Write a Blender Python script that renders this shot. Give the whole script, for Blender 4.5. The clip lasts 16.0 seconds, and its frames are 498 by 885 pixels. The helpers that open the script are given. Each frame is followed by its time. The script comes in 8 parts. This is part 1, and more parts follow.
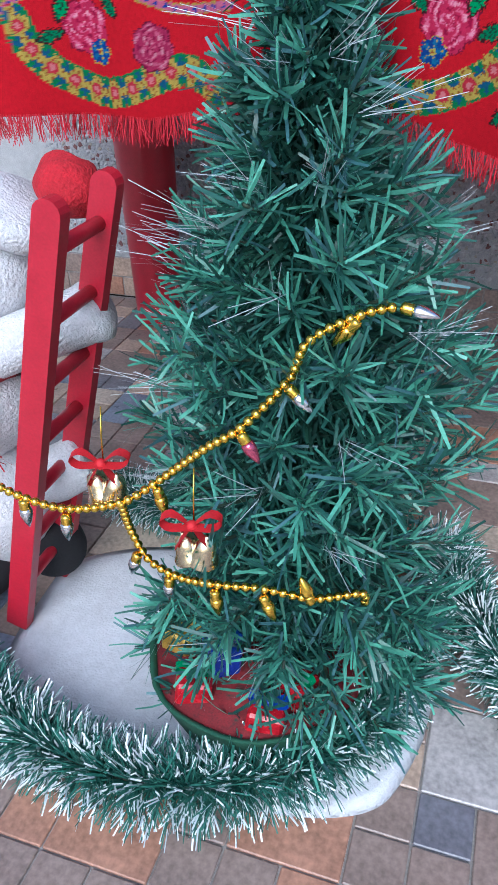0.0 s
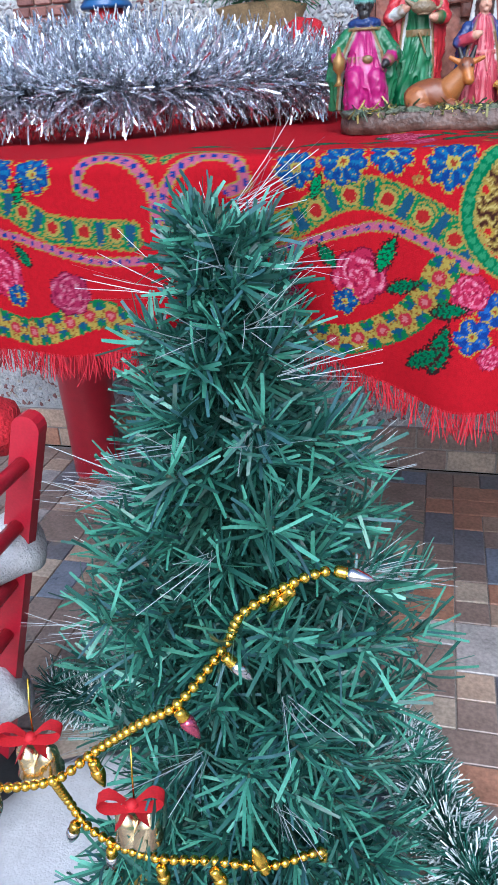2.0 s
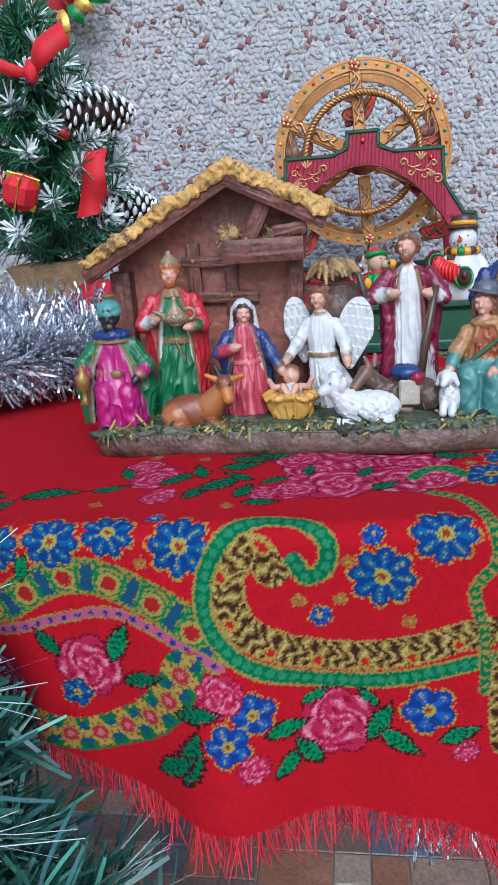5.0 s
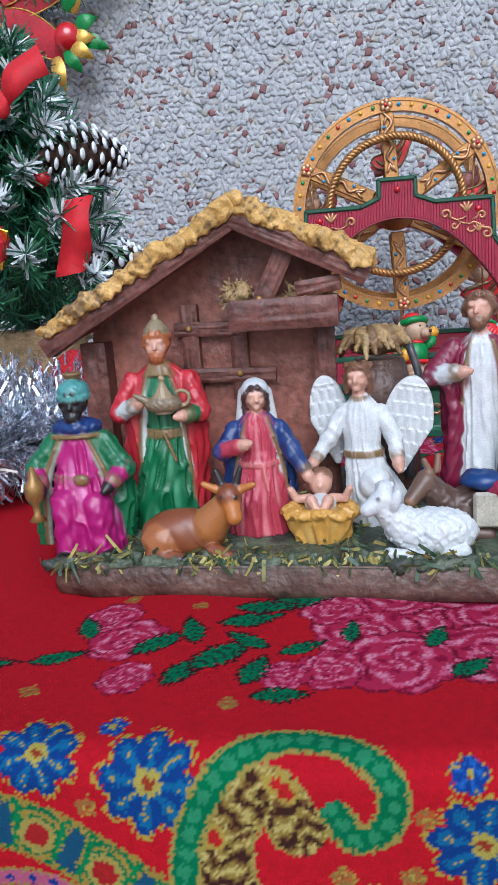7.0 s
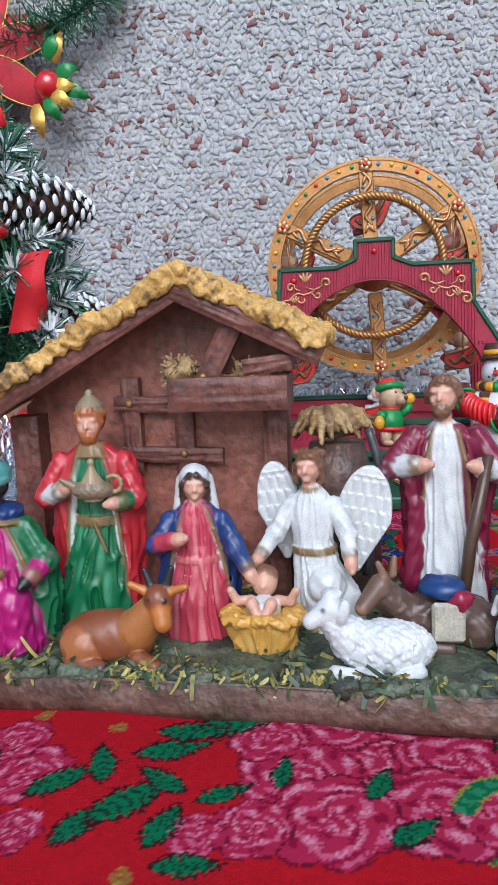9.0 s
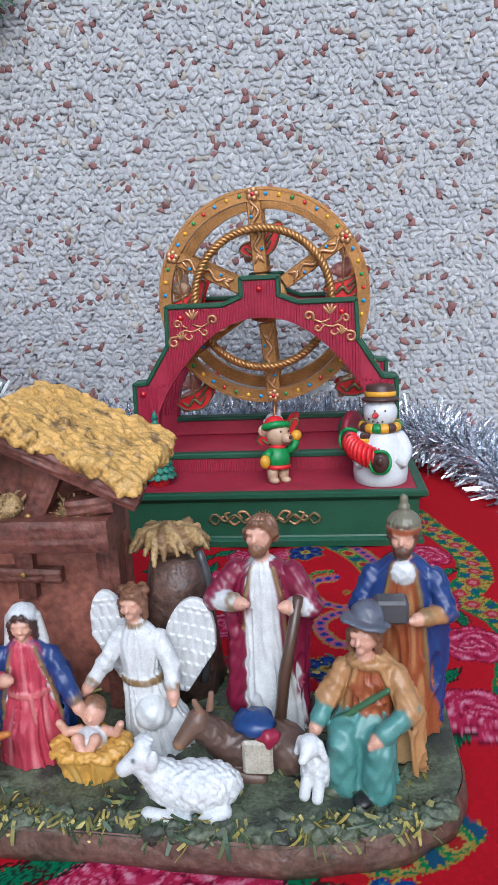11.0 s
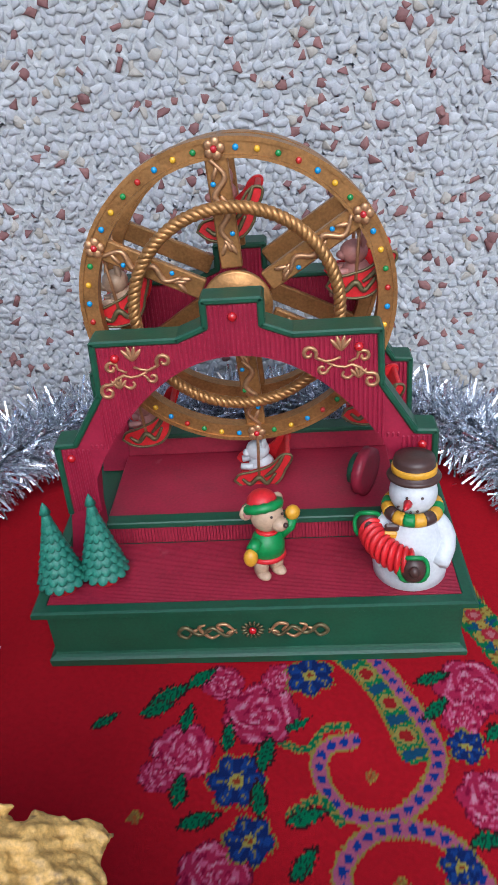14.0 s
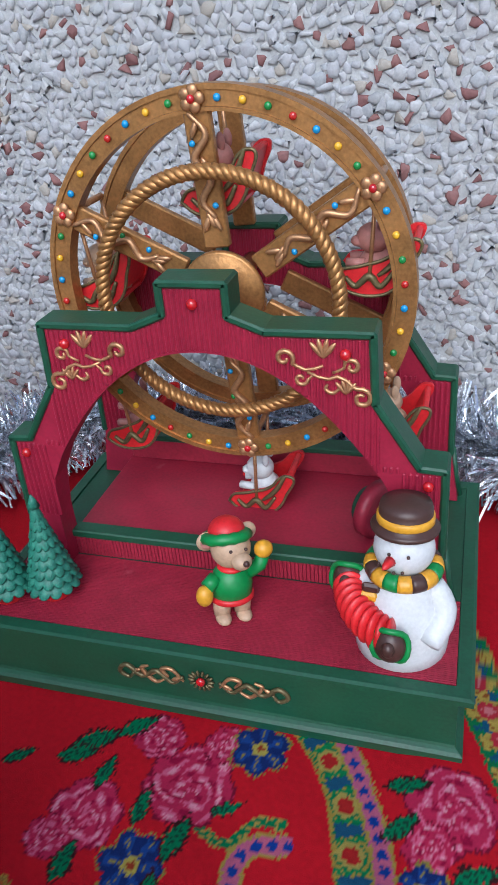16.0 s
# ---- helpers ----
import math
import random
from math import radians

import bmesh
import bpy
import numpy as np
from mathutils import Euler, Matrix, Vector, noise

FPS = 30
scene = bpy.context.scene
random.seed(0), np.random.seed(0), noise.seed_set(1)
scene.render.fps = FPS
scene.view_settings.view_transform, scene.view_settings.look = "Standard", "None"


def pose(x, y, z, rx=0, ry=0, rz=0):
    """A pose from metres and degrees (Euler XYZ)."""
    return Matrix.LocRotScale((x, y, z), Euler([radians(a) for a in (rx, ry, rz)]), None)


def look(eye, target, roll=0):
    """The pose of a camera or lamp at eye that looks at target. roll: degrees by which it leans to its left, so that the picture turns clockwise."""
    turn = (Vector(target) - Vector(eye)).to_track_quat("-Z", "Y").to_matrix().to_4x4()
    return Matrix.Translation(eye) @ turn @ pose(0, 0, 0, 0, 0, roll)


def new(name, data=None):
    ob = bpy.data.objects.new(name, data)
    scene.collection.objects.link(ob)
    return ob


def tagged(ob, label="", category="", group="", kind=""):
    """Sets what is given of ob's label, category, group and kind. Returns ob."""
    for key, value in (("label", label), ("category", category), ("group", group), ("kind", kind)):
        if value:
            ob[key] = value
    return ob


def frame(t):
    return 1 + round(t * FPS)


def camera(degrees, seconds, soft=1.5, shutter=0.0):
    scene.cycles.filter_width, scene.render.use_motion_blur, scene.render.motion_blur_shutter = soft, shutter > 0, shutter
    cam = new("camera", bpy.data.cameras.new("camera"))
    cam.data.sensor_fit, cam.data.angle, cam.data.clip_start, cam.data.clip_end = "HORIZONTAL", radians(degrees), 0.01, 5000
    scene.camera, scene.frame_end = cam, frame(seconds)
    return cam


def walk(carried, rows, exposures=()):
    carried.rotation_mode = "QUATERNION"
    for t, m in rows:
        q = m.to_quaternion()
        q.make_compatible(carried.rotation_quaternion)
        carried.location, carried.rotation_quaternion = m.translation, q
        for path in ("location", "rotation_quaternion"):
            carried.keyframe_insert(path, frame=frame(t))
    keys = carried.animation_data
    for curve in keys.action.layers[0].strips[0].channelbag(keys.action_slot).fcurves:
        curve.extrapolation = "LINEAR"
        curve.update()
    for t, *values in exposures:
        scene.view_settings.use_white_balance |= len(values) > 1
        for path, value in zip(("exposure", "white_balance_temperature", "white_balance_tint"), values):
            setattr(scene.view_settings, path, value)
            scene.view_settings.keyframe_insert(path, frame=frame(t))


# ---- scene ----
cam = camera(37.4, 16.0)
PATH = [
    (0, (0.003, -0.079, 0.697), (-0.57, 1.499, -0.391), -2.1),
    (0.5, (0.008, -0.069, 0.705), (-0.525, 1.543, -0.351), -2.1),
    (1, (-0.023, -0.048, 0.739), (-0.533, 1.595, -0.28), -2.2),
    (1.5, (-0.032, -0.023, 0.784), (-0.521, 1.662, -0.176), -2.5),
    (2, (-0.004, 0.004, 0.804), (-0.466, 1.736, -0.082), -3.3),
    (2.5, (0.043, 0.04, 0.86), (-0.379, 1.819, 0.05), -3.8),
    (3, (0.063, 0.081, 0.899), (-0.325, 1.895, 0.152), -4.0),
    (3.5, (0.079, 0.104, 0.914), (-0.27, 1.944, 0.213), -3.9),
    (4, (0.104, 0.136, 0.93), (-0.2, 1.999, 0.268), -3.7),
    (6.5, (0.113, 0.333, 0.914), (-0.178, 2.26, 0.463), -4.5),
    (7, (0.089, 0.372, 0.915), (-0.224, 2.305, 0.509), -4.1),
    (7.5, (0.078, 0.387, 0.91), (-0.249, 2.326, 0.544), -3.6),
    (8, (0.07, 0.417, 0.919), (-0.259, 2.361, 0.585), -3.1),
    (8.5, (0.094, 0.423, 0.921), (-0.224, 2.372, 0.608), -2.7),
    (9, (0.112, 0.422, 0.933), (-0.181, 2.377, 0.631), -2.4),
    (9.5, (0.138, 0.427, 0.928), (-0.123, 2.387, 0.622), -2.2),
    (10, (0.165, 0.434, 0.934), (-0.067, 2.395, 0.615), -2.3),
    (12.5, (0.198, 0.519, 1.207), (0.032, 2.31, 0.332), -4.1),
    (13, (0.177, 0.616, 1.189), (0.024, 2.369, 0.239), -4.6),
    (13.5, (0.163, 0.696, 1.175), (0.038, 2.419, 0.165), -4.6),
    (14, (0.172, 0.75, 1.189), (0.038, 2.451, 0.145), -4.8),
    (14.5, (0.189, 0.788, 1.165), (-0.025, 2.476, 0.115), -4.6),
    (15, (0.231, 0.807, 1.157), (-0.118, 2.477, 0.113), -4.7),
    (15.5, (0.265, 0.83, 1.144), (-0.209, 2.479, 0.115), -5.0),
    (16, (0.275, 0.85, 1.141), (-0.269, 2.49, 0.133), -5.2),
]
walk(cam, [(t, look(eye, target, roll)) for t, eye, target, roll in PATH],
     [(0, 0.5, 5350, 10), (1, 0.6, 5350, 10), (2.5, 0.62, 5400, 10), (4, 0.33, 5400, 10), (7, 0.18, 5450, 10), (10, 0.24, 5650, 10), (12.5, 0.18, 5550, 10), (16, 0.18, 5550, 10)])

# ---- world and light ----
world = bpy.data.worlds.new("world")
scene.world = world
world.use_nodes = True
wn = world.node_tree
sky = wn.nodes.new("ShaderNodeTexSky")
sky.sky_type = 'NISHITA'
sky.sun_disc = False
sky.sun_elevation, sky.sun_rotation = radians(40), radians(171)
sky.air_density, sky.dust_density, sky.ozone_density = 1.0, 4.0, 1.0
wn.links.new(sky.outputs[0], wn.nodes["Background"].inputs[0])
wn.nodes["Background"].inputs[1].default_value = 0.122
sun = new("sun", bpy.data.lights.new("sun", "SUN"))
sun.data.energy, sun.data.angle, sun.data.color = 1.68, radians(46), (0.92, 0.97, 1.0)
sun.matrix_world = look((0.4, -1.7, 2.8), (0, 0.9, 0.6))
scene.view_settings.exposure = 0.0

# ---- materials ----
MATS = {}


def mat(name, col, rough=0.6, metal=0.0, var=0.12, scale=60, bump=0.15, bscale=400, coat=0.0, rand=None, attr=None, wear=None, spec=0.5, dist=0.001):
    """A node material: base colour with grain at two scales, optional random tint per object or island, optional wear colour."""
    if name in MATS:
        return MATS[name]
    m = bpy.data.materials.new(name)
    m.use_nodes = True
    n, l = m.node_tree.nodes, m.node_tree.links
    b = n["Principled BSDF"]
    tc = n.new("ShaderNodeTexCoord")
    n1, n2 = n.new("ShaderNodeTexNoise"), n.new("ShaderNodeTexNoise")
    n1.inputs["Scale"].default_value, n1.inputs["Detail"].default_value = scale, 4
    n2.inputs["Scale"].default_value, n2.inputs["Detail"].default_value = scale * 7, 2
    l.new(tc.outputs["Object"], n1.inputs["Vector"])
    l.new(tc.outputs["Object"], n2.inputs["Vector"])
    if attr:
        src = n.new("ShaderNodeVertexColor")
        src.layer_name = attr
        colour = src.outputs["Color"]
    elif rand:
        ramp = n.new("ShaderNodeValToRGB")
        ramp.color_ramp.interpolation = 'CONSTANT'
        for k, c in enumerate(rand[1]):
            e = ramp.color_ramp.elements[k] if k < 2 else ramp.color_ramp.elements.new(0.5)
            e.position, e.color = k / len(rand[1]), (*c, 1)
        pick = n.new("ShaderNodeObjectInfo") if rand[0] == "object" else n.new("ShaderNodeNewGeometry")
        l.new(pick.outputs["Random" if rand[0] == "object" else "Random Per Island"], ramp.inputs[0])
        colour = ramp.outputs[0]
    else:
        src = n.new("ShaderNodeRGB")
        src.outputs[0].default_value = (*col, 1)
        colour = src.outputs[0]
    add = n.new("ShaderNodeMath")
    add.operation = 'ADD'
    l.new(n1.outputs[0], add.inputs[0])
    l.new(n2.outputs[0], add.inputs[1])
    rng = n.new("ShaderNodeMapRange")
    rng.inputs[1].default_value, rng.inputs[2].default_value = 0.6, 1.4
    rng.inputs[3].default_value, rng.inputs[4].default_value = 1 - 2 * var, 1 + 2 * var
    l.new(add.outputs[0], rng.inputs[0])
    mul = n.new("ShaderNodeVectorMath")
    mul.operation = 'SCALE'
    l.new(colour, mul.inputs[0])
    l.new(rng.outputs[0], mul.inputs["Scale"])
    out = mul.outputs[0]
    if wear:
        mix, r2 = n.new("ShaderNodeMix"), n.new("ShaderNodeMapRange")
        mix.data_type = 'RGBA'
        r2.inputs[1].default_value, r2.inputs[2].default_value = wear[1], wear[1] + 0.12
        n3 = n.new("ShaderNodeTexNoise")
        n3.inputs["Scale"].default_value, n3.inputs["Detail"].default_value = wear[2], 5
        l.new(tc.outputs["Object"], n3.inputs["Vector"])
        l.new(n3.outputs[0], r2.inputs[0])
        l.new(r2.outputs[0], mix.inputs[0])
        l.new(out, mix.inputs[6])
        mix.inputs[7].default_value = (*wear[0], 1)
        out = mix.outputs[2]
    l.new(out, b.inputs["Base Color"])
    r3 = n.new("ShaderNodeMapRange")
    r3.inputs[3].default_value, r3.inputs[4].default_value = max(0.02, rough - 0.12), min(1, rough + 0.12)
    l.new(n1.outputs[0], r3.inputs[0])
    l.new(r3.outputs[0], b.inputs["Roughness"])
    b.inputs["Metallic"].default_value = metal
    b.inputs["Coat Weight"].default_value = coat
    b.inputs["Specular IOR Level"].default_value = spec
    if bump:
        nb, bp = n.new("ShaderNodeTexNoise"), n.new("ShaderNodeBump")
        nb.inputs["Scale"].default_value, nb.inputs["Detail"].default_value = bscale, 3
        l.new(tc.outputs["Object"], nb.inputs["Vector"])
        bp.inputs["Strength"].default_value, bp.inputs["Distance"].default_value = bump, dist
        l.new(nb.outputs[0], bp.inputs["Height"])
        l.new(bp.outputs[0], b.inputs["Normal"])
    MATS[name] = m
    return m


# ---- mesh building ----
class B:
    """Collects vertices and faces of one mesh, with a material slot for each face."""

    def __init__(self):
        self.v, self.f, self.m, self.s, self.mats = [], [], [], [], []

    def add(self, vs, fs, material=None, smooth=True):
        k = len(self.v)
        self.v += [tuple(p) for p in vs]
        self.f += [tuple(i + k for i in f) for f in fs]
        if material not in self.mats:
            self.mats.append(material)
        self.m += [self.mats.index(material)] * len(fs)
        self.s += [smooth] * len(fs)
        return self

    def box(self, c, size, material=None, ch=0.001, m=None):
        """A block with chamfered edges, centre c."""
        hx, hy, hz = [a / 2 for a in size]
        ch = min(ch, hx * 0.9, hy * 0.9, hz * 0.9)
        pts, faces, idx = [], [], {}
        for sx in (-1, 1):
            for sy in (-1, 1):
                for sz in (-1, 1):
                    for ax in range(3):
                        p = [sx * (hx - (ch if ax != 0 else 0)), sy * (hy - (ch if ax != 1 else 0)), sz * (hz - (ch if ax != 2 else 0))]
                        idx[sx, sy, sz, ax] = len(pts)
                        pts.append(p)
        for ax in range(3):
            o1, o2 = [(1, 2), (2, 0), (0, 1)][ax]
            for sg in (-1, 1):
                ring = []
                for a, b_ in ((-1, -1), (1, -1), (1, 1), (-1, 1)):
                    k = [0, 0, 0]
                    k[ax], k[o1], k[o2] = sg, a, b_
                    ring.append(idx[(*k, ax)])
                faces.append(ring if sg > 0 else ring[::-1])
        for ax in range(3):
            o1, o2 = [(1, 2), (2, 0), (0, 1)][ax]
            for a in (-1, 1):
                for b_ in (-1, 1):
                    k0, k1 = [0, 0, 0], [0, 0, 0]
                    k0[ax], k1[ax] = -1, 1
                    k0[o1] = k1[o1] = a
                    k0[o2] = k1[o2] = b_
                    q = [idx[(*k0, o1)], idx[(*k1, o1)], idx[(*k1, o2)], idx[(*k0, o2)]]
                    faces.append(q if a * b_ < 0 else q[::-1])
        for sx in (-1, 1):
            for sy in (-1, 1):
                for sz in (-1, 1):
                    t = [idx[sx, sy, sz, 0], idx[sx, sy, sz, 1], idx[sx, sy, sz, 2]]
                    faces.append(t if sx * sy * sz > 0 else t[::-1])
        M = Matrix.Translation(c) @ (m or Matrix())
        return self.add([M @ Vector(p) for p in pts], faces, material, False)

    def tube(self, path, r, material=None, n=8, closed=False, cap=True):
        """A round tube along a path; r is one radius or a list."""
        P = [Vector(p) for p in path]
        k = len(P)
        R = list(r) if isinstance(r, (list, tuple)) else [r] * k
        vs, fs = [], []
        up = Vector((0, 0, 1))
        side = None
        for i in range(k):
            d = (P[(i + 1) % k] - P[i - 1]) if closed else (P[min(i + 1, k - 1)] - P[max(i - 1, 0)])
            d.normalize()
            if side is None:
                side = d.cross(up) if abs(d.z) < 0.9 else d.cross(Vector((1, 0, 0)))
            side = (side - d * side.dot(d)).normalized()
            o = d.cross(side)
            for j in range(n):
                a = 2 * math.pi * j / n
                vs.append(P[i] + R[i] * (math.cos(a) * side + math.sin(a) * o))
        for i in range(k if closed else k - 1):
            for j in range(n):
                a, b_ = i * n + j, i * n + (j + 1) % n
                c, d_ = ((i + 1) % k) * n + (j + 1) % n, ((i + 1) % k) * n + j
                fs.append((a, d_, c, b_))
        if cap and not closed:
            fs += [tuple(range(n)), tuple(range((k - 1) * n, k * n))[::-1]]
        return self.add(vs, fs, material)

    def lathe(self, prof, material=None, n=16, c=(0, 0, 0), m=None, sq=1.0, wob=0.0):
        """A profile of (radius, height) turned round z; sq squashes it in y; wob gives folds."""
        M = Matrix.Translation(c) @ (m or Matrix())
        vs, fs = [], []
        for r, z in prof:
            for j in range(n):
                a = 2 * math.pi * j / n
                q = r * (1 + wob * math.sin(a * 7 + z * 60) + 0.6 * wob * math.sin(a * 4 - z * 40))
                vs.append(M @ Vector((q * math.cos(a), sq * q * math.sin(a), z)))
        for i in range(len(prof) - 1):
            for j in range(n):
                fs.append((i * n + j, i * n + (j + 1) % n, (i + 1) * n + (j + 1) % n, (i + 1) * n + j))
        fs += [tuple(range(n))[::-1], tuple(range((len(prof) - 1) * n, len(prof) * n))]
        return self.add(vs, fs, material)

    def ball(self, c, r, material=None, n=12, k=8, m=None, rough=0.0, freq=60):
        """An ellipsoid, r one radius or three, with uneven relief if rough."""
        r = r if isinstance(r, (tuple, list)) else (r, r, r)
        M = Matrix.Translation(c) @ (m or Matrix())
        vs, fs = [], []
        for i in range(k + 1):
            b_ = math.pi * i / k
            for j in range(n):
                a = 2 * math.pi * j / n
                p = Vector((math.sin(b_) * math.cos(a), math.sin(b_) * math.sin(a), -math.cos(b_)))
                q = M @ Vector((p.x * r[0], p.y * r[1], p.z * r[2]))
                if rough:
                    q += (M.to_3x3() @ p).normalized() * rough * noise.noise(q * freq)
                vs.append(q)
        for i in range(k):
            for j in range(n):
                a, b_, c_, d_ = i * n + j, i * n + (j + 1) % n, (i + 1) * n + (j + 1) % n, (i + 1) * n + j
                fs.append((b_, c_, d_) if i == 0 else (a, b_, d_) if i == k - 1 else (a, b_, c_, d_))
        return self.add(vs, fs, material)

    def prism(self, poly, y0, y1, material=None, m=None, smooth=False):
        """A polygon in x, z, given anticlockwise seen from -y, between y0 and y1."""
        M = m or Matrix()
        n = len(poly)
        vs = [M @ Vector((x, y0, z)) for x, z in poly] + [M @ Vector((x, y1, z)) for x, z in poly]
        fs = [tuple(range(n)), tuple(range(n, 2 * n))[::-1]]
        fs += [(i, i + n, (i + 1) % n + n, (i + 1) % n) for i in range(n)]
        return self.add(vs, fs, material, smooth)

    def strip(self, a, b_, y0, y1, material=None):
        """A solid band between two equally long lines a, b_ of (x, z), between y0 and y1."""
        n = len(a)
        vs = [(x, y0, z) for x, z in a] + [(x, y0, z) for x, z in b_] + [(x, y1, z) for x, z in a] + [(x, y1, z) for x, z in b_]
        fs = []
        for i in range(n - 1):
            A, A1, C, C1 = i, i + 1, n + i, n + i + 1
            fs += [(A, A1, C1, C), (A + 2 * n, C + 2 * n, C1 + 2 * n, A1 + 2 * n), (A, A + 2 * n, A1 + 2 * n, A1), (C, C1, C1 + 2 * n, C + 2 * n)]
        fs += [(0, n, 3 * n, 2 * n), (n - 1, 3 * n - 1, 4 * n - 1, 2 * n - 1)]
        return self.add(vs, fs, material, False)

    def ribbons(self, P, D, L, W, material=None, bend=0.2, segs=2, rng=None):
        """Flat narrow blades from points P along D, of lengths L and widths W."""
        rng = rng or np.random.default_rng(1)
        P, D = np.asarray(P, float), np.asarray(D, float)
        n = len(P)
        L, W = np.broadcast_to(L, n), np.broadcast_to(W, n)
        D = D / np.linalg.norm(D, axis=1, keepdims=True)
        side = np.cross(D, rng.normal(size=(n, 3)))
        side /= np.linalg.norm(side, axis=1, keepdims=True)
        nor = np.cross(D, side)
        cur = rng.normal(size=n) * bend
        rows = []
        for k in range(segs + 1):
            u = k / segs
            c = P + D * (L * u)[:, None] + nor * (cur * L * u * u)[:, None]
            w = (W / 2 * (1 if k < segs else 0.75))[:, None]
            rows += [c - side * w, c + side * w]
        V = np.stack(rows, 1).reshape(-1, 3)
        base = np.arange(n)[:, None] * (2 * segs + 2)
        F = np.concatenate([base + np.array([2 * k, 2 * k + 1, 2 * k + 3, 2 * k + 2]) for k in range(segs)])
        return self.add(V.tolist(), F.tolist(), material, True)


def link(name, b, material=None, parent=None, label="", kind=""):
    """Links a built mesh as one object."""
    me = bpy.data.meshes.new(name)
    me.from_pydata(b.v, [], b.f)
    for m in b.mats:
        me.materials.append(m or material)
    me.polygons.foreach_set("material_index", b.m)
    me.polygons.foreach_set("use_smooth", b.s)
    me.update()
    ob = new(name, me)
    ob.parent = parent
    return tagged(ob, label, "", "", kind)


def part(name, b, material, parent, label="", kind=""):
    return link(name, b, material, parent, label, kind)


def thing(name, m, label, category, group=""):
    ob = new(name)
    ob.empty_display_size = 0.02
    ob.matrix_world = m
    return tagged(ob, label, category, group)


def curve(pts, n=40):
    """A smooth line through points (Catmull-Rom)."""
    P = [np.array(p, float) for p in pts]
    P = [2 * P[0] - P[1]] + P + [2 * P[-1] - P[-2]]
    out, k = [], len(P) - 3
    for i in range(n):
        u = i / (n - 1) * k
        j = min(int(u), k - 1)
        t = u - j
        a, b_, c, d = P[j:j + 4]
        out.append(0.5 * (2 * b_ + (c - a) * t + (2 * a - 5 * b_ + 4 * c - d) * t * t + (3 * b_ - a - 3 * c + d) * t ** 3))
    return np.array(out)


RED = mat("red_paint", (0.42, 0.012, 0.03), 0.4, var=0.08, bump=0.05, coat=0.2)
RED_TOY = mat("crimson_toy_paint", (0.3, 0.016, 0.04), 0.5, var=0.12, bump=0.1, wear=((0.4, 0.1, 0.12), 0.68, 50))
GREEN_TOY = mat("dark_green_toy_paint", (0.01, 0.072, 0.036), 0.45, var=0.12, bump=0.1)
GOLD = mat("painted_gold", (0.4, 0.2, 0.066), 0.36, 0.6, var=0.18, bump=0.2)
GOLD_BR = mat("bright_gold_plating", (0.9, 0.58, 0.08), 0.18, 1.0, var=0.05, bump=0)
WOOD = mat("painted_resin_brown", (0.12, 0.042, 0.03), 0.5, var=0.35, scale=45, bump=0.6, bscale=160, dist=0.002, wear=((0.21, 0.095, 0.07), 0.6, 60))

# ---- wall, floor ----
WALL_Y, TOP = 1.505, 0.75
rng = np.random.default_rng(5)
MORTAR = mat("wall_mortar", (0.4, 0.41, 0.41), 0.9, var=0.1, bump=0.5, bscale=120, dist=0.004)
wall = link("wall_north", B().box((-0.3, WALL_Y + 0.1, 1.2), (3.4, 0.2, 2.4), MORTAR, 0.004))
tagged(wall, "white pebble-dashed outside wall with brown and pink stones", "wall", "", "structure")
PEBBLE_COLS = [(0.392, 0.409, 0.426), (0.435, 0.444, 0.452), (0.348, 0.365, 0.383), (0.426, 0.435, 0.435), (0.235, 0.113, 0.104), (0.383, 0.4, 0.409), (0.461, 0.47, 0.479), (0.322, 0.331, 0.339), (0.418, 0.426, 0.435), (0.191, 0.087, 0.083), (0.392, 0.4, 0.418), (0.444, 0.452, 0.47), (0.287, 0.174, 0.157), (0.365, 0.383, 0.4), (0.409, 0.418, 0.426), (0.4, 0.418, 0.435), (0.174, 0.148, 0.122), (0.435, 0.435, 0.435), (0.365, 0.339, 0.296), (0.4, 0.418, 0.435)]
STONES = mat("wall_pebbles", (0.6, 0.6, 0.6), 0.7, rand=("island", PEBBLE_COLS), var=0.1, bump=0.2)
STONE1 = mat("wall_pebble_single", (0.6, 0.6, 0.6), 0.7, rand=("object", PEBBLE_COLS), var=0.1, bump=0.2)


def pebble(r):
    """One broken stone, flat side on the wall, facing -y, about its own middle."""
    k = rng.integers(5, 8)
    a0 = np.sort(rng.uniform(0, 2 * math.pi, k) * 0.35 + np.arange(k) * 2 * math.pi / k)
    q = rng.uniform(0.75, 1.15, k) * r
    e = rng.uniform(0.82, 1.2)
    lo = [(q[i] * math.cos(a0[i]) * e, 0.002, q[i] * math.sin(a0[i]) / e) for i in range(k)]
    tx, tz, f, h = rng.normal() * 0.1, rng.normal() * 0.1, rng.uniform(0.66, 0.84), rng.uniform(0.3, 0.5) * r
    mid = [(p[0] * 0.9 + tx * 0.4 * r, -h * rng.uniform(0.5, 0.75), p[2] * 0.9 + tz * 0.4 * r) for p in lo]
    hi = [(p[0] * f * 0.8 + tx * r, -h * rng.uniform(0.85, 1.2), p[2] * f * 0.8 + tz * r) for p in lo]
    fs = [(q * k + i, q * k + (i + 1) % k, q * k + (i + 1) % k + k, q * k + i + k) for q in (0, 1) for i in range(k)] + [tuple(range(2 * k, 3 * k))]
    return lo + mid + hi, fs


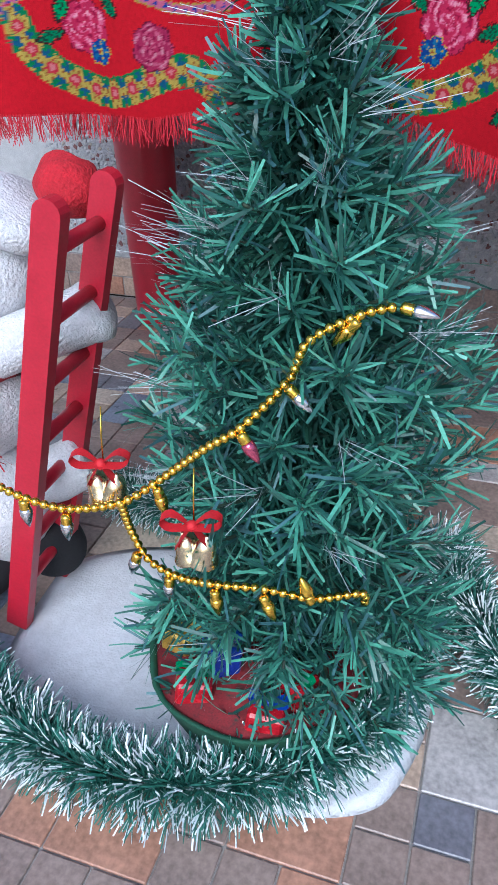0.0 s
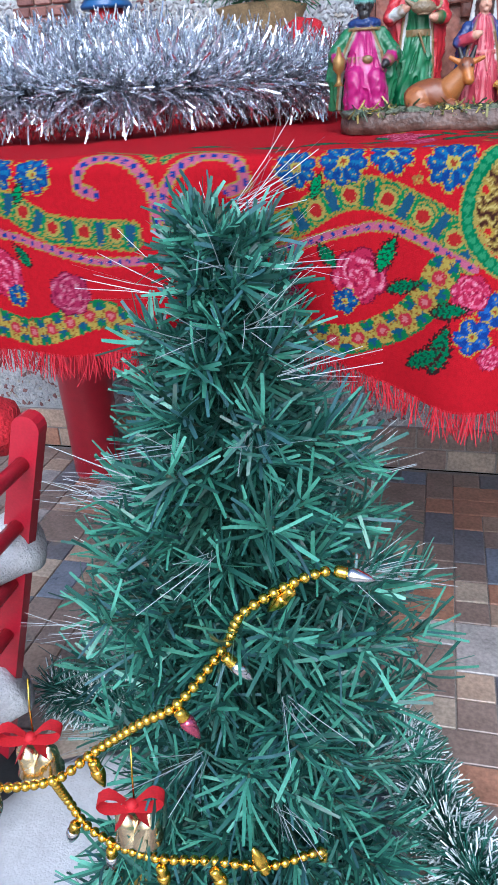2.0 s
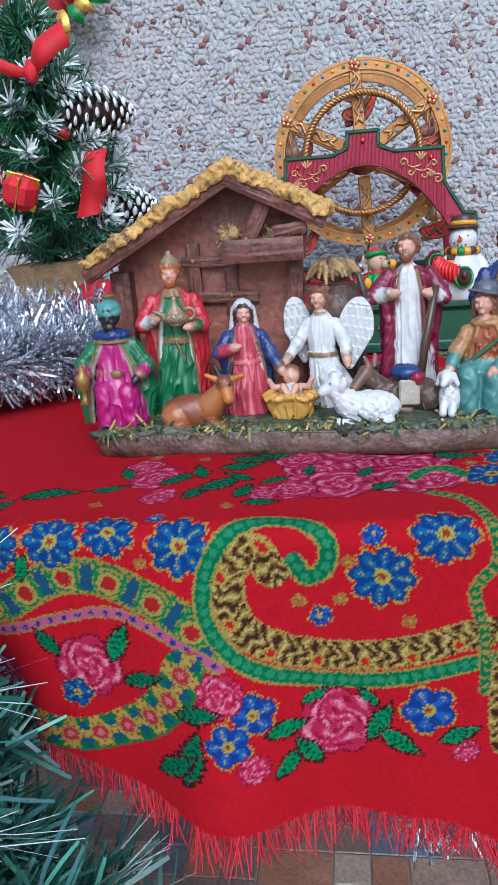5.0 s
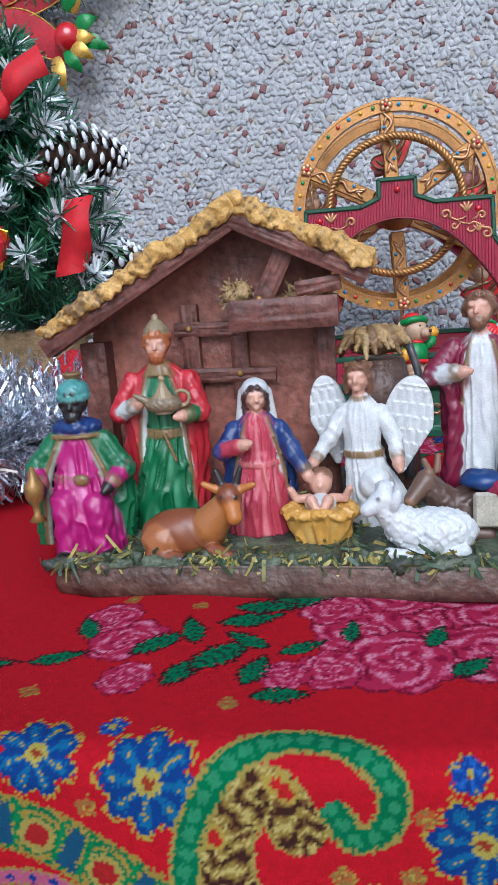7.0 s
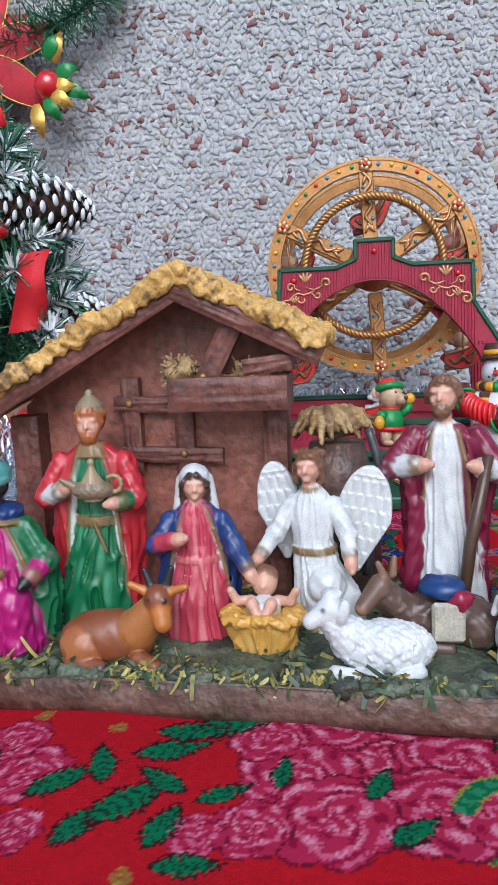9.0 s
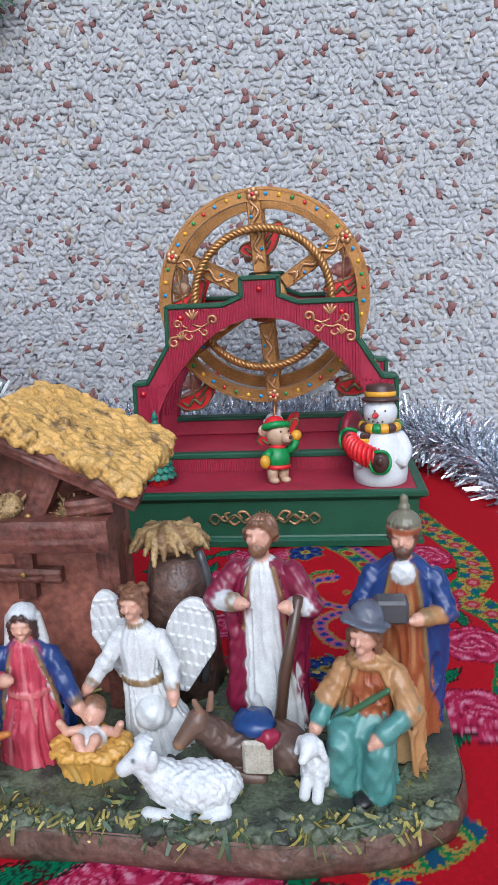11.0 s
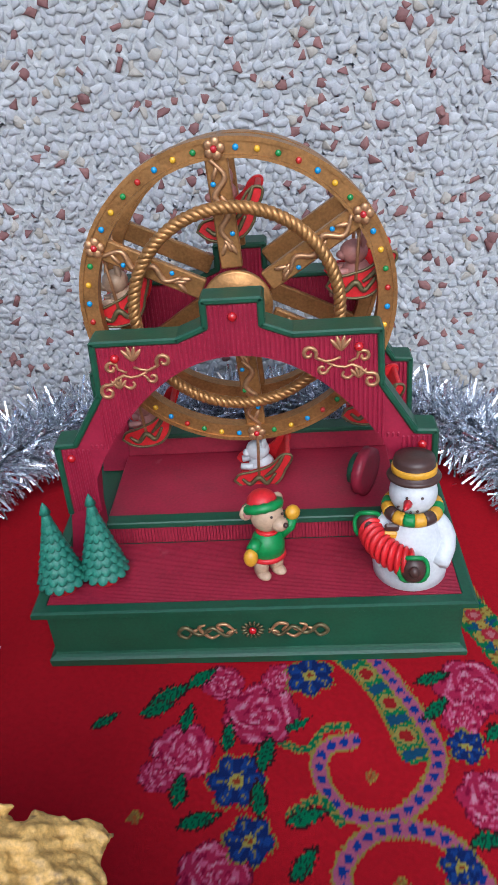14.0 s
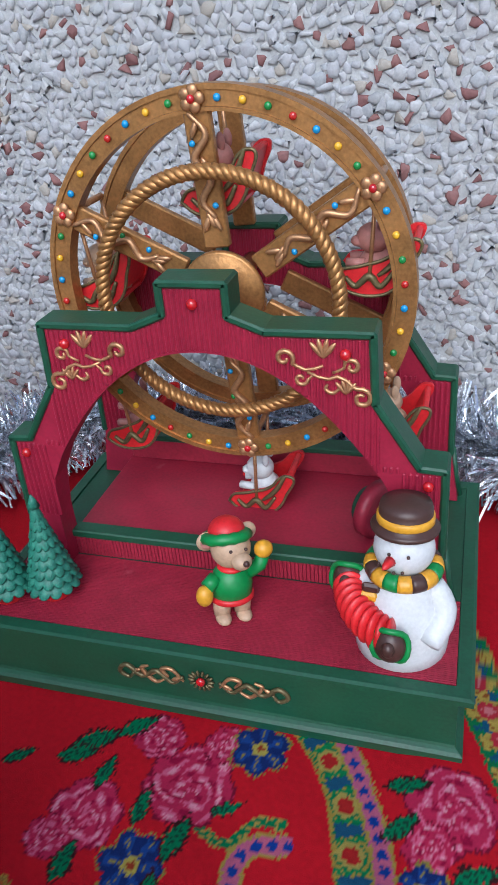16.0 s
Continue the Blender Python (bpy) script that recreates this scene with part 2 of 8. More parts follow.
def pebble_wall(x0, x1, z0, z1, step):
    shapes = [pebble(1.0) for _ in range(60)]
    b = B()
    vs, fs, singles = [], [], []
    nz = int((z1 - z0) / (step * 0.87))
    for j in range(nz):
        for i in range(int((x1 - x0) / step)):
            x = x0 + (i + (j % 2) * 0.5 + rng.uniform(-0.2, 0.2)) * step
            z = z0 + (j + rng.uniform(-0.2, 0.2)) * step * 0.87
            r = step * rng.choice([0.42, 0.5, 0.56, 0.62, 0.7, 0.8])
            P, F = shapes[rng.integers(60)]
            a = rng.uniform(0, 2 * math.pi)
            if -0.08 < x < 0.09 and 1.08 < z < 1.24 and len(singles) < 300:
                singles.append((x, z, r, a, rng.integers(60)))
                continue
            ca, sa, k = math.cos(a) * r, math.sin(a) * r, len(vs)
            vs += [(x + p[0] * ca - p[2] * sa, WALL_Y + p[1] * r, z + p[0] * sa + p[2] * ca) for p in P]
            fs += [tuple(i_ + k for i_ in f) for f in F]
    b.add(vs, fs, STONES, True)
    return b, singles, shapes


pebbles, singles, shapes = pebble_wall(-1.05, 0.85, 0.11, 1.75, 0.0093)
part("pebbles", pebbles, STONES, wall, "", "stuff")

TILE_COLS = [(0.165, 0.165, 0.19), (0.373, 0.275, 0.207), (0.395, 0.209, 0.14), (0.461, 0.384, 0.305), (0.198, 0.23, 0.294), (0.418, 0.395, 0.383), (0.264, 0.198, 0.168), (0.308, 0.308, 0.338), (0.363, 0.22, 0.163), (0.22, 0.241, 0.294), (0.308, 0.241, 0.207), (0.439, 0.329, 0.25), (0.241, 0.241, 0.273)]
TILE = mat("floor_tile", (0.2, 0.2, 0.2), 0.32, rand=("object", TILE_COLS), var=0.22, scale=22, bump=0.25, bscale=90, wear=((0.22, 0.19, 0.16), 0.66, 18))
TILES = mat("floor_tile_far", (0.2, 0.2, 0.2), 0.32, rand=("island", TILE_COLS), var=0.22, scale=22, bump=0.25, bscale=90, wear=((0.22, 0.19, 0.16), 0.66, 18))
GROUT = mat("floor_grout", (0.3, 0.28, 0.26), 0.85, var=0.15, bump=0.3)
floor = link("floor", B().box((-0.1, -9, -0.0535), (40, 21.0, 0.1), GROUT, 0.002))
tagged(floor, "patchwork of grey, brown and terracotta stone-look floor tiles", "floor", "", "structure")
CELL, TILE_X, TILE_Y = 0.0555, 0.006, 0.429


def tile_mesh(w, h):
    b = B().box((w / 2, h / 2, -0.004), (w - 0.0022, h - 0.0022, 0.008), TILE, 0.0012)
    ob = link("tile", b, TILE)
    me = ob.data
    bpy.data.objects.remove(ob)
    return me


def lay_tiles():
    used, pieces = {}, []
    for j in range(-16, 20):
        for i in range(-24, 22):
            if (i, j) in used:
                continue
            w, h = [(1, 1), (1, 1), (1, 1), (2, 1), (1, 1), (2, 2), (1, 1), (1, 2), (1, 1)][rng.integers(9)]
            while w > 1 and any((i + a, j) in used for a in range(w)):
                w -= 1
            for a in range(w):
                for c in range(h):
                    used[i + a, j + c] = 1
            pieces.append((i, j, w, h))
    return pieces


# ---- table and cloth ----
TX0, TX1, TY0, TY1 = -0.92, 0.40, 0.612, 1.44
table = thing("table", pose(-0.25, 1.03, 0), "red table with round tapered legs under a shawl", "table")
part("tabletop", B().box((0.0, 0, TOP - 0.025), (TX1 - TX0 - 0.02, TY1 - TY0 - 0.02, 0.04), RED, 0.008), RED, table)
for lx, ly in ((-0.49, 0.36), (0.55, 0.36), (-0.58, -0.3), (0.58, -0.3)):
    part("leg", B().lathe([(0.052, 0), (0.054, 0.01), (0.07, 0.70), (0.07, TOP - 0.047)], RED, 28, (lx, ly, 0)), RED, table)


def steps(*spans):
    """Positions from spans of (start, end, spacing)."""
    out = []
    for a, b_, d in spans:
        out += list(np.arange(a, b_ - d * 0.5, d))
    return np.array(out + [spans[-1][1]])


def drop_at(x):
    """How far the cloth hangs over the front edge, without its fringe."""
    return np.interp(x, [-0.9, -0.45, -0.33, -0.22, -0.11, -0.05, 0.01, 0.1, 0.16, 0.21, 0.28, 0.7], [0.175, 0.18, 0.183, 0.165, 0.168, 0.195, 0.21, 0.212, 0.22, 0.248, 0.26, 0.25])


def cloth_place(s, v):
    """The place of cloth point s along the table and v from its front edge (down: minus)."""
    over_s, over_v = np.maximum(s - (TX1 - 0.004), 0), np.maximum(-v, 0)
    d = np.hypot(over_s, over_v)
    R = 0.014
    ang = np.minimum(d / R, math.pi / 2)
    out_h = R * np.sin(ang)
    down = R * (1 - np.cos(ang)) + np.maximum(d - R * math.pi / 2, 0)
    with np.errstate(invalid="ignore", divide="ignore"):
        us, uv = np.where(d > 0, over_s / d, 0), np.where(d > 0, over_v / d, 0)
    fold = np.clip(down / 0.15, 0, 1.3)
    wave = fold * (0.012 * np.sin(s * 24 + 1.0) + 0.006 * np.sin(s * 51 + 0.4) + 0.01 * np.exp(-((s + 0.11) / 0.02) ** 2) - 0.02 * np.exp(-((s + 0.125) / 0.035) ** 2))
    wave_s = fold * 0.014 * np.sin(v * 30)
    x = np.minimum(s, TX1 - 0.004) + us * out_h + us * wave_s + us * down * 0.12
    y = TY0 + 0.004 + np.maximum(v, 0) - uv * out_h - uv * wave * 1.0 - uv * down * 0.02
    wr = 0.0016 * np.sin(s * 17 + v * 11) * np.sin(v * 13 - s * 7) + 0.0012 * np.sin(s * 60 + 3 * np.sin(v * 9)) * np.sin(v * 8 + 1) ** 2
    wr = wr + 0.0022 * np.sin(s * 62 + 4 * np.sin(v * 14)) * np.exp(-((v - 0.44) / 0.1) ** 2) * np.clip((s - 0.02) / 0.1, 0, 1)
    z = TOP - down + np.where(d > 0, wr * np.exp(-d / 0.02), wr) + 0.0015
    return x, y, z


class Print:
    """Printed colours on the points (s, v) of the cloth."""

    def __init__(self, s, v):
        r = np.random.default_rng(3)
        self.s, self.v = s + r.normal(size=s.shape) * 0.0005, v + r.normal(size=s.shape) * 0.0005
        self.c = np.empty((*s.shape, 3))
        self.c[:] = (0.33, 0.0045, 0.011)
        self.r = r.uniform(size=s.shape)
        self.ink = 0.56

    def near(self, x, y, r):
        i0, i1 = np.searchsorted(self.s0, [x - r, x + r])
        j = np.where((self.v[:, i0:i1] > y - r).any(1) & (self.v[:, i0:i1] < y + r).any(1))[0]
        if not len(j) or i0 == i1:
            return None
        sl = (slice(j[0], j[-1] + 1), slice(i0, i1))
        return sl, self.s[sl] - x, self.v[sl] - y

    def put(self, sl, mask, col, p=1.0):
        m = mask if p >= 1 else mask & (self.r[sl] < p)
        self.c[sl][m] = np.array(col) * self.ink

    def flower(self, x, y, r, petals=8, a0=0.0, cols=((0.012, 0.06, 0.27), (0.02, 0.16, 0.36), (0.5, 0.36, 0.05))):
        g = self.near(x, y, r * 1.3)
        if not g:
            return
        sl, dx, dy = g
        d, a = np.hypot(dx, dy), np.arctan2(dy, dx) + a0
        edge = r * (0.72 + 0.28 * np.abs(np.cos(a * petals / 2)) ** 0.7)
        self.put(sl, d < edge * 1.13, cols[2], 0.6)
        self.put(sl, d < edge, cols[0])
        self.put(sl, (d < edge * 0.85) & (np.cos(a * petals) > 0.1), cols[1])
        self.put(sl, (d < edge * 0.8) & (np.abs(np.sin(a * petals / 2)) < 0.15), cols[2], 0.7)
        self.put(sl, d < r * 0.26, (0.5, 0.42, 0.08))
        self.put(sl, d < r * 0.12, (0.35, 0.05, 0.02))

    def rose(self, x, y, r, a0=0.0, dark=1.0):
        g = self.near(x, y, r * 1.3)
        if not g:
            return
        sl, dx, dy = g
        d, a = np.hypot(dx, dy) / r, np.arctan2(dy, dx) + a0
        edge = 0.86 + 0.14 * np.abs(np.cos(a * 3.5))
        self.ink = 0.74
        self.put(sl, d < edge * 1.06, (0.16 * dark, 0.005, 0.025))
        self.put(sl, d < edge, (0.42 * dark, 0.018, 0.07))
        swirl = np.sin(d * 19 + 2.2 * np.sin(a * 3 + d * 5) + a) * (0.75 + 0.5 * np.sin(a * 5 + d * 9))
        self.put(sl, (d < edge * 0.95) & (swirl > 0.25), (0.6 * dark, 0.11 * dark, 0.21 * dark))
        self.put(sl, (d < edge * 0.92) & (swirl > 0.8), (0.68 * dark, 0.27 * dark, 0.35 * dark), 0.8)
        self.put(sl, (d < edge) & (swirl < -0.75), (0.26 * dark, 0.004, 0.04))
        self.ink = 0.56

    def leaf(self, x, y, r, a0, dark=False):
        g = self.near(x, y, r * 1.3)
        if not g:
            return
        sl, dx, dy = g
        u, w = dx * math.cos(a0) + dy * math.sin(a0), -dx * math.sin(a0) + dy * math.cos(a0)
        u, w = u / r, w / r
        half = 0.42 * (1 - u * u) * (1 - 0.25 * u) * (0.85 + 0.15 * np.cos(u * 22))
        self.put(sl, np.abs(w) < half + 0.16, (0.05, 0.012, 0.015), 0.8)
        self.ink = 0.8
        self.put(sl, np.abs(w) < half, (0.008, 0.15, 0.06) if dark else (0.012, 0.24, 0.08))
        self.put(sl, (np.abs(w) < half * 0.8) & (np.sin(u * 20 + np.abs(w) * 16) > 0.45), (0.008, 0.04, 0.025))
        self.ink = 0.56

    def band(self, pts, w, style):
        """A printed band along a curve: its cells follow the length."""
        C = curve(pts, 26 * len(pts))
        seg = np.r_[0, np.cumsum(np.hypot(*np.diff(C, axis=0).T))]
        lo, hi = C.min(0) - w, C.max(0) + w
        mid, half = (lo + hi) / 2, (hi - lo) / 2
        i0, i1 = np.searchsorted(self.s0, [lo[0], hi[0]])
        j = np.where((self.v[:, i0:i1] > lo[1]).any(1) & (self.v[:, i0:i1] < hi[1]).any(1))[0]
        if not len(j) or i0 == i1:
            return
        sl = (slice(j[0], j[-1] + 1), slice(i0, i1))
        X, Y = self.s[sl], self.v[sl]
        best, along, across = np.full(X.shape, 9.0), np.zeros(X.shape), np.zeros(X.shape)
        T = np.gradient(C, axis=0)
        T /= np.linalg.norm(T, axis=1, keepdims=True) + 1e-9
        for k in range(len(C)):
            dx, dy = X - C[k, 0], Y - C[k, 1]
            d = np.hypot(dx, dy)
            m = d < best
            best[m], along[m] = d[m], seg[k] + (dx * T[k, 0] + dy * T[k, 1])[m]
            across[m] = (-dx * T[k, 1] + dy * T[k, 0])[m]
        q = across / (w / 2)
        inside = (best < w * 0.5) & (np.abs(q) <= 1)
        style(self, sl, inside, along, q, w)


def style_dots(ground, dot, edge, step):
    def f(p, sl, m, a, q, w):
        p.put(sl, m, edge)
        p.put(sl, m & (np.abs(q) < 0.72), ground)
        ph = (a / step) % 1 - 0.5
        p.put(sl, m & (np.hypot(ph * step / (w / 2), q) < 0.45), dot)
    return f


def style_scallop(p, sl, m, a, q, w):
    """Yellow and green scallops with small red and blue hearts."""
    ph = (a / 0.03) % 1 - 0.5
    p.put(sl, m, (0.42, 0.3, 0.05))
    e = np.hypot(ph * 2.1, q * 0.9 + 0.1)
    p.put(sl, m & (np.sin(e * 24) > 0.1), (0.012, 0.2, 0.07))
    p.put(sl, m & (e < 0.55) & (e > 0.36), (0.45, 0.36, 0.08))
    p.put(sl, m & (e < 0.36), (0.45, 0.02, 0.02))
    p.put(sl, m & (np.abs(np.abs(ph) - 0.45) < 0.07 * (1 - q * 0.6)) & (np.abs(q) < 0.75), (0.02, 0.1, 0.2))
    p.put(sl, m & (np.abs(np.abs(ph) - 0.3) < 0.035) & (np.abs(q) < 0.8), (0.02, 0.26, 0.08))
    p.put(sl, m & (np.abs(q) > 0.9), (0.4, 0.28, 0.05))


def style_rosette(p, sl, m, a, q, w):
    """Yellow ground with pink rosettes, green and blue leaves."""
    ph = (a / 0.022) % 1 - 0.5
    p.put(sl, m, (0.5, 0.38, 0.07))
    p.put(sl, m & (np.sin(a * 1200) * np.sin(q * 9) > 0.45), (0.3, 0.1, 0.02))
    e = np.hypot(ph * 0.022 / (w / 2), q)
    p.put(sl, m & (np.abs(np.abs(ph) - 0.5) < 0.2) & (np.abs(np.abs(q) - 0.55) < 0.28), (0.015, 0.1, 0.2))
    p.put(sl, m & (np.abs(np.abs(ph) - 0.33) < 0.1) & (np.abs(q) > 0.5), (0.015, 0.2, 0.07))
    p.put(sl, m & (e < 0.5), (0.42, 0.3, 0.06))
    p.put(sl, m & (e < 0.42), (0.5, 0.03, 0.05))
    p.put(sl, m & (e < 0.2), (0.65, 0.2, 0.22))
    p.put(sl, m & (q < -0.85), (0.02, 0.2, 0.06))


def style_paisley(p, sl, m, a, q, w):
    """Brown and yellow feather strokes."""
    p.put(sl, m, (0.34, 0.24, 0.05))
    wv = np.sin(a * 760 + np.abs(q) * 5 + 1.6 * np.sin(q * 6 + a * 260))
    p.put(sl, m & (wv > 0.0), (0.2, 0.1, 0.03))
    p.put(sl, m & (wv > 0.55), (0.06, 0.02, 0.014))
    p.put(sl, m & (wv < -0.8), (0.62, 0.5, 0.16))
    ph = (a / 0.028) % 1 - 0.5
    e = np.hypot(ph * 0.028 / (w / 2), q + 0.45)
    p.put(sl, m & (e < 0.42), (0.5, 0.36, 0.06))
    p.put(sl, m & (e < 0.26), (0.55, 0.02, 0.02))
    p.put(sl, m & (np.abs(q) > 0.88), (0.45, 0.34, 0.08))


def print_shawl(p):
    GRN = style_dots((0.012, 0.2, 0.075), (0.05, 0.31, 0.14), (0.4, 0.32, 0.07), 0.0075)
    PINK = style_dots((0.55, 0.13, 0.24), (0.012, 0.05, 0.3), (0.42, 0.3, 0.06), 0.0095)
    GRNTHIN = style_dots((0.012, 0.2, 0.07), (0.4, 0.3, 0.06), (0.42, 0.3, 0.06), 0.006)
    C = -0.2275
    for sg in (1, -1):
        f = (lambda x: x) if sg > 0 else (lambda x: 2 * C - x)
        L = lambda pts: [(f(x), y) for x, y in pts]
        p.band(L([(-0.225, -0.062), (-0.222, -0.035), (-0.205, -0.014), (-0.182, -0.007), (-0.162, -0.013), (-0.155, -0.03), (-0.168, -0.036)]), 0.011, PINK)
        p.band(L([(-0.222, -0.01), (-0.21, 0.002), (-0.19, 0.004), (-0.17, 0.012)]), 0.008, GRNTHIN)
        p.band(L([(-0.2, -0.07), (-0.15, -0.068), (-0.118, -0.062), (-0.084, -0.043), (-0.054, -0.04), (-0.022, -0.052), (0.006, -0.068), (0.022, -0.086)]), 0.026, style_scallop)
        p.band(L([(-0.21, -0.09), (-0.16, -0.092), (-0.115, -0.08), (-0.079, -0.070), (-0.044, -0.065), (-0.015, -0.075), (0.025, -0.095)]), 0.0085, PINK)
        p.band(L([(-0.2, -0.155), (-0.165, -0.14), (-0.13, -0.148), (-0.1, -0.158), (-0.071, -0.160), (-0.032, -0.144), (-0.008, -0.12), (0.002, -0.098)]), 0.027, style_rosette)
        p.rose(f(-0.063), -0.105, 0.023, 0.4 * sg)
        p.rose(f(-0.132), -0.122, 0.02, 1.0, 0.7)
        p.leaf(f(-0.042), -0.087, 0.015, 1.1)
        p.leaf(f(-0.09), -0.088, 0.012, 2.2, True)
        p.leaf(f(-0.028), -0.112, 0.013, 0.3, True)
        p.flower(f(-0.075), -0.126, 0.011, 5)
        for x, y, r in ((-0.114, -0.019, 0.0165), (-0.0765, -0.016, 0.0185), (-0.04, -0.01, 0.017)):
            p.flower(f(x), y, r, 8, x * 9)
        p.leaf(f(-0.098), -0.034, 0.01, 1.2)
    for x, y, r, n in ((0.005, -0.019, 0.0195, 8), (0.125, -0.04, 0.0195, 8), (0.161, -0.013, 0.019, 8), (-0.013, 0.004, 0.006, 5), (0.12, -0.013, 0.007, 5), (0.088, -0.066, 0.007, 5),
                       (0.044, -0.128, 0.0145, 5), (0.028, -0.147, 0.0145, 5), (0.152, -0.133, 0.017, 5), (0.262, -0.035, 0.018, 8), (0.3, -0.02, 0.018, 8)):
        p.flower(x, y, r, n, x * 20, ((0.015, 0.06, 0.32), (0.03, 0.14, 0.5), (0.5, 0.36, 0.05)) if n == 5 else ((0.012, 0.06, 0.27), (0.02, 0.16, 0.36), (0.5, 0.36, 0.05)))
    p.band([(0.06, -0.035), (0.05, -0.022), (0.036, -0.032), (0.034, -0.055), (0.045, -0.075), (0.075, -0.09), (0.12, -0.094), (0.185, -0.078)], 0.021, style_paisley)
    p.band([(0.074, -0.03), (0.081, -0.04), (0.092, -0.033), (0.0925, -0.016), (0.077, -0.003), (0.054, -0.002), (0.032, -0.015), (0.019, -0.041), (0.02, -0.068), (0.038, -0.092), (0.07, -0.107), (0.118, -0.112), (0.19, -0.098)], 0.0125, GRN)
    p.band([(0.186, -0.12), (0.184, -0.08), (0.178, -0.05), (0.19, -0.03), (0.186, 0.0), (0.175, 0.03), (0.15, 0.045)], 0.008, GRNTHIN)
    p.band([(0.2, -0.16), (0.198, -0.12), (0.205, -0.08), (0.215, -0.05), (0.235, -0.02), (0.25, 0.02)], 0.02, style_paisley)
    for x, y, r in ((0.096, -0.143, 0.025), (0.024, -0.114, 0.015), (0.043, -0.165, 0.01), (0.175, -0.166, 0.009), (0.27, -0.15, 0.024)):
        p.rose(x, y, r, x * 30)
    for x, y, r, a in ((0.064, -0.142, 0.013, 0.2), (0.066, -0.166, 0.013, 0.8), (0.077, -0.162, 0.013, 2.2), (0.122, -0.143, 0.015, 1.1), (0.134, -0.157, 0.015, -0.6), (0.171, -0.153, 0.013, 0.3), (0.009, -0.128, 0.014, 0.1),
                       (0.003, -0.16, 0.02, 1.3), (-0.008, -0.168, 0.016, 0.6), (0.082, -0.122, 0.009, 0.5), (0.115, -0.124, 0.009, 2.4)):
        p.leaf(x, y, r, a, x < 0.01)
    # the table's top, by the shelter
    for x, y, r in ((0.118, 0.1, 0.034), (0.085, 0.085, 0.026), (0.152, 0.1, 0.028), (0.1, 0.125, 0.024), (0.14, 0.066, 0.028), (0.1, 0.056, 0.026), (0.07, 0.108, 0.018), (0.165, 0.066, 0.02), (0.128, 0.135, 0.022), (0.07, 0.05, 0.016), (-0.03, 0.075, 0.02), (-0.045, 0.1, 0.016), (-0.02, 0.04, 0.013), (0.05, 0.045, 0.012)):
        p.rose(x, y, r, x * 40)
    for x, y, r, a in ((0.029, 0.097, 0.016, 0.4), (0.05, 0.118, 0.02, 0.3), (0.035, 0.112, 0.016, 0.1), (0.056, 0.069, 0.011, 0.5), (0.037, 0.048, 0.013, 1.3), (-0.012, 0.07, 0.015, 0.6), (0.006, 0.045, 0.014, 1.0), (0.05, 0.029, 0.012, 0.2), (0.079, 0.083, 0.01, 1.5),
                       (0.02, 0.06, 0.018, 0.9), (-0.06, 0.06, 0.013, 0.4), (-0.055, 0.09, 0.012, 2.0), (0.002, 0.082, 0.013, 1.9), (0.03, 0.075, 0.012, 2.6), (0.179, 0.12, 0.016, 0.9), (0.187, 0.108, 0.014, 0.2), (0.118, 0.079, 0.011, 1.2), (0.13, 0.052, 0.012, 0.8),
                       (-0.1, 0.05, 0.02, 0.2), (-0.15, 0.055, 0.018, 2.8), (-0.2, 0.05, 0.018, 0.4), (-0.13, 0.03, 0.014, 1.0)):
        p.leaf(x, y, r, a, True)
    for x, y in ((0.05, 0.145), (0.0, 0.11), (-0.04, 0.12), (0.03, 0.02), (-0.06, 0.03), (0.19, 0.09), (0.1, -0.055), (0.075, -0.055), (0.14, -0.07), (0.105, -0.03), (-0.02, -0.03), (0.06, 0.4), (0.21, 0.43), (0.22, 0.36)):
        p.flower(x, y, 0.0042, 4, x * 50, ((0.36, 0.2, 0.05), (0.55, 0.12, 0.03), (0.5, 0.36, 0.05)))
    for x, y, r in ((0.22, 0.1, 0.02), (0.2, 0.066, 0.019), (0.25, 0.07, 0.018)):
        p.flower(x, y, r, 8, x * 9)
    p.band([(0.15, 0.07), (0.158, 0.082), (0.172, 0.084), (0.182, 0.07)], 0.011, GRN)
    p.band([(0.19, 0.15), (0.21, 0.13), (0.24, 0.135), (0.26, 0.15)], 0.02, style_scallop)
    # the table's top, before the music box
    p.band([(0.184, 0.545), (0.2, 0.532), (0.222, 0.505), (0.234, 0.475), (0.24, 0.448)], 0.024, style_scallop)
    p.band([(0.199, 0.455), (0.186, 0.453), (0.177, 0.442), (0.18, 0.42), (0.195, 0.404), (0.222, 0.402), (0.246, 0.42), (0.255, 0.447), (0.245, 0.482), (0.228, 0.518), (0.21, 0.545)], 0.013, PINK)
    p.band([(0.214, 0.337), (0.203, 0.333), (0.193, 0.342), (0.187, 0.368), (0.209, 0.392), (0.243, 0.39), (0.265, 0.364), (0.27, 0.33), (0.262, 0.28), (0.24, 0.24)], 0.013, PINK)
    p.band([(0.25, 0.34), (0.25, 0.31), (0.24, 0.275), (0.22, 0.25)], 0.022, style_scallop)
    p.band([(0.197, 0.466), (0.182, 0.465), (0.168, 0.45), (0.152, 0.455)], 0.006, GRNTHIN)
    p.band([(0.158, 0.402), (0.176, 0.412), (0.188, 0.398)], 0.007, GRNTHIN)
    p.band([(0.29, 0.62), (0.303, 0.575), (0.32, 0.532), (0.33, 0.495), (0.324, 0.446), (0.306, 0.42), (0.324, 0.392), (0.336, 0.358), (0.325, 0.30), (0.31, 0.24), (0.325, 0.18)], 0.032, style_rosette)
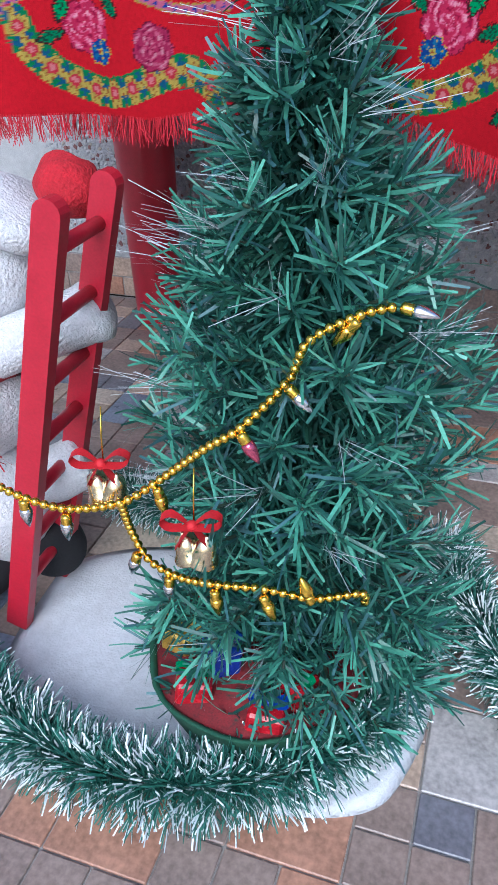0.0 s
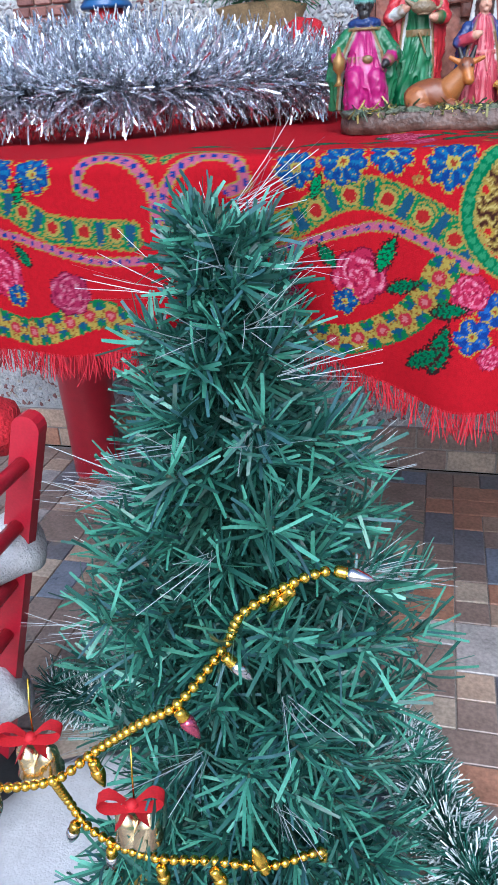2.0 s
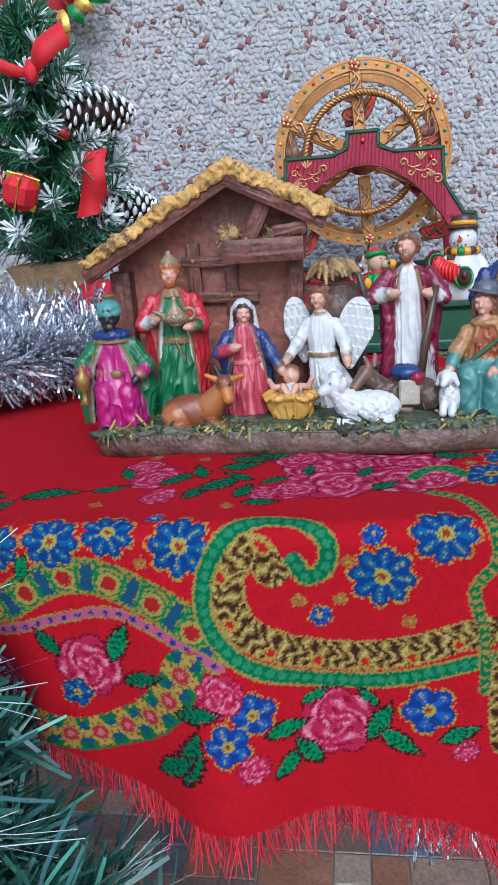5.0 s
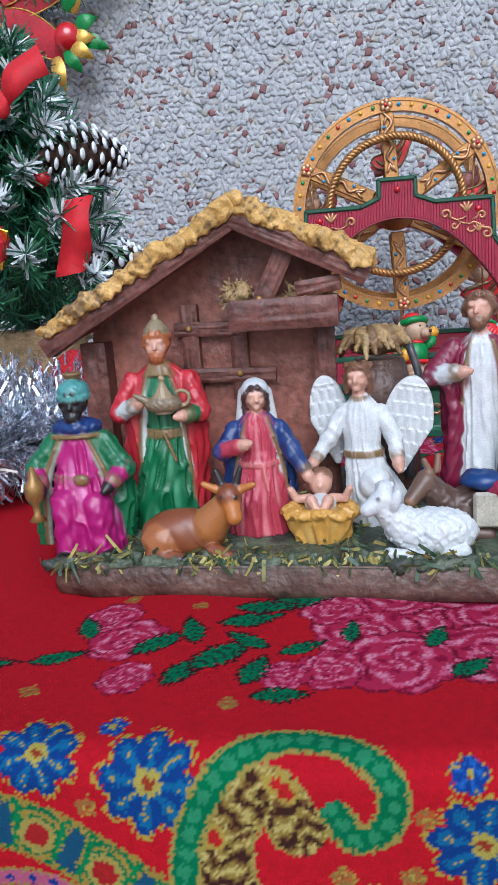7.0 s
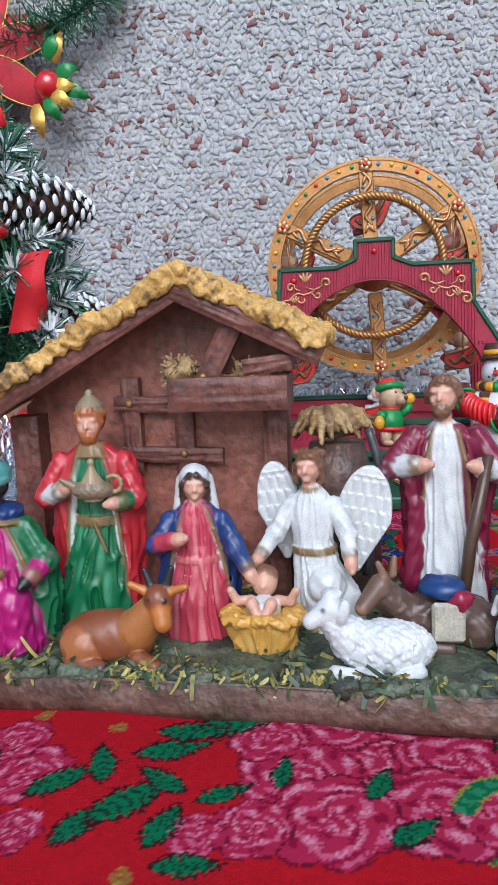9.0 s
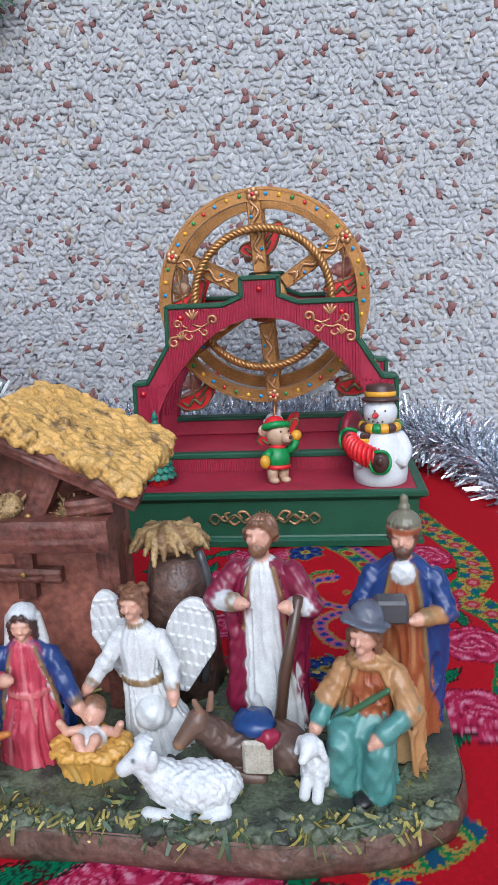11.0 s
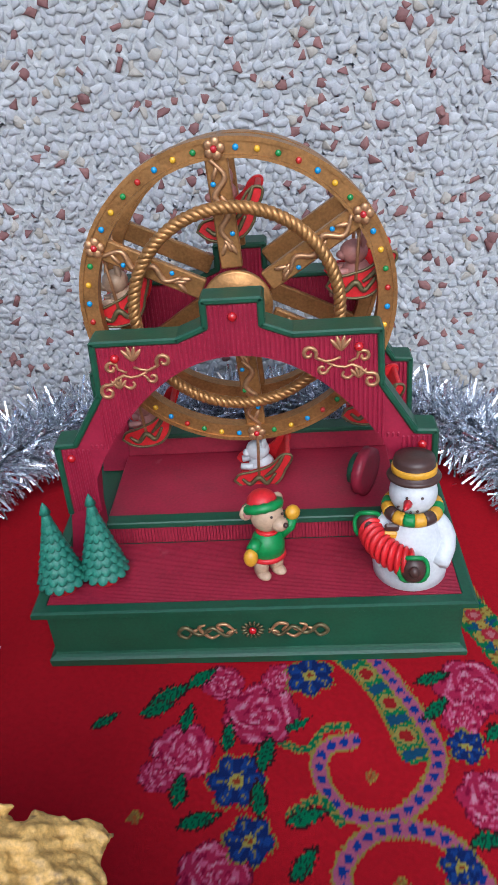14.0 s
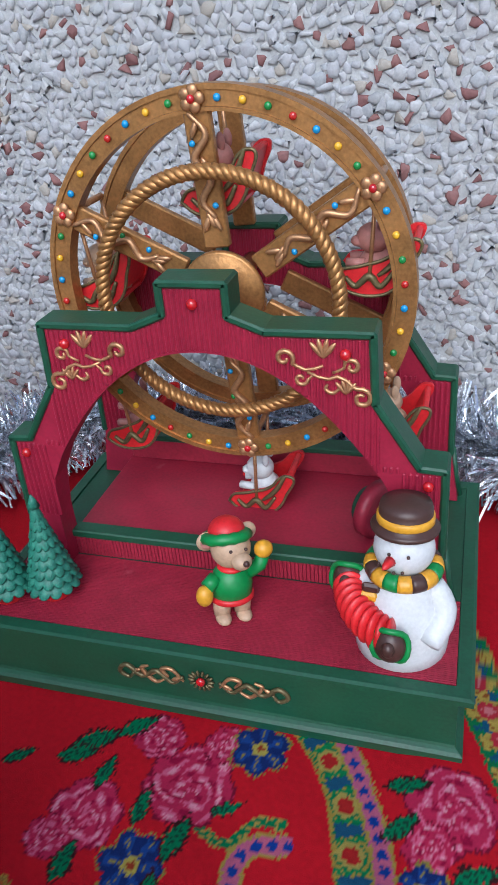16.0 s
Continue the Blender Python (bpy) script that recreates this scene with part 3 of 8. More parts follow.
    for x, y, r in ((0.137, 0.48, 0.027), (0.108, 0.507, 0.016), (0.287, 0.494, 0.026), (0.283, 0.41, 0.022), (0.112, 0.365, 0.022), (0.301, 0.334, 0.027), (0.285, 0.247, 0.028), (0.084, 0.448, 0.022), (0.07, 0.43, 0.013), (0.276, 0.47, 0.014), (0.15, 0.51, 0.013)):
        p.rose(x, y, r, x * 40)
    for x, y, r in ((0.173, 0.51, 0.018), (0.122, 0.427, 0.019), (0.132, 0.387, 0.016), (0.275, 0.449, 0.013), (0.255, 0.37, 0.012), (0.19, 0.3, 0.017)):
        p.flower(x, y, r, 6, x * 9, ((0.012, 0.03, 0.16), (0.02, 0.07, 0.3), (0.3, 0.25, 0.05)))
    for x, y, r, a in ((0.07, 0.495, 0.016, 0.5), (0.062, 0.483, 0.013, 0.3), (0.141, 0.446, 0.014, 1.4), (0.137, 0.413, 0.012, 1.7), (0.167, 0.4, 0.013, 0.3), (0.085, 0.475, 0.011, 1.4), (0.165, 0.372, 0.012, 0.9), (0.163, 0.47, 0.009, 0.5), (0.115, 0.46, 0.011, 1.5), (0.092, 0.51, 0.013, 0.8),
                       (0.262, 0.505, 0.012, 0.2), (0.26, 0.48, 0.012, 0.7), (0.3, 0.46, 0.013, 0.4), (0.275, 0.385, 0.012, 0.2), (0.3, 0.375, 0.013, 1.5), (0.275, 0.29, 0.013, 0.8), (0.1, 0.4, 0.013, 0.4), (0.085, 0.42, 0.012, 1.5), (0.265, 0.22, 0.014, 0.4), (0.09, 0.34, 0.014, 1.2), (0.025, 0.475, 0.01, 0.6)):
        p.leaf(x, y, r, a, True)
    for x in np.arange(-0.8, -0.45, 0.09):
        p.rose(x, -0.1, 0.022, x * 50)
        p.leaf(x + 0.04, -0.12, 0.016, x * 9)
        p.flower(x + 0.04, -0.05, 0.015)


def build_cloth():
    S = steps((-0.9, -0.46, 0.005), (-0.46, -0.13, 0.0024), (-0.13, TX1, 0.00105), (TX1, TX1 + 0.26, 0.004))
    W = steps((-1.0, 0.0, 0.0052), (0.0, 0.155, 0.0011), (0.155, 0.24, 0.004), (0.24, 0.585, 0.0018), (0.585, TY1 - TY0 - 0.01, 0.006))
    s, w = np.meshgrid(S, W)
    v = np.where(w < 0, w * drop_at(s), w)
    p = Print(s, v)
    p.s0 = S
    print_shawl(p)
    x, y, z = cloth_place(s, v)
    nv, ns = s.shape
    V = np.stack([x, y, z], -1).reshape(-1, 3)
    i = np.arange(nv * ns).reshape(nv, ns)
    F = np.stack([i[:-1, :-1], i[:-1, 1:], i[1:, 1:], i[1:, :-1]], -1).reshape(-1, 4)
    me = bpy.data.meshes.new("shawl")
    me.vertices.add(len(V))
    me.vertices.foreach_set("co", V.ravel())
    me.loops.add(F.size)
    me.loops.foreach_set("vertex_index", F.ravel())
    me.polygons.add(len(F))
    me.polygons.foreach_set("loop_start", np.arange(0, F.size, 4))
    me.polygons.foreach_set("use_smooth", np.ones(len(F), bool))
    me.update(calc_edges=True)
    ca = me.color_attributes.new("print", 'FLOAT_COLOR', 'POINT')
    ca.data.foreach_set("color", np.concatenate([p.c.reshape(-1, 3), np.ones((len(V), 1))], 1).ravel())
    me.materials.append(CLOTH)
    return me


CLOTH = mat("printed_wool", (1, 1, 1), 0.95, spec=0.1, attr="print", var=0.1, scale=300, bump=0.6, bscale=1400, dist=0.0006)
YARN = mat("red_yarn", (0.46, 0.01, 0.025), 0.85, var=0.15, scale=200, bump=0)
cloth = thing("tablecloth", pose(0, 0, 0), "red woollen shawl printed with flowers and paisleys, with a fringe", "tablecloth")
shawl = new("shawl", build_cloth())
shawl.parent = cloth


def build_fringe():
    r = np.random.default_rng(8)
    s = np.sort(r.uniform(-0.9, TX1 + 0.05, 2600))
    x, y, z = cloth_place(s, -drop_at(s))
    P = np.stack([x, y, z + 0.002], 1)
    D = np.stack([r.normal(size=len(s)) * 0.16 + 0.12 * np.sin(s * 140), r.normal(size=len(s)) * 0.08, -np.ones(len(s))], 1)
    return B().ribbons(P, D, r.uniform(0.016, 0.028, len(s)), 0.0009, YARN, 0.25, 3, r)


part("fringe", build_fringe(), YARN, cloth, "", "stuff")

# ---- nativity set ----
def paint(name, col, rough=0.35, var=0.07):
    return mat(name, col, rough, var=var, scale=120, bump=0.25, bscale=350, coat=0.15, dist=0.0008)


SKIN = paint("figure_skin", (0.62, 0.36, 0.25))
WHITE = paint("figure_white", (0.66, 0.67, 0.66))
CRIMSON = paint("figure_crimson", (0.24, 0.012, 0.04))
F_RED = paint("figure_red", (0.5, 0.025, 0.03))
F_BLUE = paint("figure_blue", (0.012, 0.045, 0.16))
TEAL = paint("figure_teal", (0.06, 0.22, 0.17))
OCHRE = paint("figure_ochre", (0.36, 0.18, 0.06))
F_GOLD = mat("figure_gold", (0.3, 0.17, 0.05), 0.4, 0.4, bump=0.2)
GREY = paint("figure_grey", (0.06, 0.06, 0.065))
BROWN = paint("figure_brown", (0.075, 0.04, 0.025))
MOSS = mat("resin_moss", (0.085, 0.105, 0.065), 0.55, var=0.4, scale=70, bump=0.8, bscale=260, dist=0.002, wear=((0.035, 0.04, 0.03), 0.5, 45))
GRASSY = mat("resin_grass_blades", (0.2, 0.17, 0.03), 0.5, rand=("island", [(0.34, 0.29, 0.07), (0.12, 0.15, 0.06), (0.4, 0.33, 0.1), (0.05, 0.085, 0.045), (0.2, 0.19, 0.06), (0.07, 0.1, 0.06)]), var=0.2, bump=0)
CLAY = mat("resin_clay", (0.105, 0.06, 0.045), 0.45, var=0.35, scale=35, bump=0.8, bscale=100, dist=0.004, wear=((0.04, 0.025, 0.02), 0.62, 50))
PLASTER = mat("resin_terracotta", (0.29, 0.108, 0.077), 0.45, var=0.3, scale=26, bump=0.7, bscale=110, dist=0.003, wear=((0.2, 0.085, 0.06), 0.58, 50))
TUFT = mat("resin_tuft", (0.3, 0.2, 0.09), 0.6, var=0.35, scale=120, bump=0.8, bscale=250, dist=0.002)


def folds(b, prof, a0, a1, material, c=(0, 0, 0), n=26, wob=0.05, sq=0.85, thick=0.0015, ph=0.0, turn=0.0):
    """A draped shell from angle a0 to a1 (degrees, 0 = +x, 270 = front), with folds, as thick cloth."""
    vs, fs = [], []
    k = len(prof)
    for off in (0, -thick):
        for r, z in prof:
            for j in range(n + 1):
                a = radians(a0 + (a1 - a0) * j / n)
                t = max(0.0, min(1.0, r / 0.03))
                q = (r + off) * (1 + wob * t * (math.sin(a * 9 + ph + z * 50) + 0.5 * math.sin(a * 15 + ph)))
                vs.append(Vector(c) + Matrix.Rotation(turn, 3, 'Z') @ Vector((q * math.cos(a), sq * q * math.sin(a), z)))
    w = n + 1
    for s, o in ((0, 0), (1, k * w)):
        for i in range(k - 1):
            for j in range(n):
                f = (o + i * w + j, o + i * w + j + 1, o + (i + 1) * w + j + 1, o + (i + 1) * w + j)
                fs.append(f if s == 0 else f[::-1])
    for j in range(n):
        for i in (0, k - 1):
            fs.append((i * w + j, k * w + i * w + j, k * w + i * w + j + 1, i * w + j + 1))
    for i in range(k - 1):
        for j in (0, n):
            fs.append((i * w + j, (i + 1) * w + j, k * w + (i + 1) * w + j, k * w + i * w + j))
    b.add(vs, fs, material)


NX, NY, NZ = 0.07, 0.82, TOP + 0.002
nativity = thing("nativity_set", pose(NX, NY, NZ), "painted resin nativity set with a thatched stable on a mossy base", "nativity set")


def N(x, y, z):
    return (x - NX, y - NY, z - NZ)


def build_base():
    """The uneven base, its top mossy, its sides clay."""
    b = B()
    n, k = 72, 7
    ring = []
    for i in range(n):
        a = 2 * math.pi * i / n
        cx, sx = math.cos(a), math.sin(a)
        x = 0.072 + (0.172 if cx < 0 else 0.192) * math.copysign(abs(cx) ** 0.28, cx)
        y = 0.828 + 0.088 * math.copysign(abs(sx) ** 0.3, sx)
        x += 0.003 * noise.noise(Vector((a * 3, 0, 5)))
        y += 0.004 * noise.noise(Vector((a * 3, 9, 0))) - (0.012 * math.exp(-((x - 0.15) / 0.07) ** 2) if sx < 0 else 0) + (0.007 * max(0, (x - 0.19) / 0.05) if sx < 0 else 0)
        if y > 0.852:
            y -= (y - 0.852) * max(0.0, min(1.0, (x - 0.115) / 0.03))
        ring.append((x, y))
    prof = [(1.0, 0.0), (1.006, 0.006), (0.995, 0.013), (0.975, 0.0175)]
    vs, fs = [], []
    for q, z in prof:
        for x, y in ring:
            vs.append(N(0.072 + (x - 0.072) * (1 - (1 - q) * 0.5), 0.828 + (y - 0.828) * q, NZ + z + 0.0018 * noise.noise(Vector((x * 60, y * 60, z * 80)))))
    for i in range(len(prof) - 1):
        for j in range(n):
            fs.append((i * n + j, i * n + (j + 1) % n, (i + 1) * n + (j + 1) % n, (i + 1) * n + j))
    fs.append(tuple(range(n))[::-1])
    b.add(vs, fs, CLAY)
    vs, fs = [], []
    for i in range(k + 1):
        q = 0.985 * (1 - i / k)
        for x, y in ring:
            px, py = 0.072 + (x - 0.072) * max(q, 0.001), 0.828 + (y - 0.828) * max(q, 0.001)
            vs.append(N(px, py, NZ + 0.017 + 0.004 * (1 - q) + 0.003 * noise.noise(Vector((px * 70, py * 70, 2))) + 0.008 * max(0, py - 0.77) / 0.1))
    for i in range(k):
        for j in range(n):
            fs.append((i * n + j, i * n + (j + 1) % n, (i + 1) * n + (j + 1) % n, (i + 1) * n + j))
    b.add(vs, fs, MOSS)
    return b


part("base", build_base(), CLAY, nativity, "brown clay-coloured base with green moss on top")
r7 = np.random.default_rng(7)


def grass_clumps():
    b = B()
    P, D, L = [], [], []
    for k in range(70):
        x = r7.uniform(-0.09, 0.235)
        y = 0.746 + r7.uniform(0, 0.012) - 0.008 * math.exp(-((x - 0.15) / 0.07) ** 2) + 0.007 * max(0, (x - 0.19) / 0.05)
        for _ in range(12):
            P.append(N(x + r7.normal() * 0.007, y + r7.normal() * 0.002, NZ + 0.0185 + r7.uniform(0, 0.003)))
            D.append((r7.normal() * 0.5, -0.5, -0.6 + r7.normal() * 0.4))
            L.append(r7.uniform(0.007, 0.012))
    for k in range(150):
        x, y = r7.uniform(-0.08, 0.24), r7.uniform(0.76, 0.88)
        for _ in range(5):
            P.append(N(x + r7.normal() * 0.005, y + r7.normal() * 0.004, NZ + 0.02 + 0.008 * max(0, y - 0.77) / 0.1))
            D.append((r7.normal() * 0.7, -0.5, 0.3 + r7.normal() * 0.3))
            L.append(r7.uniform(0.004, 0.008))
    return b.ribbons(P, D, L, r7.uniform(0.0011, 0.0024, len(P)), GRASSY, 0.6, 4, r7)




def moss_lumps():
    b = B()
    for k in range(120):
        x = r7.uniform(-0.093, 0.25)
        y = 0.744 + r7.uniform(0, 0.01) * (1 if k < 80 else 9) - 0.008 * math.exp(-((x - 0.15) / 0.07) ** 2) + 0.007 * max(0, (x - 0.19) / 0.05)
        b.ball(N(x, y, NZ + 0.0175 + 0.008 * max(0, y - 0.77) / 0.1), (r7.uniform(0.004, 0.008), 0.004, r7.uniform(0.0025, 0.0045)), MOSS, 12, 8, rough=0.0028, freq=260)
    return b


part("moulded_moss", moss_lumps(), MOSS, nativity, "", "stuff")
part("moulded_grass", grass_clumps(), GRASSY, nativity, "", "stuff")
# stable
w = B()
w.prism([(-0.088 - NX, 0.77 - NZ), (0.072 - NX, 0.77 - NZ), (0.072 - NX, 0.925 - NZ), (0.017 - NX, 0.963 - NZ), (-0.088 - NX, 0.893 - NZ)], 0.846 - NY, 0.862 - NY, PLASTER)
part("stable_wall", w, PLASTER, nativity)


def plank(x0, z0, x1, z1, width, y, depth=0.008, name="plank"):
    d = math.hypot(x1 - x0, z1 - z0)
    b = B()
    k, wd = 9, width / 2
    lo, hi = [], []
    for i in range(k):
        u = -d / 2 + d * i / (k - 1)
        lo.append((u, -wd + 0.0009 * noise.noise(Vector((u * 160, x0 * 90, 0)))))
        hi.append((u, wd + 0.0009 * noise.noise(Vector((u * 160, 3, z0 * 90)))))
    b.strip(lo, hi, -depth / 2, depth / 2, WOOD)
    vs, n, m = [], max(8, int(d / 0.0025)), 12
    for i in range(n + 1):
        for j in range(m + 1):
            u, q = -d / 2 + d * i / n, -wd + width * j / m
            e = min(j, m - j, i * 2, (n - i) * 2) / 3
            g = noise.noise(Vector((u * 45 + x0 * 300, q * 1100, z0 * 70))) + 0.5 * noise.noise(Vector((u * 160, q * 400, x1 * 90)))
            vs.append((u, -depth / 2 - 0.0002 - min(1, e) * max(0, 0.0011 + 0.0013 * g), q))
    b.add(vs, [(i * (m + 1) + j, (i + 1) * (m + 1) + j, (i + 1) * (m + 1) + j + 1, i * (m + 1) + j + 1) for i in range(n) for j in range(m)], WOOD)
    ob = part(name, b, WOOD, nativity)
    ob.matrix_basis = pose((x0 + x1) / 2 - NX, y - NY, (z0 + z1) / 2 - NZ) @ Matrix.Rotation(-math.atan2(z1 - z0, x1 - x0), 4, 'Y')


for x0, z0, x1, z1, wd, y, dp in ((-0.02, 0.852, -0.02, 0.908, 0.011, 0.8425, 0.007), (0.0115, 0.846, 0.0115, 0.902, 0.011, 0.8425, 0.007), (-0.03, 0.893, 0.013, 0.891, 0.009, 0.841, 0.006), (-0.026, 0.863, 0.034, 0.861, 0.009, 0.841, 0.006),
                                   (-0.083, 0.772, -0.083, 0.888, 0.016, 0.838, 0.016), (0.066, 0.772, 0.066, 0.9, 0.013, 0.838, 0.016), (0.012, 0.9, 0.076, 0.9, 0.018, 0.822, 0.038), (0.03, 0.905, 0.05, 0.943, 0.012, 0.818, 0.01),
                                   (-0.106, 0.887, 0.022, 0.9585, 0.012, 0.812, 0.012), (0.01, 0.96, 0.094, 0.9185, 0.012, 0.8115, 0.0125), (0.052, 0.913, 0.078, 0.916, 0.009, 0.82, 0.02)):
    plank(x0, z0, x1, z1, wd, y, dp)
for x, z in ((-0.02, 0.893), (0.0115, 0.896), (0.0115, 0.863), (0.03, 0.909)):
    part("nail", B().ball(N(x, 0.836 if z < 0.905 else 0.811, z), (0.0022, 0.0016, 0.0022), F_GOLD, 10, 6), F_GOLD, nativity)


def tuft(x, y, z, size, n, seed):
    r = np.random.default_rng(seed)
    b = B().ball(N(x, y, z), size, TUFT, 18, 12, rough=size[0] * 0.35, freq=110)
    P, D = [], []
    for _ in range(n):
        d = r.normal(size=3)
        d /= np.linalg.norm(d)
        P.append(np.array(N(x, y, z)) + d * np.array(size) * 0.8)
        D.append(d + r.normal(size=3) * 0.5)
    b.ribbons(P, D, r.uniform(0.3, 0.8, n) * size[0], 0.0016, TUFT, 0.5, 2, r)
    return b


part("hay_tuft", tuft(0.016, 0.818, 0.912, (0.009, 0.008, 0.007), 120, 2), TUFT, nativity)
part("hay_tuft", tuft(0.056, 0.818, 0.907, (0.013, 0.007, 0.005), 120, 3), TUFT, nativity)
part("stump", B().lathe([(0.026, 0), (0.024, 0.03), (0.02, 0.07), (0.016, 0.09)], CLAY, 20, N(0.1, 0.862, 0.775), wob=0.05), CLAY, nativity)
part("rope", B().tube(curve([N(0.118, 0.842, 0.875), N(0.124, 0.838, 0.85), N(0.12, 0.838, 0.82), N(0.116, 0.84, 0.79)], 16), 0.0026, GREY, 7), GREY, nativity)

part("saddle_bag", B().box(N(0.154, 0.773, 0.788), (0.016, 0.004, 0.02), paint("saddle_cloth", (0.4, 0.37, 0.3), 0.6, 0.2), 0.0015).ball(N(0.152, 0.782, 0.803), (0.012, 0.01, 0.0055), F_BLUE, 18, 12, rough=0.003, freq=200).ball(N(0.16, 0.774, 0.799), (0.006, 0.005, 0.005), CRIMSON, 14, 10, rough=0.002, freq=250), OCHRE, nativity)
# Sculpted resin: soft unions of round forms, drawn as one skin. Lengths in millimetres, front towards -y.
def ripple(p, f, s=0.0):
    """Smooth uneven relief, about -1 to 1."""
    x, y, z = p[0] * f, p[1] * f, p[2] * f
    return (np.sin(x + 1.7 * np.sin(y * 0.9 + s) + s) * np.sin(y * 1.3 + 1.3 * np.sin(z * 1.1)) + 0.6 * np.sin(z * 1.9 + 2 * np.sin(x * 0.7 + s)) * np.sin(x * 2.1 + y * 1.6)) / 1.3


def cap(a, b_, ra, rb, col, rough=0.0, freq=0.5):
    """A round limb from a to b_, its radius going from ra to rb."""
    a, b_ = np.array(a, float), np.array(b_, float)
    d, m = b_ - a, max(ra, rb) + abs(rough) + 2

    def f(p):
        q = [p[i] - a[i] for i in range(3)]
        t = np.clip((q[0] * d[0] + q[1] * d[1] + q[2] * d[2]) / max(1e-6, d @ d), 0, 1)
        r = np.sqrt(sum((q[i] - t * d[i]) ** 2 for i in range(3))) - (ra + (rb - ra) * t)
        return r - rough * ripple(p, freq) if rough else r
    return f, np.minimum(a, b_) - m, np.maximum(a, b_) + m, col


def ell(c, r, col, tilt=(0, 0, 0), rough=0.0, freq=0.5, strands=0):
    """An ellipsoid; strands gives combed grooves."""
    c, r = np.array(c, float), np.array(r, float)
    R = np.array(pose(0, 0, 0, *tilt).to_3x3().transposed())
    m = r.max() + abs(rough) + 2

    def f(p):
        q = [p[i] - c[i] for i in range(3)]
        q = [(R[k][0] * q[0] + R[k][1] * q[1] + R[k][2] * q[2]) for k in range(3)]
        k0 = np.sqrt(sum((q[i] / r[i]) ** 2 for i in range(3))) + 1e-6
        k1 = np.sqrt(sum((q[i] / r[i] ** 2) ** 2 for i in range(3))) + 1e-6
        d = k0 * (k0 - 1) / k1
        if strands:
            d = d - rough * np.sin(strands * np.arctan2(q[0], -q[1]) + 0.35 * q[2] + np.sin(q[2] * 0.6))
        elif rough:
            d = d - rough * ripple(p, freq)
        return d
    return f, c - m, c + m, col


def drape(rows, col, n=9, amp=1.0, twist=0.05, ph=0.0, cut=None, pale=None):
    """A standing cloth: rows of (z, cx, cy, rx, ry), with folds; cut: rows of (z, half width) left open in front."""
    Z = np.array(rows, float)
    lo = np.array([(Z[:, 1] - Z[:, 3]).min() - amp * 2 - 2, (Z[:, 2] - Z[:, 4]).min() - amp * 2 - 2, Z[0, 0] - 2])
    hi = np.array([(Z[:, 1] + Z[:, 3]).max() + amp * 2 + 2, (Z[:, 2] + Z[:, 4]).max() + amp * 2 + 2, Z[-1, 0] + 2])

    def wave(p):
        cx, cy, rx, ry = [np.interp(p[2], Z[:, 0], Z[:, k]) for k in (1, 2, 3, 4)]
        u, v = (p[0] - cx) / rx, (p[1] - cy) / ry
        a = np.arctan2(v, u)
        w_ = np.sin(n * a + twist * p[2] + ph) + 0.6 * np.sin((2 * n - 3) * a - 1.6 * twist * p[2] + 2 * ph + np.sin(p[2] * 0.09)) + 0.4 * np.sin(3 * a + p[2] * 0.14 + ph)
        return cx, cy, rx, ry, np.hypot(u, v), w_

    def f(p):
        cx, cy, rx, ry, q, w_ = wave(p)
        fade = np.interp(p[2], [Z[0, 0], Z[-1, 0]], [1.0, 0.35])
        d = (q - 1) * np.minimum(rx, ry) * 0.9 - amp * fade * (2.6 * (1 - np.abs(np.sin(w_ * 0.8 + 0.5))) ** 1.5 - 1.3 + 0.5 * w_)
        d = np.maximum(d, np.maximum(Z[0, 0] - p[2], p[2] - Z[-1, 0]))
        if cut:
            wd = np.interp(p[2], [c[0] for c in cut], [c[1] for c in cut]) + 1.2 * np.sin(p[2] * 0.22 + ph)
            d = np.maximum(d, np.minimum(wd - np.abs(p[0] - cx), cy + 1 - p[1]))
        return d
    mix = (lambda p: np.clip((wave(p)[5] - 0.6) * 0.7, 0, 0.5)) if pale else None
    return f, lo, hi, col, pale, mix


def slab(c, half, tilt, r, col, lump, pale, mix):
    """A rounded board with a lumpy skin."""
    c, half = np.array(c, float), np.array(half, float)
    R = np.array(pose(0, 0, 0, *tilt).to_3x3().transposed())
    m = np.linalg.norm(half) + r + 8

    def f(p):
        q = [p[i] - c[i] for i in range(3)]
        q = [(R[k][0] * q[0] + R[k][1] * q[1] + R[k][2] * q[2]) for k in range(3)]
        o = np.sqrt(sum(np.maximum(np.abs(q[i]) - half[i], 0) ** 2 for i in range(3)))
        return o + np.minimum(np.maximum.reduce([np.abs(q[i]) - half[i] for i in range(3)]), 0) - r - lump(q)
    return f, c - m, c + m, col, pale, mix


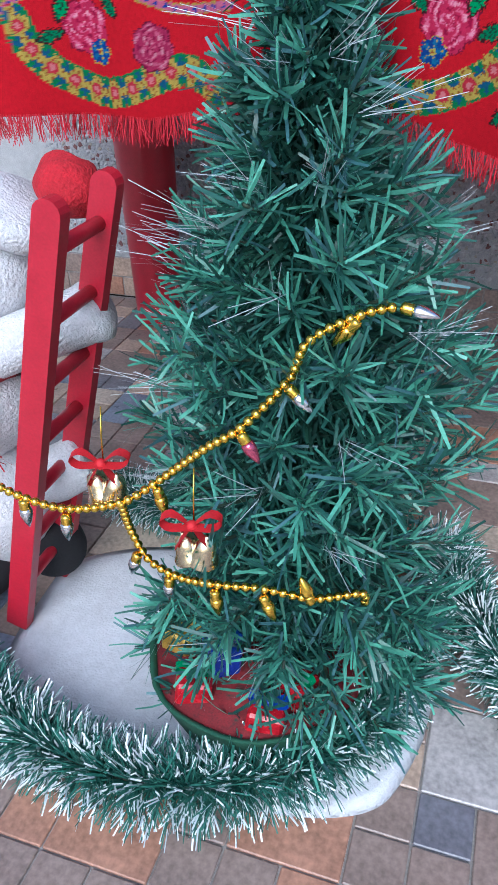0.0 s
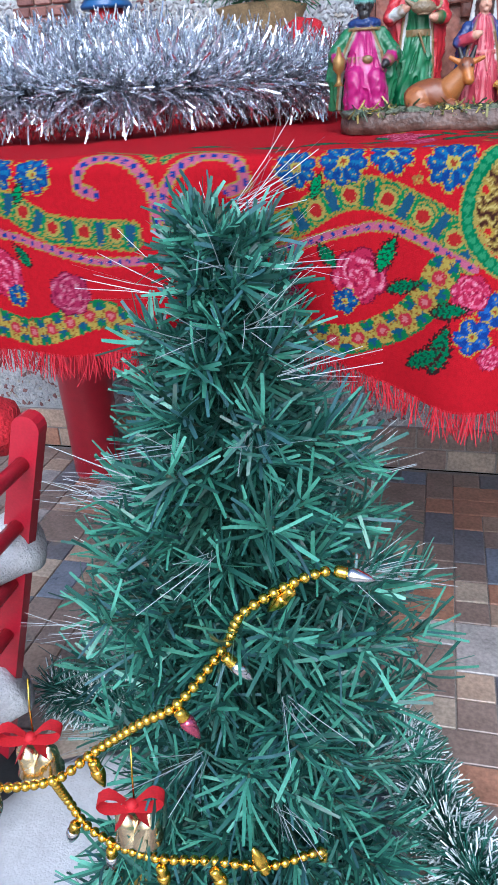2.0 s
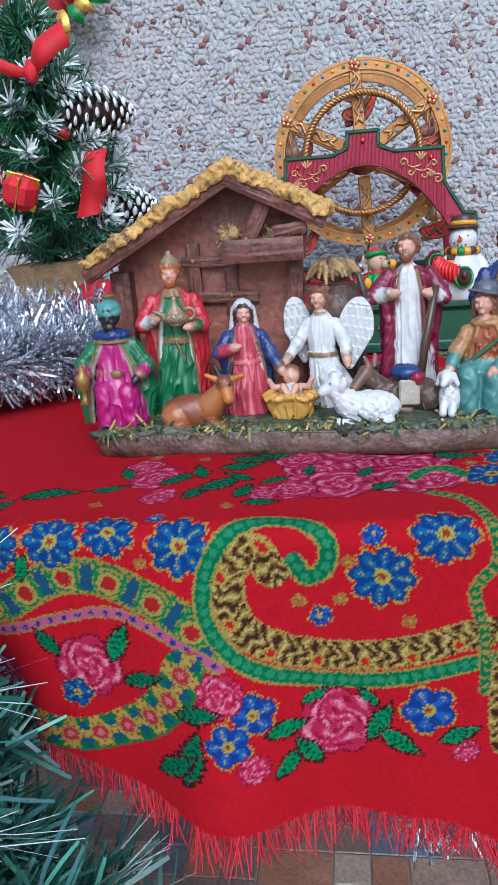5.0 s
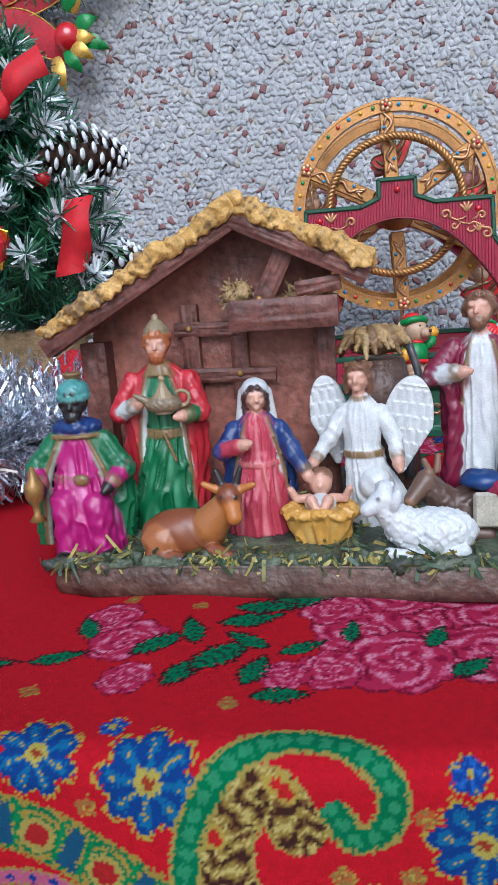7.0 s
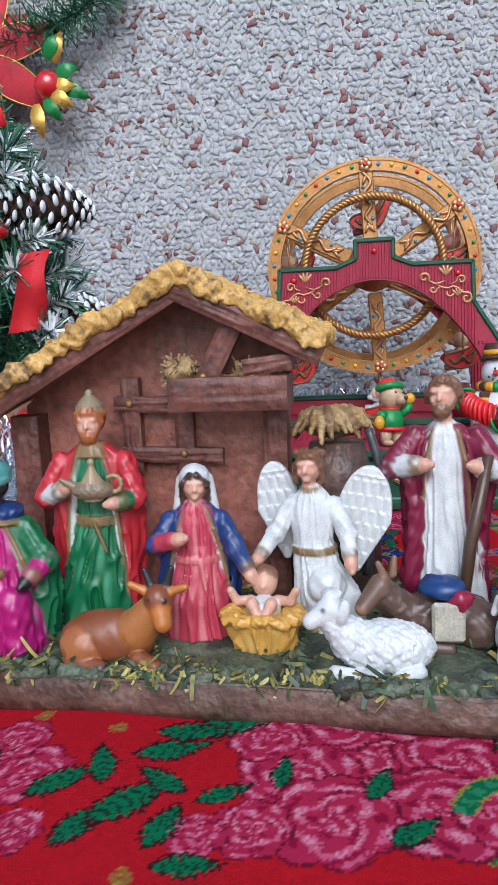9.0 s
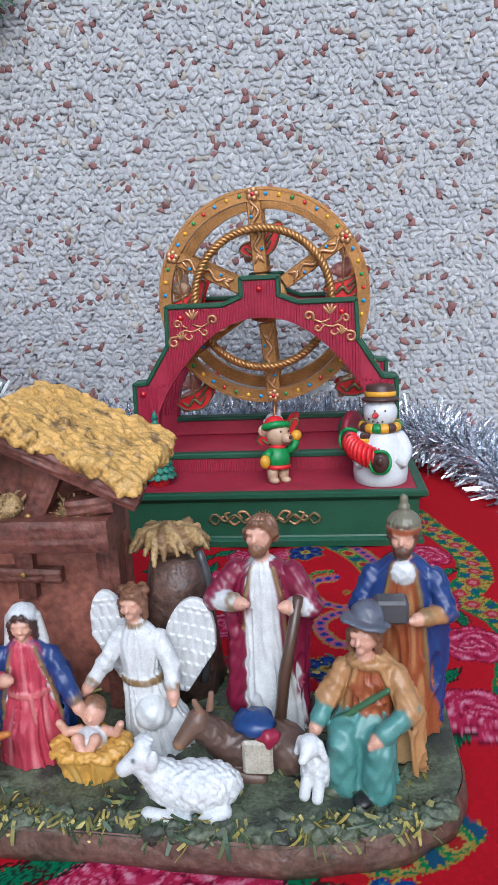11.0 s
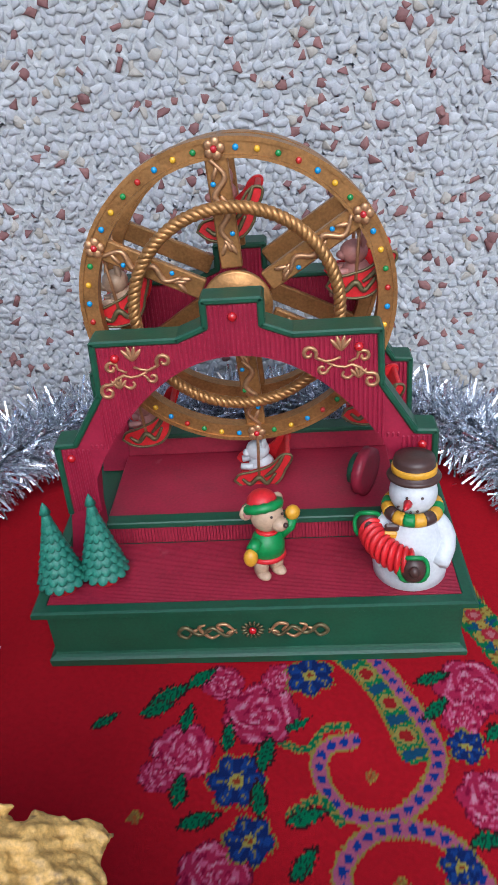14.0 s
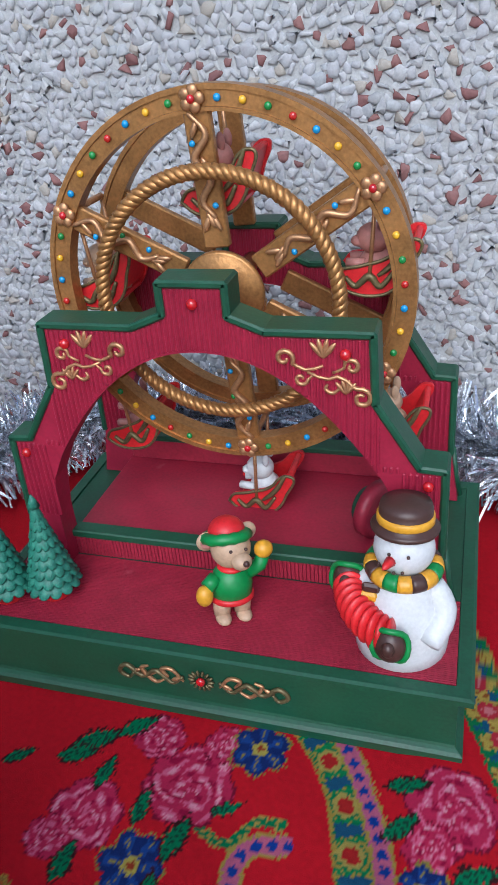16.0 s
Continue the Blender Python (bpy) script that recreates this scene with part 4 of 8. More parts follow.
def skin(prims, h=0.8, k=1.1, soft=0.22):
    """The joined surface of the forms as vertices, quads and colours."""
    lo = np.min([p[1] for p in prims], 0)
    hi = np.max([p[2] for p in prims], 0)
    n = np.ceil((hi - lo) / h).astype(int) + 1
    ax = [lo[i] + h * np.arange(n[i]) for i in range(3)]
    D = np.full(n, 9.0, np.float32)
    for p in prims:
        i0 = np.maximum(((p[1] - lo) / h).astype(int), 0)
        i1 = np.minimum(np.ceil((p[2] - lo) / h).astype(int) + 1, n)
        sl = tuple(slice(a, b_) for a, b_ in zip(i0, i1))
        g = (ax[0][sl[0], None, None], ax[1][None, sl[1], None], ax[2][None, None, sl[2]])
        g = np.broadcast_arrays(*g)
        d, o = p[0](g), D[sl]
        D[sl] = np.minimum(d, o) - np.maximum(k - np.abs(d - o), 0) ** 2 / (4 * k)
    S = D < 0
    m = n - 1
    acc, cnt = np.zeros((*m, 3), np.float32), np.zeros(m, np.float32)
    corner = [(i, j, l) for i in (0, 1) for j in (0, 1) for l in (0, 1)]
    for a in corner:
        for i in range(3):
            if a[i]:
                continue
            b_ = tuple(a[j] + (j == i) for j in range(3))
            sa = tuple(slice(a[j], a[j] + m[j]) for j in range(3))
            sb = tuple(slice(b_[j], b_[j] + m[j]) for j in range(3))
            x = S[sa] != S[sb]
            t = D[sa] / np.where(x, D[sa] - D[sb], 1)
            for j in range(3):
                acc[..., j] += np.where(x, a[j] + (t if j == i else 0), 0)
            cnt += x
    live = cnt > 0
    ids = np.full(m, -1)
    ids[live] = np.arange(live.sum())
    V = lo + h * (np.argwhere(live) + acc[live] / cnt[live][:, None])
    F = []
    for i in range(3):
        j, l = (i + 1) % 3, (i + 2) % 3
        sa, sb = [slice(None)] * 3, [slice(None)] * 3
        sa[i], sb[i] = slice(0, -1), slice(1, None)
        A, C = S[tuple(sa)], S[tuple(sb)]
        e = np.argwhere(A != C)
        e = e[(e[:, j] > 0) & (e[:, l] > 0) & (e[:, j] < m[j]) & (e[:, l] < m[l])]
        fl = A[tuple(e.T)]
        q = []
        for dj, dl in ((-1, -1), (0, -1), (0, 0), (-1, 0)):
            c = e.copy()
            c[:, j] += dj
            c[:, l] += dl
            q.append(ids[tuple(c.T)])
        q = np.stack(q, 1)
        F += [q[fl], q[~fl][:, ::-1]]
    F = np.concatenate(F)
    P = [V[:, 0], V[:, 1], V[:, 2]]
    W, C = np.zeros(len(V)), np.zeros((len(V), 3))
    ds = [np.clip(p[0](P), -6, 12) for p in prims]
    best = np.min(ds, 0)
    for p, d in zip(prims, ds):
        w_ = np.exp(-(d - best) / soft)
        col = np.broadcast_to(np.array(p[3], float), C.shape)
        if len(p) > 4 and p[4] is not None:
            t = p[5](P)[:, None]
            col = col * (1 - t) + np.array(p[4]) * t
        C += w_[:, None] * col
        W += w_
    return V, F, C / W[:, None]


def sculpt(name, prims, at, turn=0.0, h=0.8, k=1.1, material=None, label=""):
    V, F, C = skin(prims, h, k)
    me = bpy.data.meshes.new(name)
    me.from_pydata((V / 1000).tolist(), [], F.tolist())
    me.polygons.foreach_set("use_smooth", np.ones(len(F), bool))
    ca = me.color_attributes.new("paint", 'FLOAT_COLOR', 'POINT')
    ca.data.foreach_set("color", np.concatenate([C, np.ones((len(V), 1))], 1).ravel())
    me.materials.append(material or RESIN)
    me.update()
    ob = new(name, me)
    ob.parent = nativity
    ob.matrix_basis = pose(*N(*at), 0, 0, turn)
    return tagged(ob, label)


RESIN = mat("painted_resin", (1, 1, 1), 0.4, attr="paint", var=0.1, scale=160, bump=0.25, bscale=420, coat=0.12, dist=0.0006)
ROUGH_RESIN = mat("rough_painted_resin", (1, 1, 1), 0.52, attr="paint", var=0.22, scale=110, bump=0.5, bscale=300, dist=0.0012)
C_SKIN, C_DARK, C_BROWN, C_FAIR, C_GINGER = (0.56, 0.31, 0.22), (0.014, 0.012, 0.012), (0.085, 0.04, 0.025), (0.17, 0.08, 0.042), (0.33, 0.1, 0.03)
C_WHITE, C_GOLD, C_RED, C_CRIM, C_GREEN = (0.58, 0.6, 0.6), (0.2, 0.125, 0.05), (0.42, 0.02, 0.03), (0.17, 0.008, 0.035), (0.01, 0.125, 0.045)
C_BLUE, C_ROSE, C_MAG, C_TEAL, C_OCHRE, C_RUST = (0.012, 0.036, 0.145), (0.42, 0.045, 0.075), (0.36, 0.008, 0.14), (0.075, 0.22, 0.2), (0.36, 0.19, 0.075), (0.25, 0.065, 0.022)
C_STEEL, C_PALE = (0.1, 0.11, 0.14), (0.55, 0.56, 0.54)


def head(x, y, z, s, skin_c, hair, beard=False, look_x=0.0, locks=0.0):
    """A plain head with brow, nose, hair and beard; s = 1 for 9 mm from chin to brow."""
    s = s * 0.92
    fx = x + look_x * 2.4 * s
    out = [ell((x, y, z), (6.9 * s, 7.6 * s, 9.4 * s), skin_c), cap((fx + look_x * 1.2 * s, y - 7.0 * s, z + 1.8 * s), (fx + look_x * 2 * s, y - 8.4 * s, z - 1.4 * s), 0.8 * s, 1.4 * s, skin_c),
           cap((fx - 4 * s, y - 5.8 * s, z + 2.9 * s), (fx + 4 * s, y - 5.8 * s, z + 2.9 * s), 1.5 * s, 1.5 * s, skin_c), ell((fx - 3.4 * s, y - 5.2 * s, z - 2.2 * s), (2.4 * s, 2 * s, 2.2 * s), skin_c), ell((fx + 3.4 * s, y - 5.2 * s, z - 2.2 * s), (2.4 * s, 2 * s, 2.2 * s), skin_c), ell((fx, y - 5.6 * s, z - 6.6 * s), (2.6 * s, 2 * s, 2.2 * s), skin_c),
           cap((x, y, z - 7 * s), (x, y + 1, z - 15 * s), 4.0 * s, 4.8 * s, skin_c),
           ell((x - look_x * 1.5 * s, y + 2.8 * s, z + 2.4 * s), (8.5 * s, 7.4 * s, 8.6 * s), hair, (0, 0, 0), 0.9 * s, 0.5, 12)]
    for q in (-1, 1):
        out.append(cap((x + q * 2 * s, y - 5 * s, z + 8 * s), (x + q * 7.4 * s, y - 1.5 * s, z + 1 * s), 2.2 * s, 2.4 * s, hair, 0.6, 1.4))
        if locks:
            out.append(cap((x + q * 7.6 * s, y + 0.5, z + 1 * s), (x + q * 7.8 * s, y + 1.5, z - locks * s), 2.8 * s, 2.2 * s, hair, 0.6, 1.3))
    if beard:
        out += [ell((x + look_x * 2 * s, y - 4.4 * s, z - 7.6 * s), (5.2 * s, 4.2 * s, 5 * s), hair, (0, 0, 0), 0.5, 1.7), cap((x - 6 * s, y - 2 * s, z - 1 * s), (x - 4 * s, y - 4 * s, z - 6 * s), 1.8 * s, 2 * s, hair), cap((x + 6 * s, y - 2 * s, z - 1 * s), (x + 4 * s, y - 4 * s, z - 6 * s), 1.8 * s, 2 * s, hair)]
    return out


def arm(shoulder, elbow, wrist, col, skin_c, r=6.0, cuff=C_GOLD, fore=None):
    s, e, w_ = [np.array(q, float) for q in (shoulder, elbow, wrist)]
    d = (w_ - e) / np.linalg.norm(w_ - e)
    r *= 0.88
    return [cap(s, e, r, r * 1.1, col, 0.8, 0.4), cap(e, w_ - d, r * 0.95, r * 0.85, fore or col, 0.5, 0.5), cap(w_ - d * 1.2, w_ - d * 0.9, r * 0.88, r * 0.88, cuff),
            cap(w_, w_ + d * 4.5, 3.4, 3.7, skin_c), cap(w_ + d * 5, w_ + d * 8.5, 3.1, 2.1, skin_c, 0.4, 1.8)]


def hem(rows, cut, col, r, dx=0.0, lining=None):
    """Turned-back front edges of a cloak, with a gilt cord."""
    out = []
    zs = np.linspace(max(rows[0][0], cut[0][0]) + 2, rows[-1][0] - 3, 7)
    for q in (-1, 1):
        pts = []
        for z in zs:
            cx, cy, rx, ry = [float(np.interp(z, [a[0] for a in rows], [a[k] for a in rows])) for k in (1, 2, 3, 4)]
            wd = float(np.interp(z, [c[0] for c in cut], [c[1] for c in cut]))
            u = min(0.95, wd / rx)
            pts.append((cx + q * wd, cy - ry * math.sqrt(1 - u * u) - 0.3 + 0.8 * math.sin(z * 0.3 + q), z))
        for a, b_ in zip(pts[:-1], pts[1:]):
            if lining:
                out.append(cap((a[0] - q * 1.5, a[1] + 2, a[2]), (b_[0] - q * 1.5, b_[1] + 2, b_[2]), r * 2.2, r * 2.2, lining))
            out.append(cap(a, b_, r, r, col))
    return out


def king():
    rows = [(6, 0, 4, 22, 13), (30, 0, 4, 24, 14), (50, 0, 4, 26, 14), (80, 0, 3, 27, 12), (92, 0, 2, 21, 10), (102, 0, 1, 8, 7)]
    cut = [(6, 17), (50, 15), (80, 12), (102, 5)]
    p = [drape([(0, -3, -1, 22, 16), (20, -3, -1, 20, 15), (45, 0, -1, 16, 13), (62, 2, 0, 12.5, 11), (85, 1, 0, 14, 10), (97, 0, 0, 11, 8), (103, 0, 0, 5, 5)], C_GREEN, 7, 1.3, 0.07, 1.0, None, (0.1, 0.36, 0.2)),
         drape(rows, C_RED, 6, 1.1, 0.05, 2.0, cut)] + hem(rows, cut, C_GOLD, 0.9, 0, C_WHITE)
    p += arm((-18, 0, 92), (-25, -7, 74), (-14, -15, 79), C_RED, C_SKIN, 6.5, C_GOLD, C_WHITE) + arm((18, 0, 92), (24, -7, 72), (17, -15, 72), C_RED, C_SKIN, 6.5, C_GOLD, C_GREEN)
    p += [drape([(58, 2, 0, 14, 12.2), (63, 2, 0, 13.8, 12)], C_GOLD, 5, 0.3), cap((2, -13, 60), (8, -14, 44), 1.2, 0.9, C_GOLD)]
    p += [drape([(95, 0, -1, 11, 9), (100, 0, -1, 8, 7.5), (103, 0, 0, 7, 6.5)], C_GOLD, 5, 0.3)]
    p += head(0, -2, 113, 0.98, C_SKIN, C_GINGER, True)
    p += [drape([(119, 0, 0.5, 8, 8), (123, 0, 0.5, 7.6, 7.6), (126, 0, 0.5, 5.2, 5.2), (128, 0, 0.5, 3, 3)], (0.24, 0.19, 0.11), 8, 0.3), ell((0, 0.5, 129.5), (2.3, 2.3, 2.3), (0.26, 0.2, 0.12)), drape([(116.5, 0, 0.5, 9, 9), (119.5, 0, 0.5, 9.2, 9.2)], C_GINGER, 7, 0.4)]
    sculpt("king_figure", p, (-0.033, 0.806, 0.773), 4)


def gift_lamp():
    g, b_ = (0.2, 0.15, 0.09), (0.3, 0.22, 0.12)
    p = [ell((0, 0, 6), (11, 6.5, 5.5), g, (0, 0, 0), 0.35, 1.6), drape([(10, 0, 0, 6.5, 5), (13, 0, 0, 4.5, 4), (17, 0, 0, 2.2, 2.2), (20, 0, 0, 1.2, 1.2)], b_, 6, 0.25), ell((0, 0, 21), (2, 2, 2), b_), cap((-9, 0, 8), (-16, -1, 12), 2.6, 1.4, g), drape([(0, 0, 0, 6, 4.5), (2, 0, 0, 5, 4)], g, 6, 0.2)]
    ring_ = [(11 + 4.5 * math.cos(t), 0, 9 + 4.5 * math.sin(t)) for t in np.linspace(-1.9, 2.2, 8)]
    p += [cap(a, c, 1.1, 1.1, b_) for a, c in zip(ring_[:-1], ring_[1:])]
    sculpt("gift_lamp", p, (-0.027, 0.786, 0.847), 8, 0.6, 0.8)


def dark_king():
    rows = [(3, -3, 5, 29, 14), (30, -2, 4, 33, 15), (50, -1, 3, 31, 14), (66, -1, 2, 21, 11), (78, 0, 1, 9, 8)]
    cut = [(3, 22), (48, 19), (66, 10), (78, 4)]
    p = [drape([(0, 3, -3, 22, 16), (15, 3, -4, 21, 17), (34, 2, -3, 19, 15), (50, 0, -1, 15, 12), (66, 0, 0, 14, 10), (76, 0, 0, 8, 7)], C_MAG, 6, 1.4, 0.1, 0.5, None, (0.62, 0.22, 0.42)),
         ell((-7, -11, 33), (10, 10, 8), C_MAG, (0, 0, 0), 0.8, 0.3), ell((11, -11, 31), (9.5, 10, 8), C_MAG, (0, 0, 0), 0.8, 0.3), cap((-7, -15, 30), (-6, -15, 5), 8, 8, C_MAG, 1.2, 0.3), cap((12, -15, 28), (14, -15, 6), 7.5, 7.5, C_MAG, 1.2, 0.3),
         ell((19, -22, 3), (4.5, 7, 3.2), C_DARK), ell((-8, -23, 3), (4.5, 6, 3), C_DARK), drape(rows, C_GREEN, 6, 1.3, 0.04, 1.0, cut)] + hem(rows, cut, C_GOLD, 0.9, 0, (0.3, 0.36, 0.28))
    p += arm((-15, 0, 66), (-26, -5, 51), (-21, -15, 44), C_GREEN, C_DARK, 7, C_GOLD, C_MAG) + arm((16, 0, 66), (27, -4, 50), (22, -14, 44), C_GREEN, C_DARK, 7, C_GOLD, C_MAG)
    p += [drape([(44, 0, -1, 15.6, 12.6), (48, 0, -1, 15.4, 12.4)], C_GOLD, 5, 0.3), ell((4, -14.5, 46), (4.5, 2, 3.4), C_GOLD), ell((0, 1, 75), (15, 11, 6), C_BLUE, (0, 0, 0), 0.8, 0.4), drape([(69.5, 0, 0, 15.5, 11.6), (71.5, 0, 0, 15.3, 11.4)], C_GOLD, 5, 0.2)]
    p += head(0, -2, 88, 0.95, C_DARK, C_DARK, True)
    p += [ell((0, 1.5, 96), (9.4, 9.4, 7.2), (0.08, 0.27, 0.25), (0, 0, 0), 0.5, 0.7), drape([(91, 0, 1, 9.8, 9.6), (94, 0, 1, 9.9, 9.7)], (0.1, 0.3, 0.27), 9, 0.4), drape([(101, 0, 2, 3.5, 3.5), (103, 0, 2, 3.2, 3.2), (105.5, 0, 2, 5.8, 5.8), (107, 0, 2, 5.6, 5.6)], C_GOLD, 8, 0.2)]
    sculpt("seated_king_figure", p, (-0.079, 0.779, 0.768), 3)


def mother():
    rows = [(2, 0, 5, 20, 11), (30, 0, 5, 22, 11), (50, 0, 4, 22, 10), (63, 0, 2, 16, 9), (72, 0, 1, 7, 6)]
    cut = [(2, 17), (30, 16), (50, 12), (72, 5)]
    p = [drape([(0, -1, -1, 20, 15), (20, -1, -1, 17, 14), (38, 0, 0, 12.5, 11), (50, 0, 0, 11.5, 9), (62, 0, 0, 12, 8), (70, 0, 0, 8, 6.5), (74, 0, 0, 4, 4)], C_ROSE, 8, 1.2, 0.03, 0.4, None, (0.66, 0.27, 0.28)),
         drape(rows, C_BLUE, 5, 1.0, 0.05, 1.5, cut)] + hem(rows, cut, C_GOLD, 0.8, 0, C_PALE)
    p += arm((-13, 0, 63), (-21, -5, 51), (-11, -13, 55), C_BLUE, C_SKIN, 6, C_ROSE, C_ROSE) + arm((13, 0, 62), (21, -6, 47), (26, -10, 38), C_BLUE, C_SKIN, 5.8)
    p += [drape([(41, 0, 0, 12.6, 11), (44, 0, 0, 12.4, 10.8)], (0.5, 0.14, 0.14), 5, 0.2), cap((2, -10, 42), (4, -13, 28), 1.1, 0.8, (0.55, 0.16, 0.16))]
    p += head(0, -2, 81, 0.86, C_SKIN, (0.05, 0.024, 0.018), False, 0.2, 10)
    p += [ell((0, 1.5, 86), (8, 8, 6.2), C_WHITE, (14, 0, 0), 0.3, 0.4), cap((-7, 3, 84), (-9, 4, 68), 3, 3.4, C_PALE), cap((7, 3, 84), (9, 4, 68), 3, 3.4, C_PALE)]
    sculpt("mother_figure", p, (0.026, 0.795, 0.772), 8)


def joseph():
    rows = [(4, 2, 4, 22, 14), (40, 1, 4, 22, 14), (75, 2, 3, 25, 13), (94, 1, 2, 21, 10), (104, 1, 1, 8, 7)]
    cut = [(4, 15), (40, 14), (75, 11), (94, 9), (104, 5)]
    p = [drape([(0, 3, 0, 20, 14), (30, 2, 0, 18, 13), (60, 0, 0, 15, 11.5), (85, 0, 0, 14, 10), (100, 0, 0, 10, 8), (106, 0, 0, 5, 5)], C_WHITE, 8, 1.1, 0.02, 0.8), drape(rows, C_CRIM, 6, 1.4, 0.05, 0.3, cut)] + hem(rows, cut, C_GOLD, 0.9, 0, C_CRIM)
    p += arm((-15, 0, 97), (-26, -8, 82), (-13, -15, 84), C_CRIM, C_SKIN, 7, C_GOLD, C_WHITE) + arm((17, 0, 97), (27, -6, 80), (19, -14, 83), C_CRIM, C_SKIN, 7, C_GOLD, C_WHITE)
    p += [cap((-20, -6, 86), (-15, -10, 62), 5, 3, C_CRIM, 0.8, 0.4), cap((-14, -8, 62), (-17, -7, 18), 4.5, 6, C_CRIM, 1.1, 0.3)]
    p += head(0, -2, 119, 1.06, C_SKIN, C_FAIR, True, -0.5, 3)
    sculpt("joseph_figure", p, (0.157, 0.819, 0.776), -8)


def blue_king():
    rows = [(4, 0, 4, 22, 13), (50, 0, 4, 24, 13), (80, 0, 3, 25, 12), (94, 0, 2, 20, 10), (104, 0, 1, 8, 7)]
    cut = [(4, 15), (50, 13), (80, 10), (104, 5)]
    p = [drape([(0, 0, 0, 21, 14), (45, 0, 0, 16, 12), (70, 0, 0, 13, 10), (98, 0, 0, 11, 8), (104, 0, 0, 5, 5)], C_RUST, 7, 1.2, 0.05, 0.2, None, (0.5, 0.3, 0.12)), drape(rows, C_BLUE, 6, 1.2, 0.05, 0.9, cut)] + hem(rows, cut, C_GOLD, 1.0, 0, C_RUST)
    p += arm((-17, 0, 93), (-23, -7, 76), (-12, -15, 78), C_BLUE, C_SKIN, 6.5, C_GOLD, C_OCHRE) + arm((17, 0, 93), (23, -7, 76), (12, -15, 76), C_BLUE, C_SKIN, 6.5, C_GOLD, C_OCHRE)
    p += [ell((0, -6, 97), (7, 4, 7), C_WHITE, (0, 0, 0), 0.4, 0.8)] + head(0, -2, 116, 1.0, C_SKIN, C_BROWN, True, -0.2)
    p += [drape([(121, 0, 0.5, 9, 9), (125, 0, 0.5, 9.2, 9.2), (128, 0, 0.5, 7, 7), (130, 0, 0.5, 4, 4)], (0.16, 0.15, 0.1), 9, 0.5), ell((0, 0.5, 132), (3.4, 3.4, 3), (0.16, 0.15, 0.1)), ell((0, 0.5, 136.5), (2.4, 2.4, 3), (0.16, 0.15, 0.1)), drape([(119.5, 0, 0, 9.4, 9.4), (122, 0, 0, 9.6, 9.6)], C_RUST, 6, 0.2)]
    sculpt("blue_king_figure", p, (0.234, 0.82, 0.776), -10)


def shepherd():
    rows = [(3, 6, 6, 24, 12), (30, 5, 6, 25, 12), (50, 3, 4, 22, 11), (64, 2, 2, 16, 9), (73, 1, 1, 8, 7)]
    cut = [(3, 19), (30, 18), (50, 12), (73, 4)]
    p = [drape([(0, -3, -4, 20, 16), (20, -3, -4, 19, 16), (34, -2, -3, 17, 14), (42, 0, 0, 13, 10)], C_TEAL, 6, 1.2, 0.05, 0.1, None, (0.2, 0.42, 0.38)),
         ell((-10, -12, 32), (9, 10, 8), C_TEAL, (0, 0, 0), 0.7, 0.3), ell((8, -13, 30), (9, 10, 8), C_TEAL, (0, 0, 0), 0.7, 0.3), cap((-10, -17, 28), (-10, -16, 5), 8, 9, C_TEAL, 1.0, 0.3), cap((9, -17, 26), (8, -17, 5), 8, 9, C_TEAL, 1.0, 0.3), ell((2, -25, 3), (5, 6, 3.2), C_DARK),
         drape([(36, 1, 0, 13, 10), (55, 1, 0, 13, 9.5), (68, 1, 0, 8, 7), (74, 1, 0, 4, 4)], C_RUST, 6, 1.0, 0.2, 0.6, None, (0.42, 0.17, 0.06)), drape(rows, C_OCHRE, 5, 1.3, 0.05, 0.4, cut, (0.56, 0.4, 0.2))] + hem(rows, cut, C_OCHRE, 1.2)
    p += arm((-13, 0, 61), (-20, -7, 47), (-23, -14, 38), C_OCHRE, C_SKIN, 6.4, C_TEAL, C_TEAL) + arm((15, 0, 61), (23, -7, 46), (11, -17, 37), C_OCHRE, C_SKIN, 6.8, C_TEAL, C_TEAL)
    p += [cap((-12, -10, 38), (12, -10, 58), 1.6, 1.6, (0.05, 0.13, 0.06)), ell((1, 0, 68), (12, 9, 4), C_OCHRE, (0, 0, 0), 0.7, 0.5)]
    p += head(-1, -3, 83, 1.0, C_SKIN, C_FAIR, False, -0.5, 9)
    p += [ell((-1, -1, 90.5), (13, 12.5, 1.9), C_STEEL, (-8, 10, 0), 0.6, 0.3), ell((0, 2, 93), (8.8, 8.6, 6.8), C_STEEL, (0, 8, 0), 0.6, 0.4)]
    sculpt("shepherd_figure", p, (0.212, 0.787, 0.769), -14)


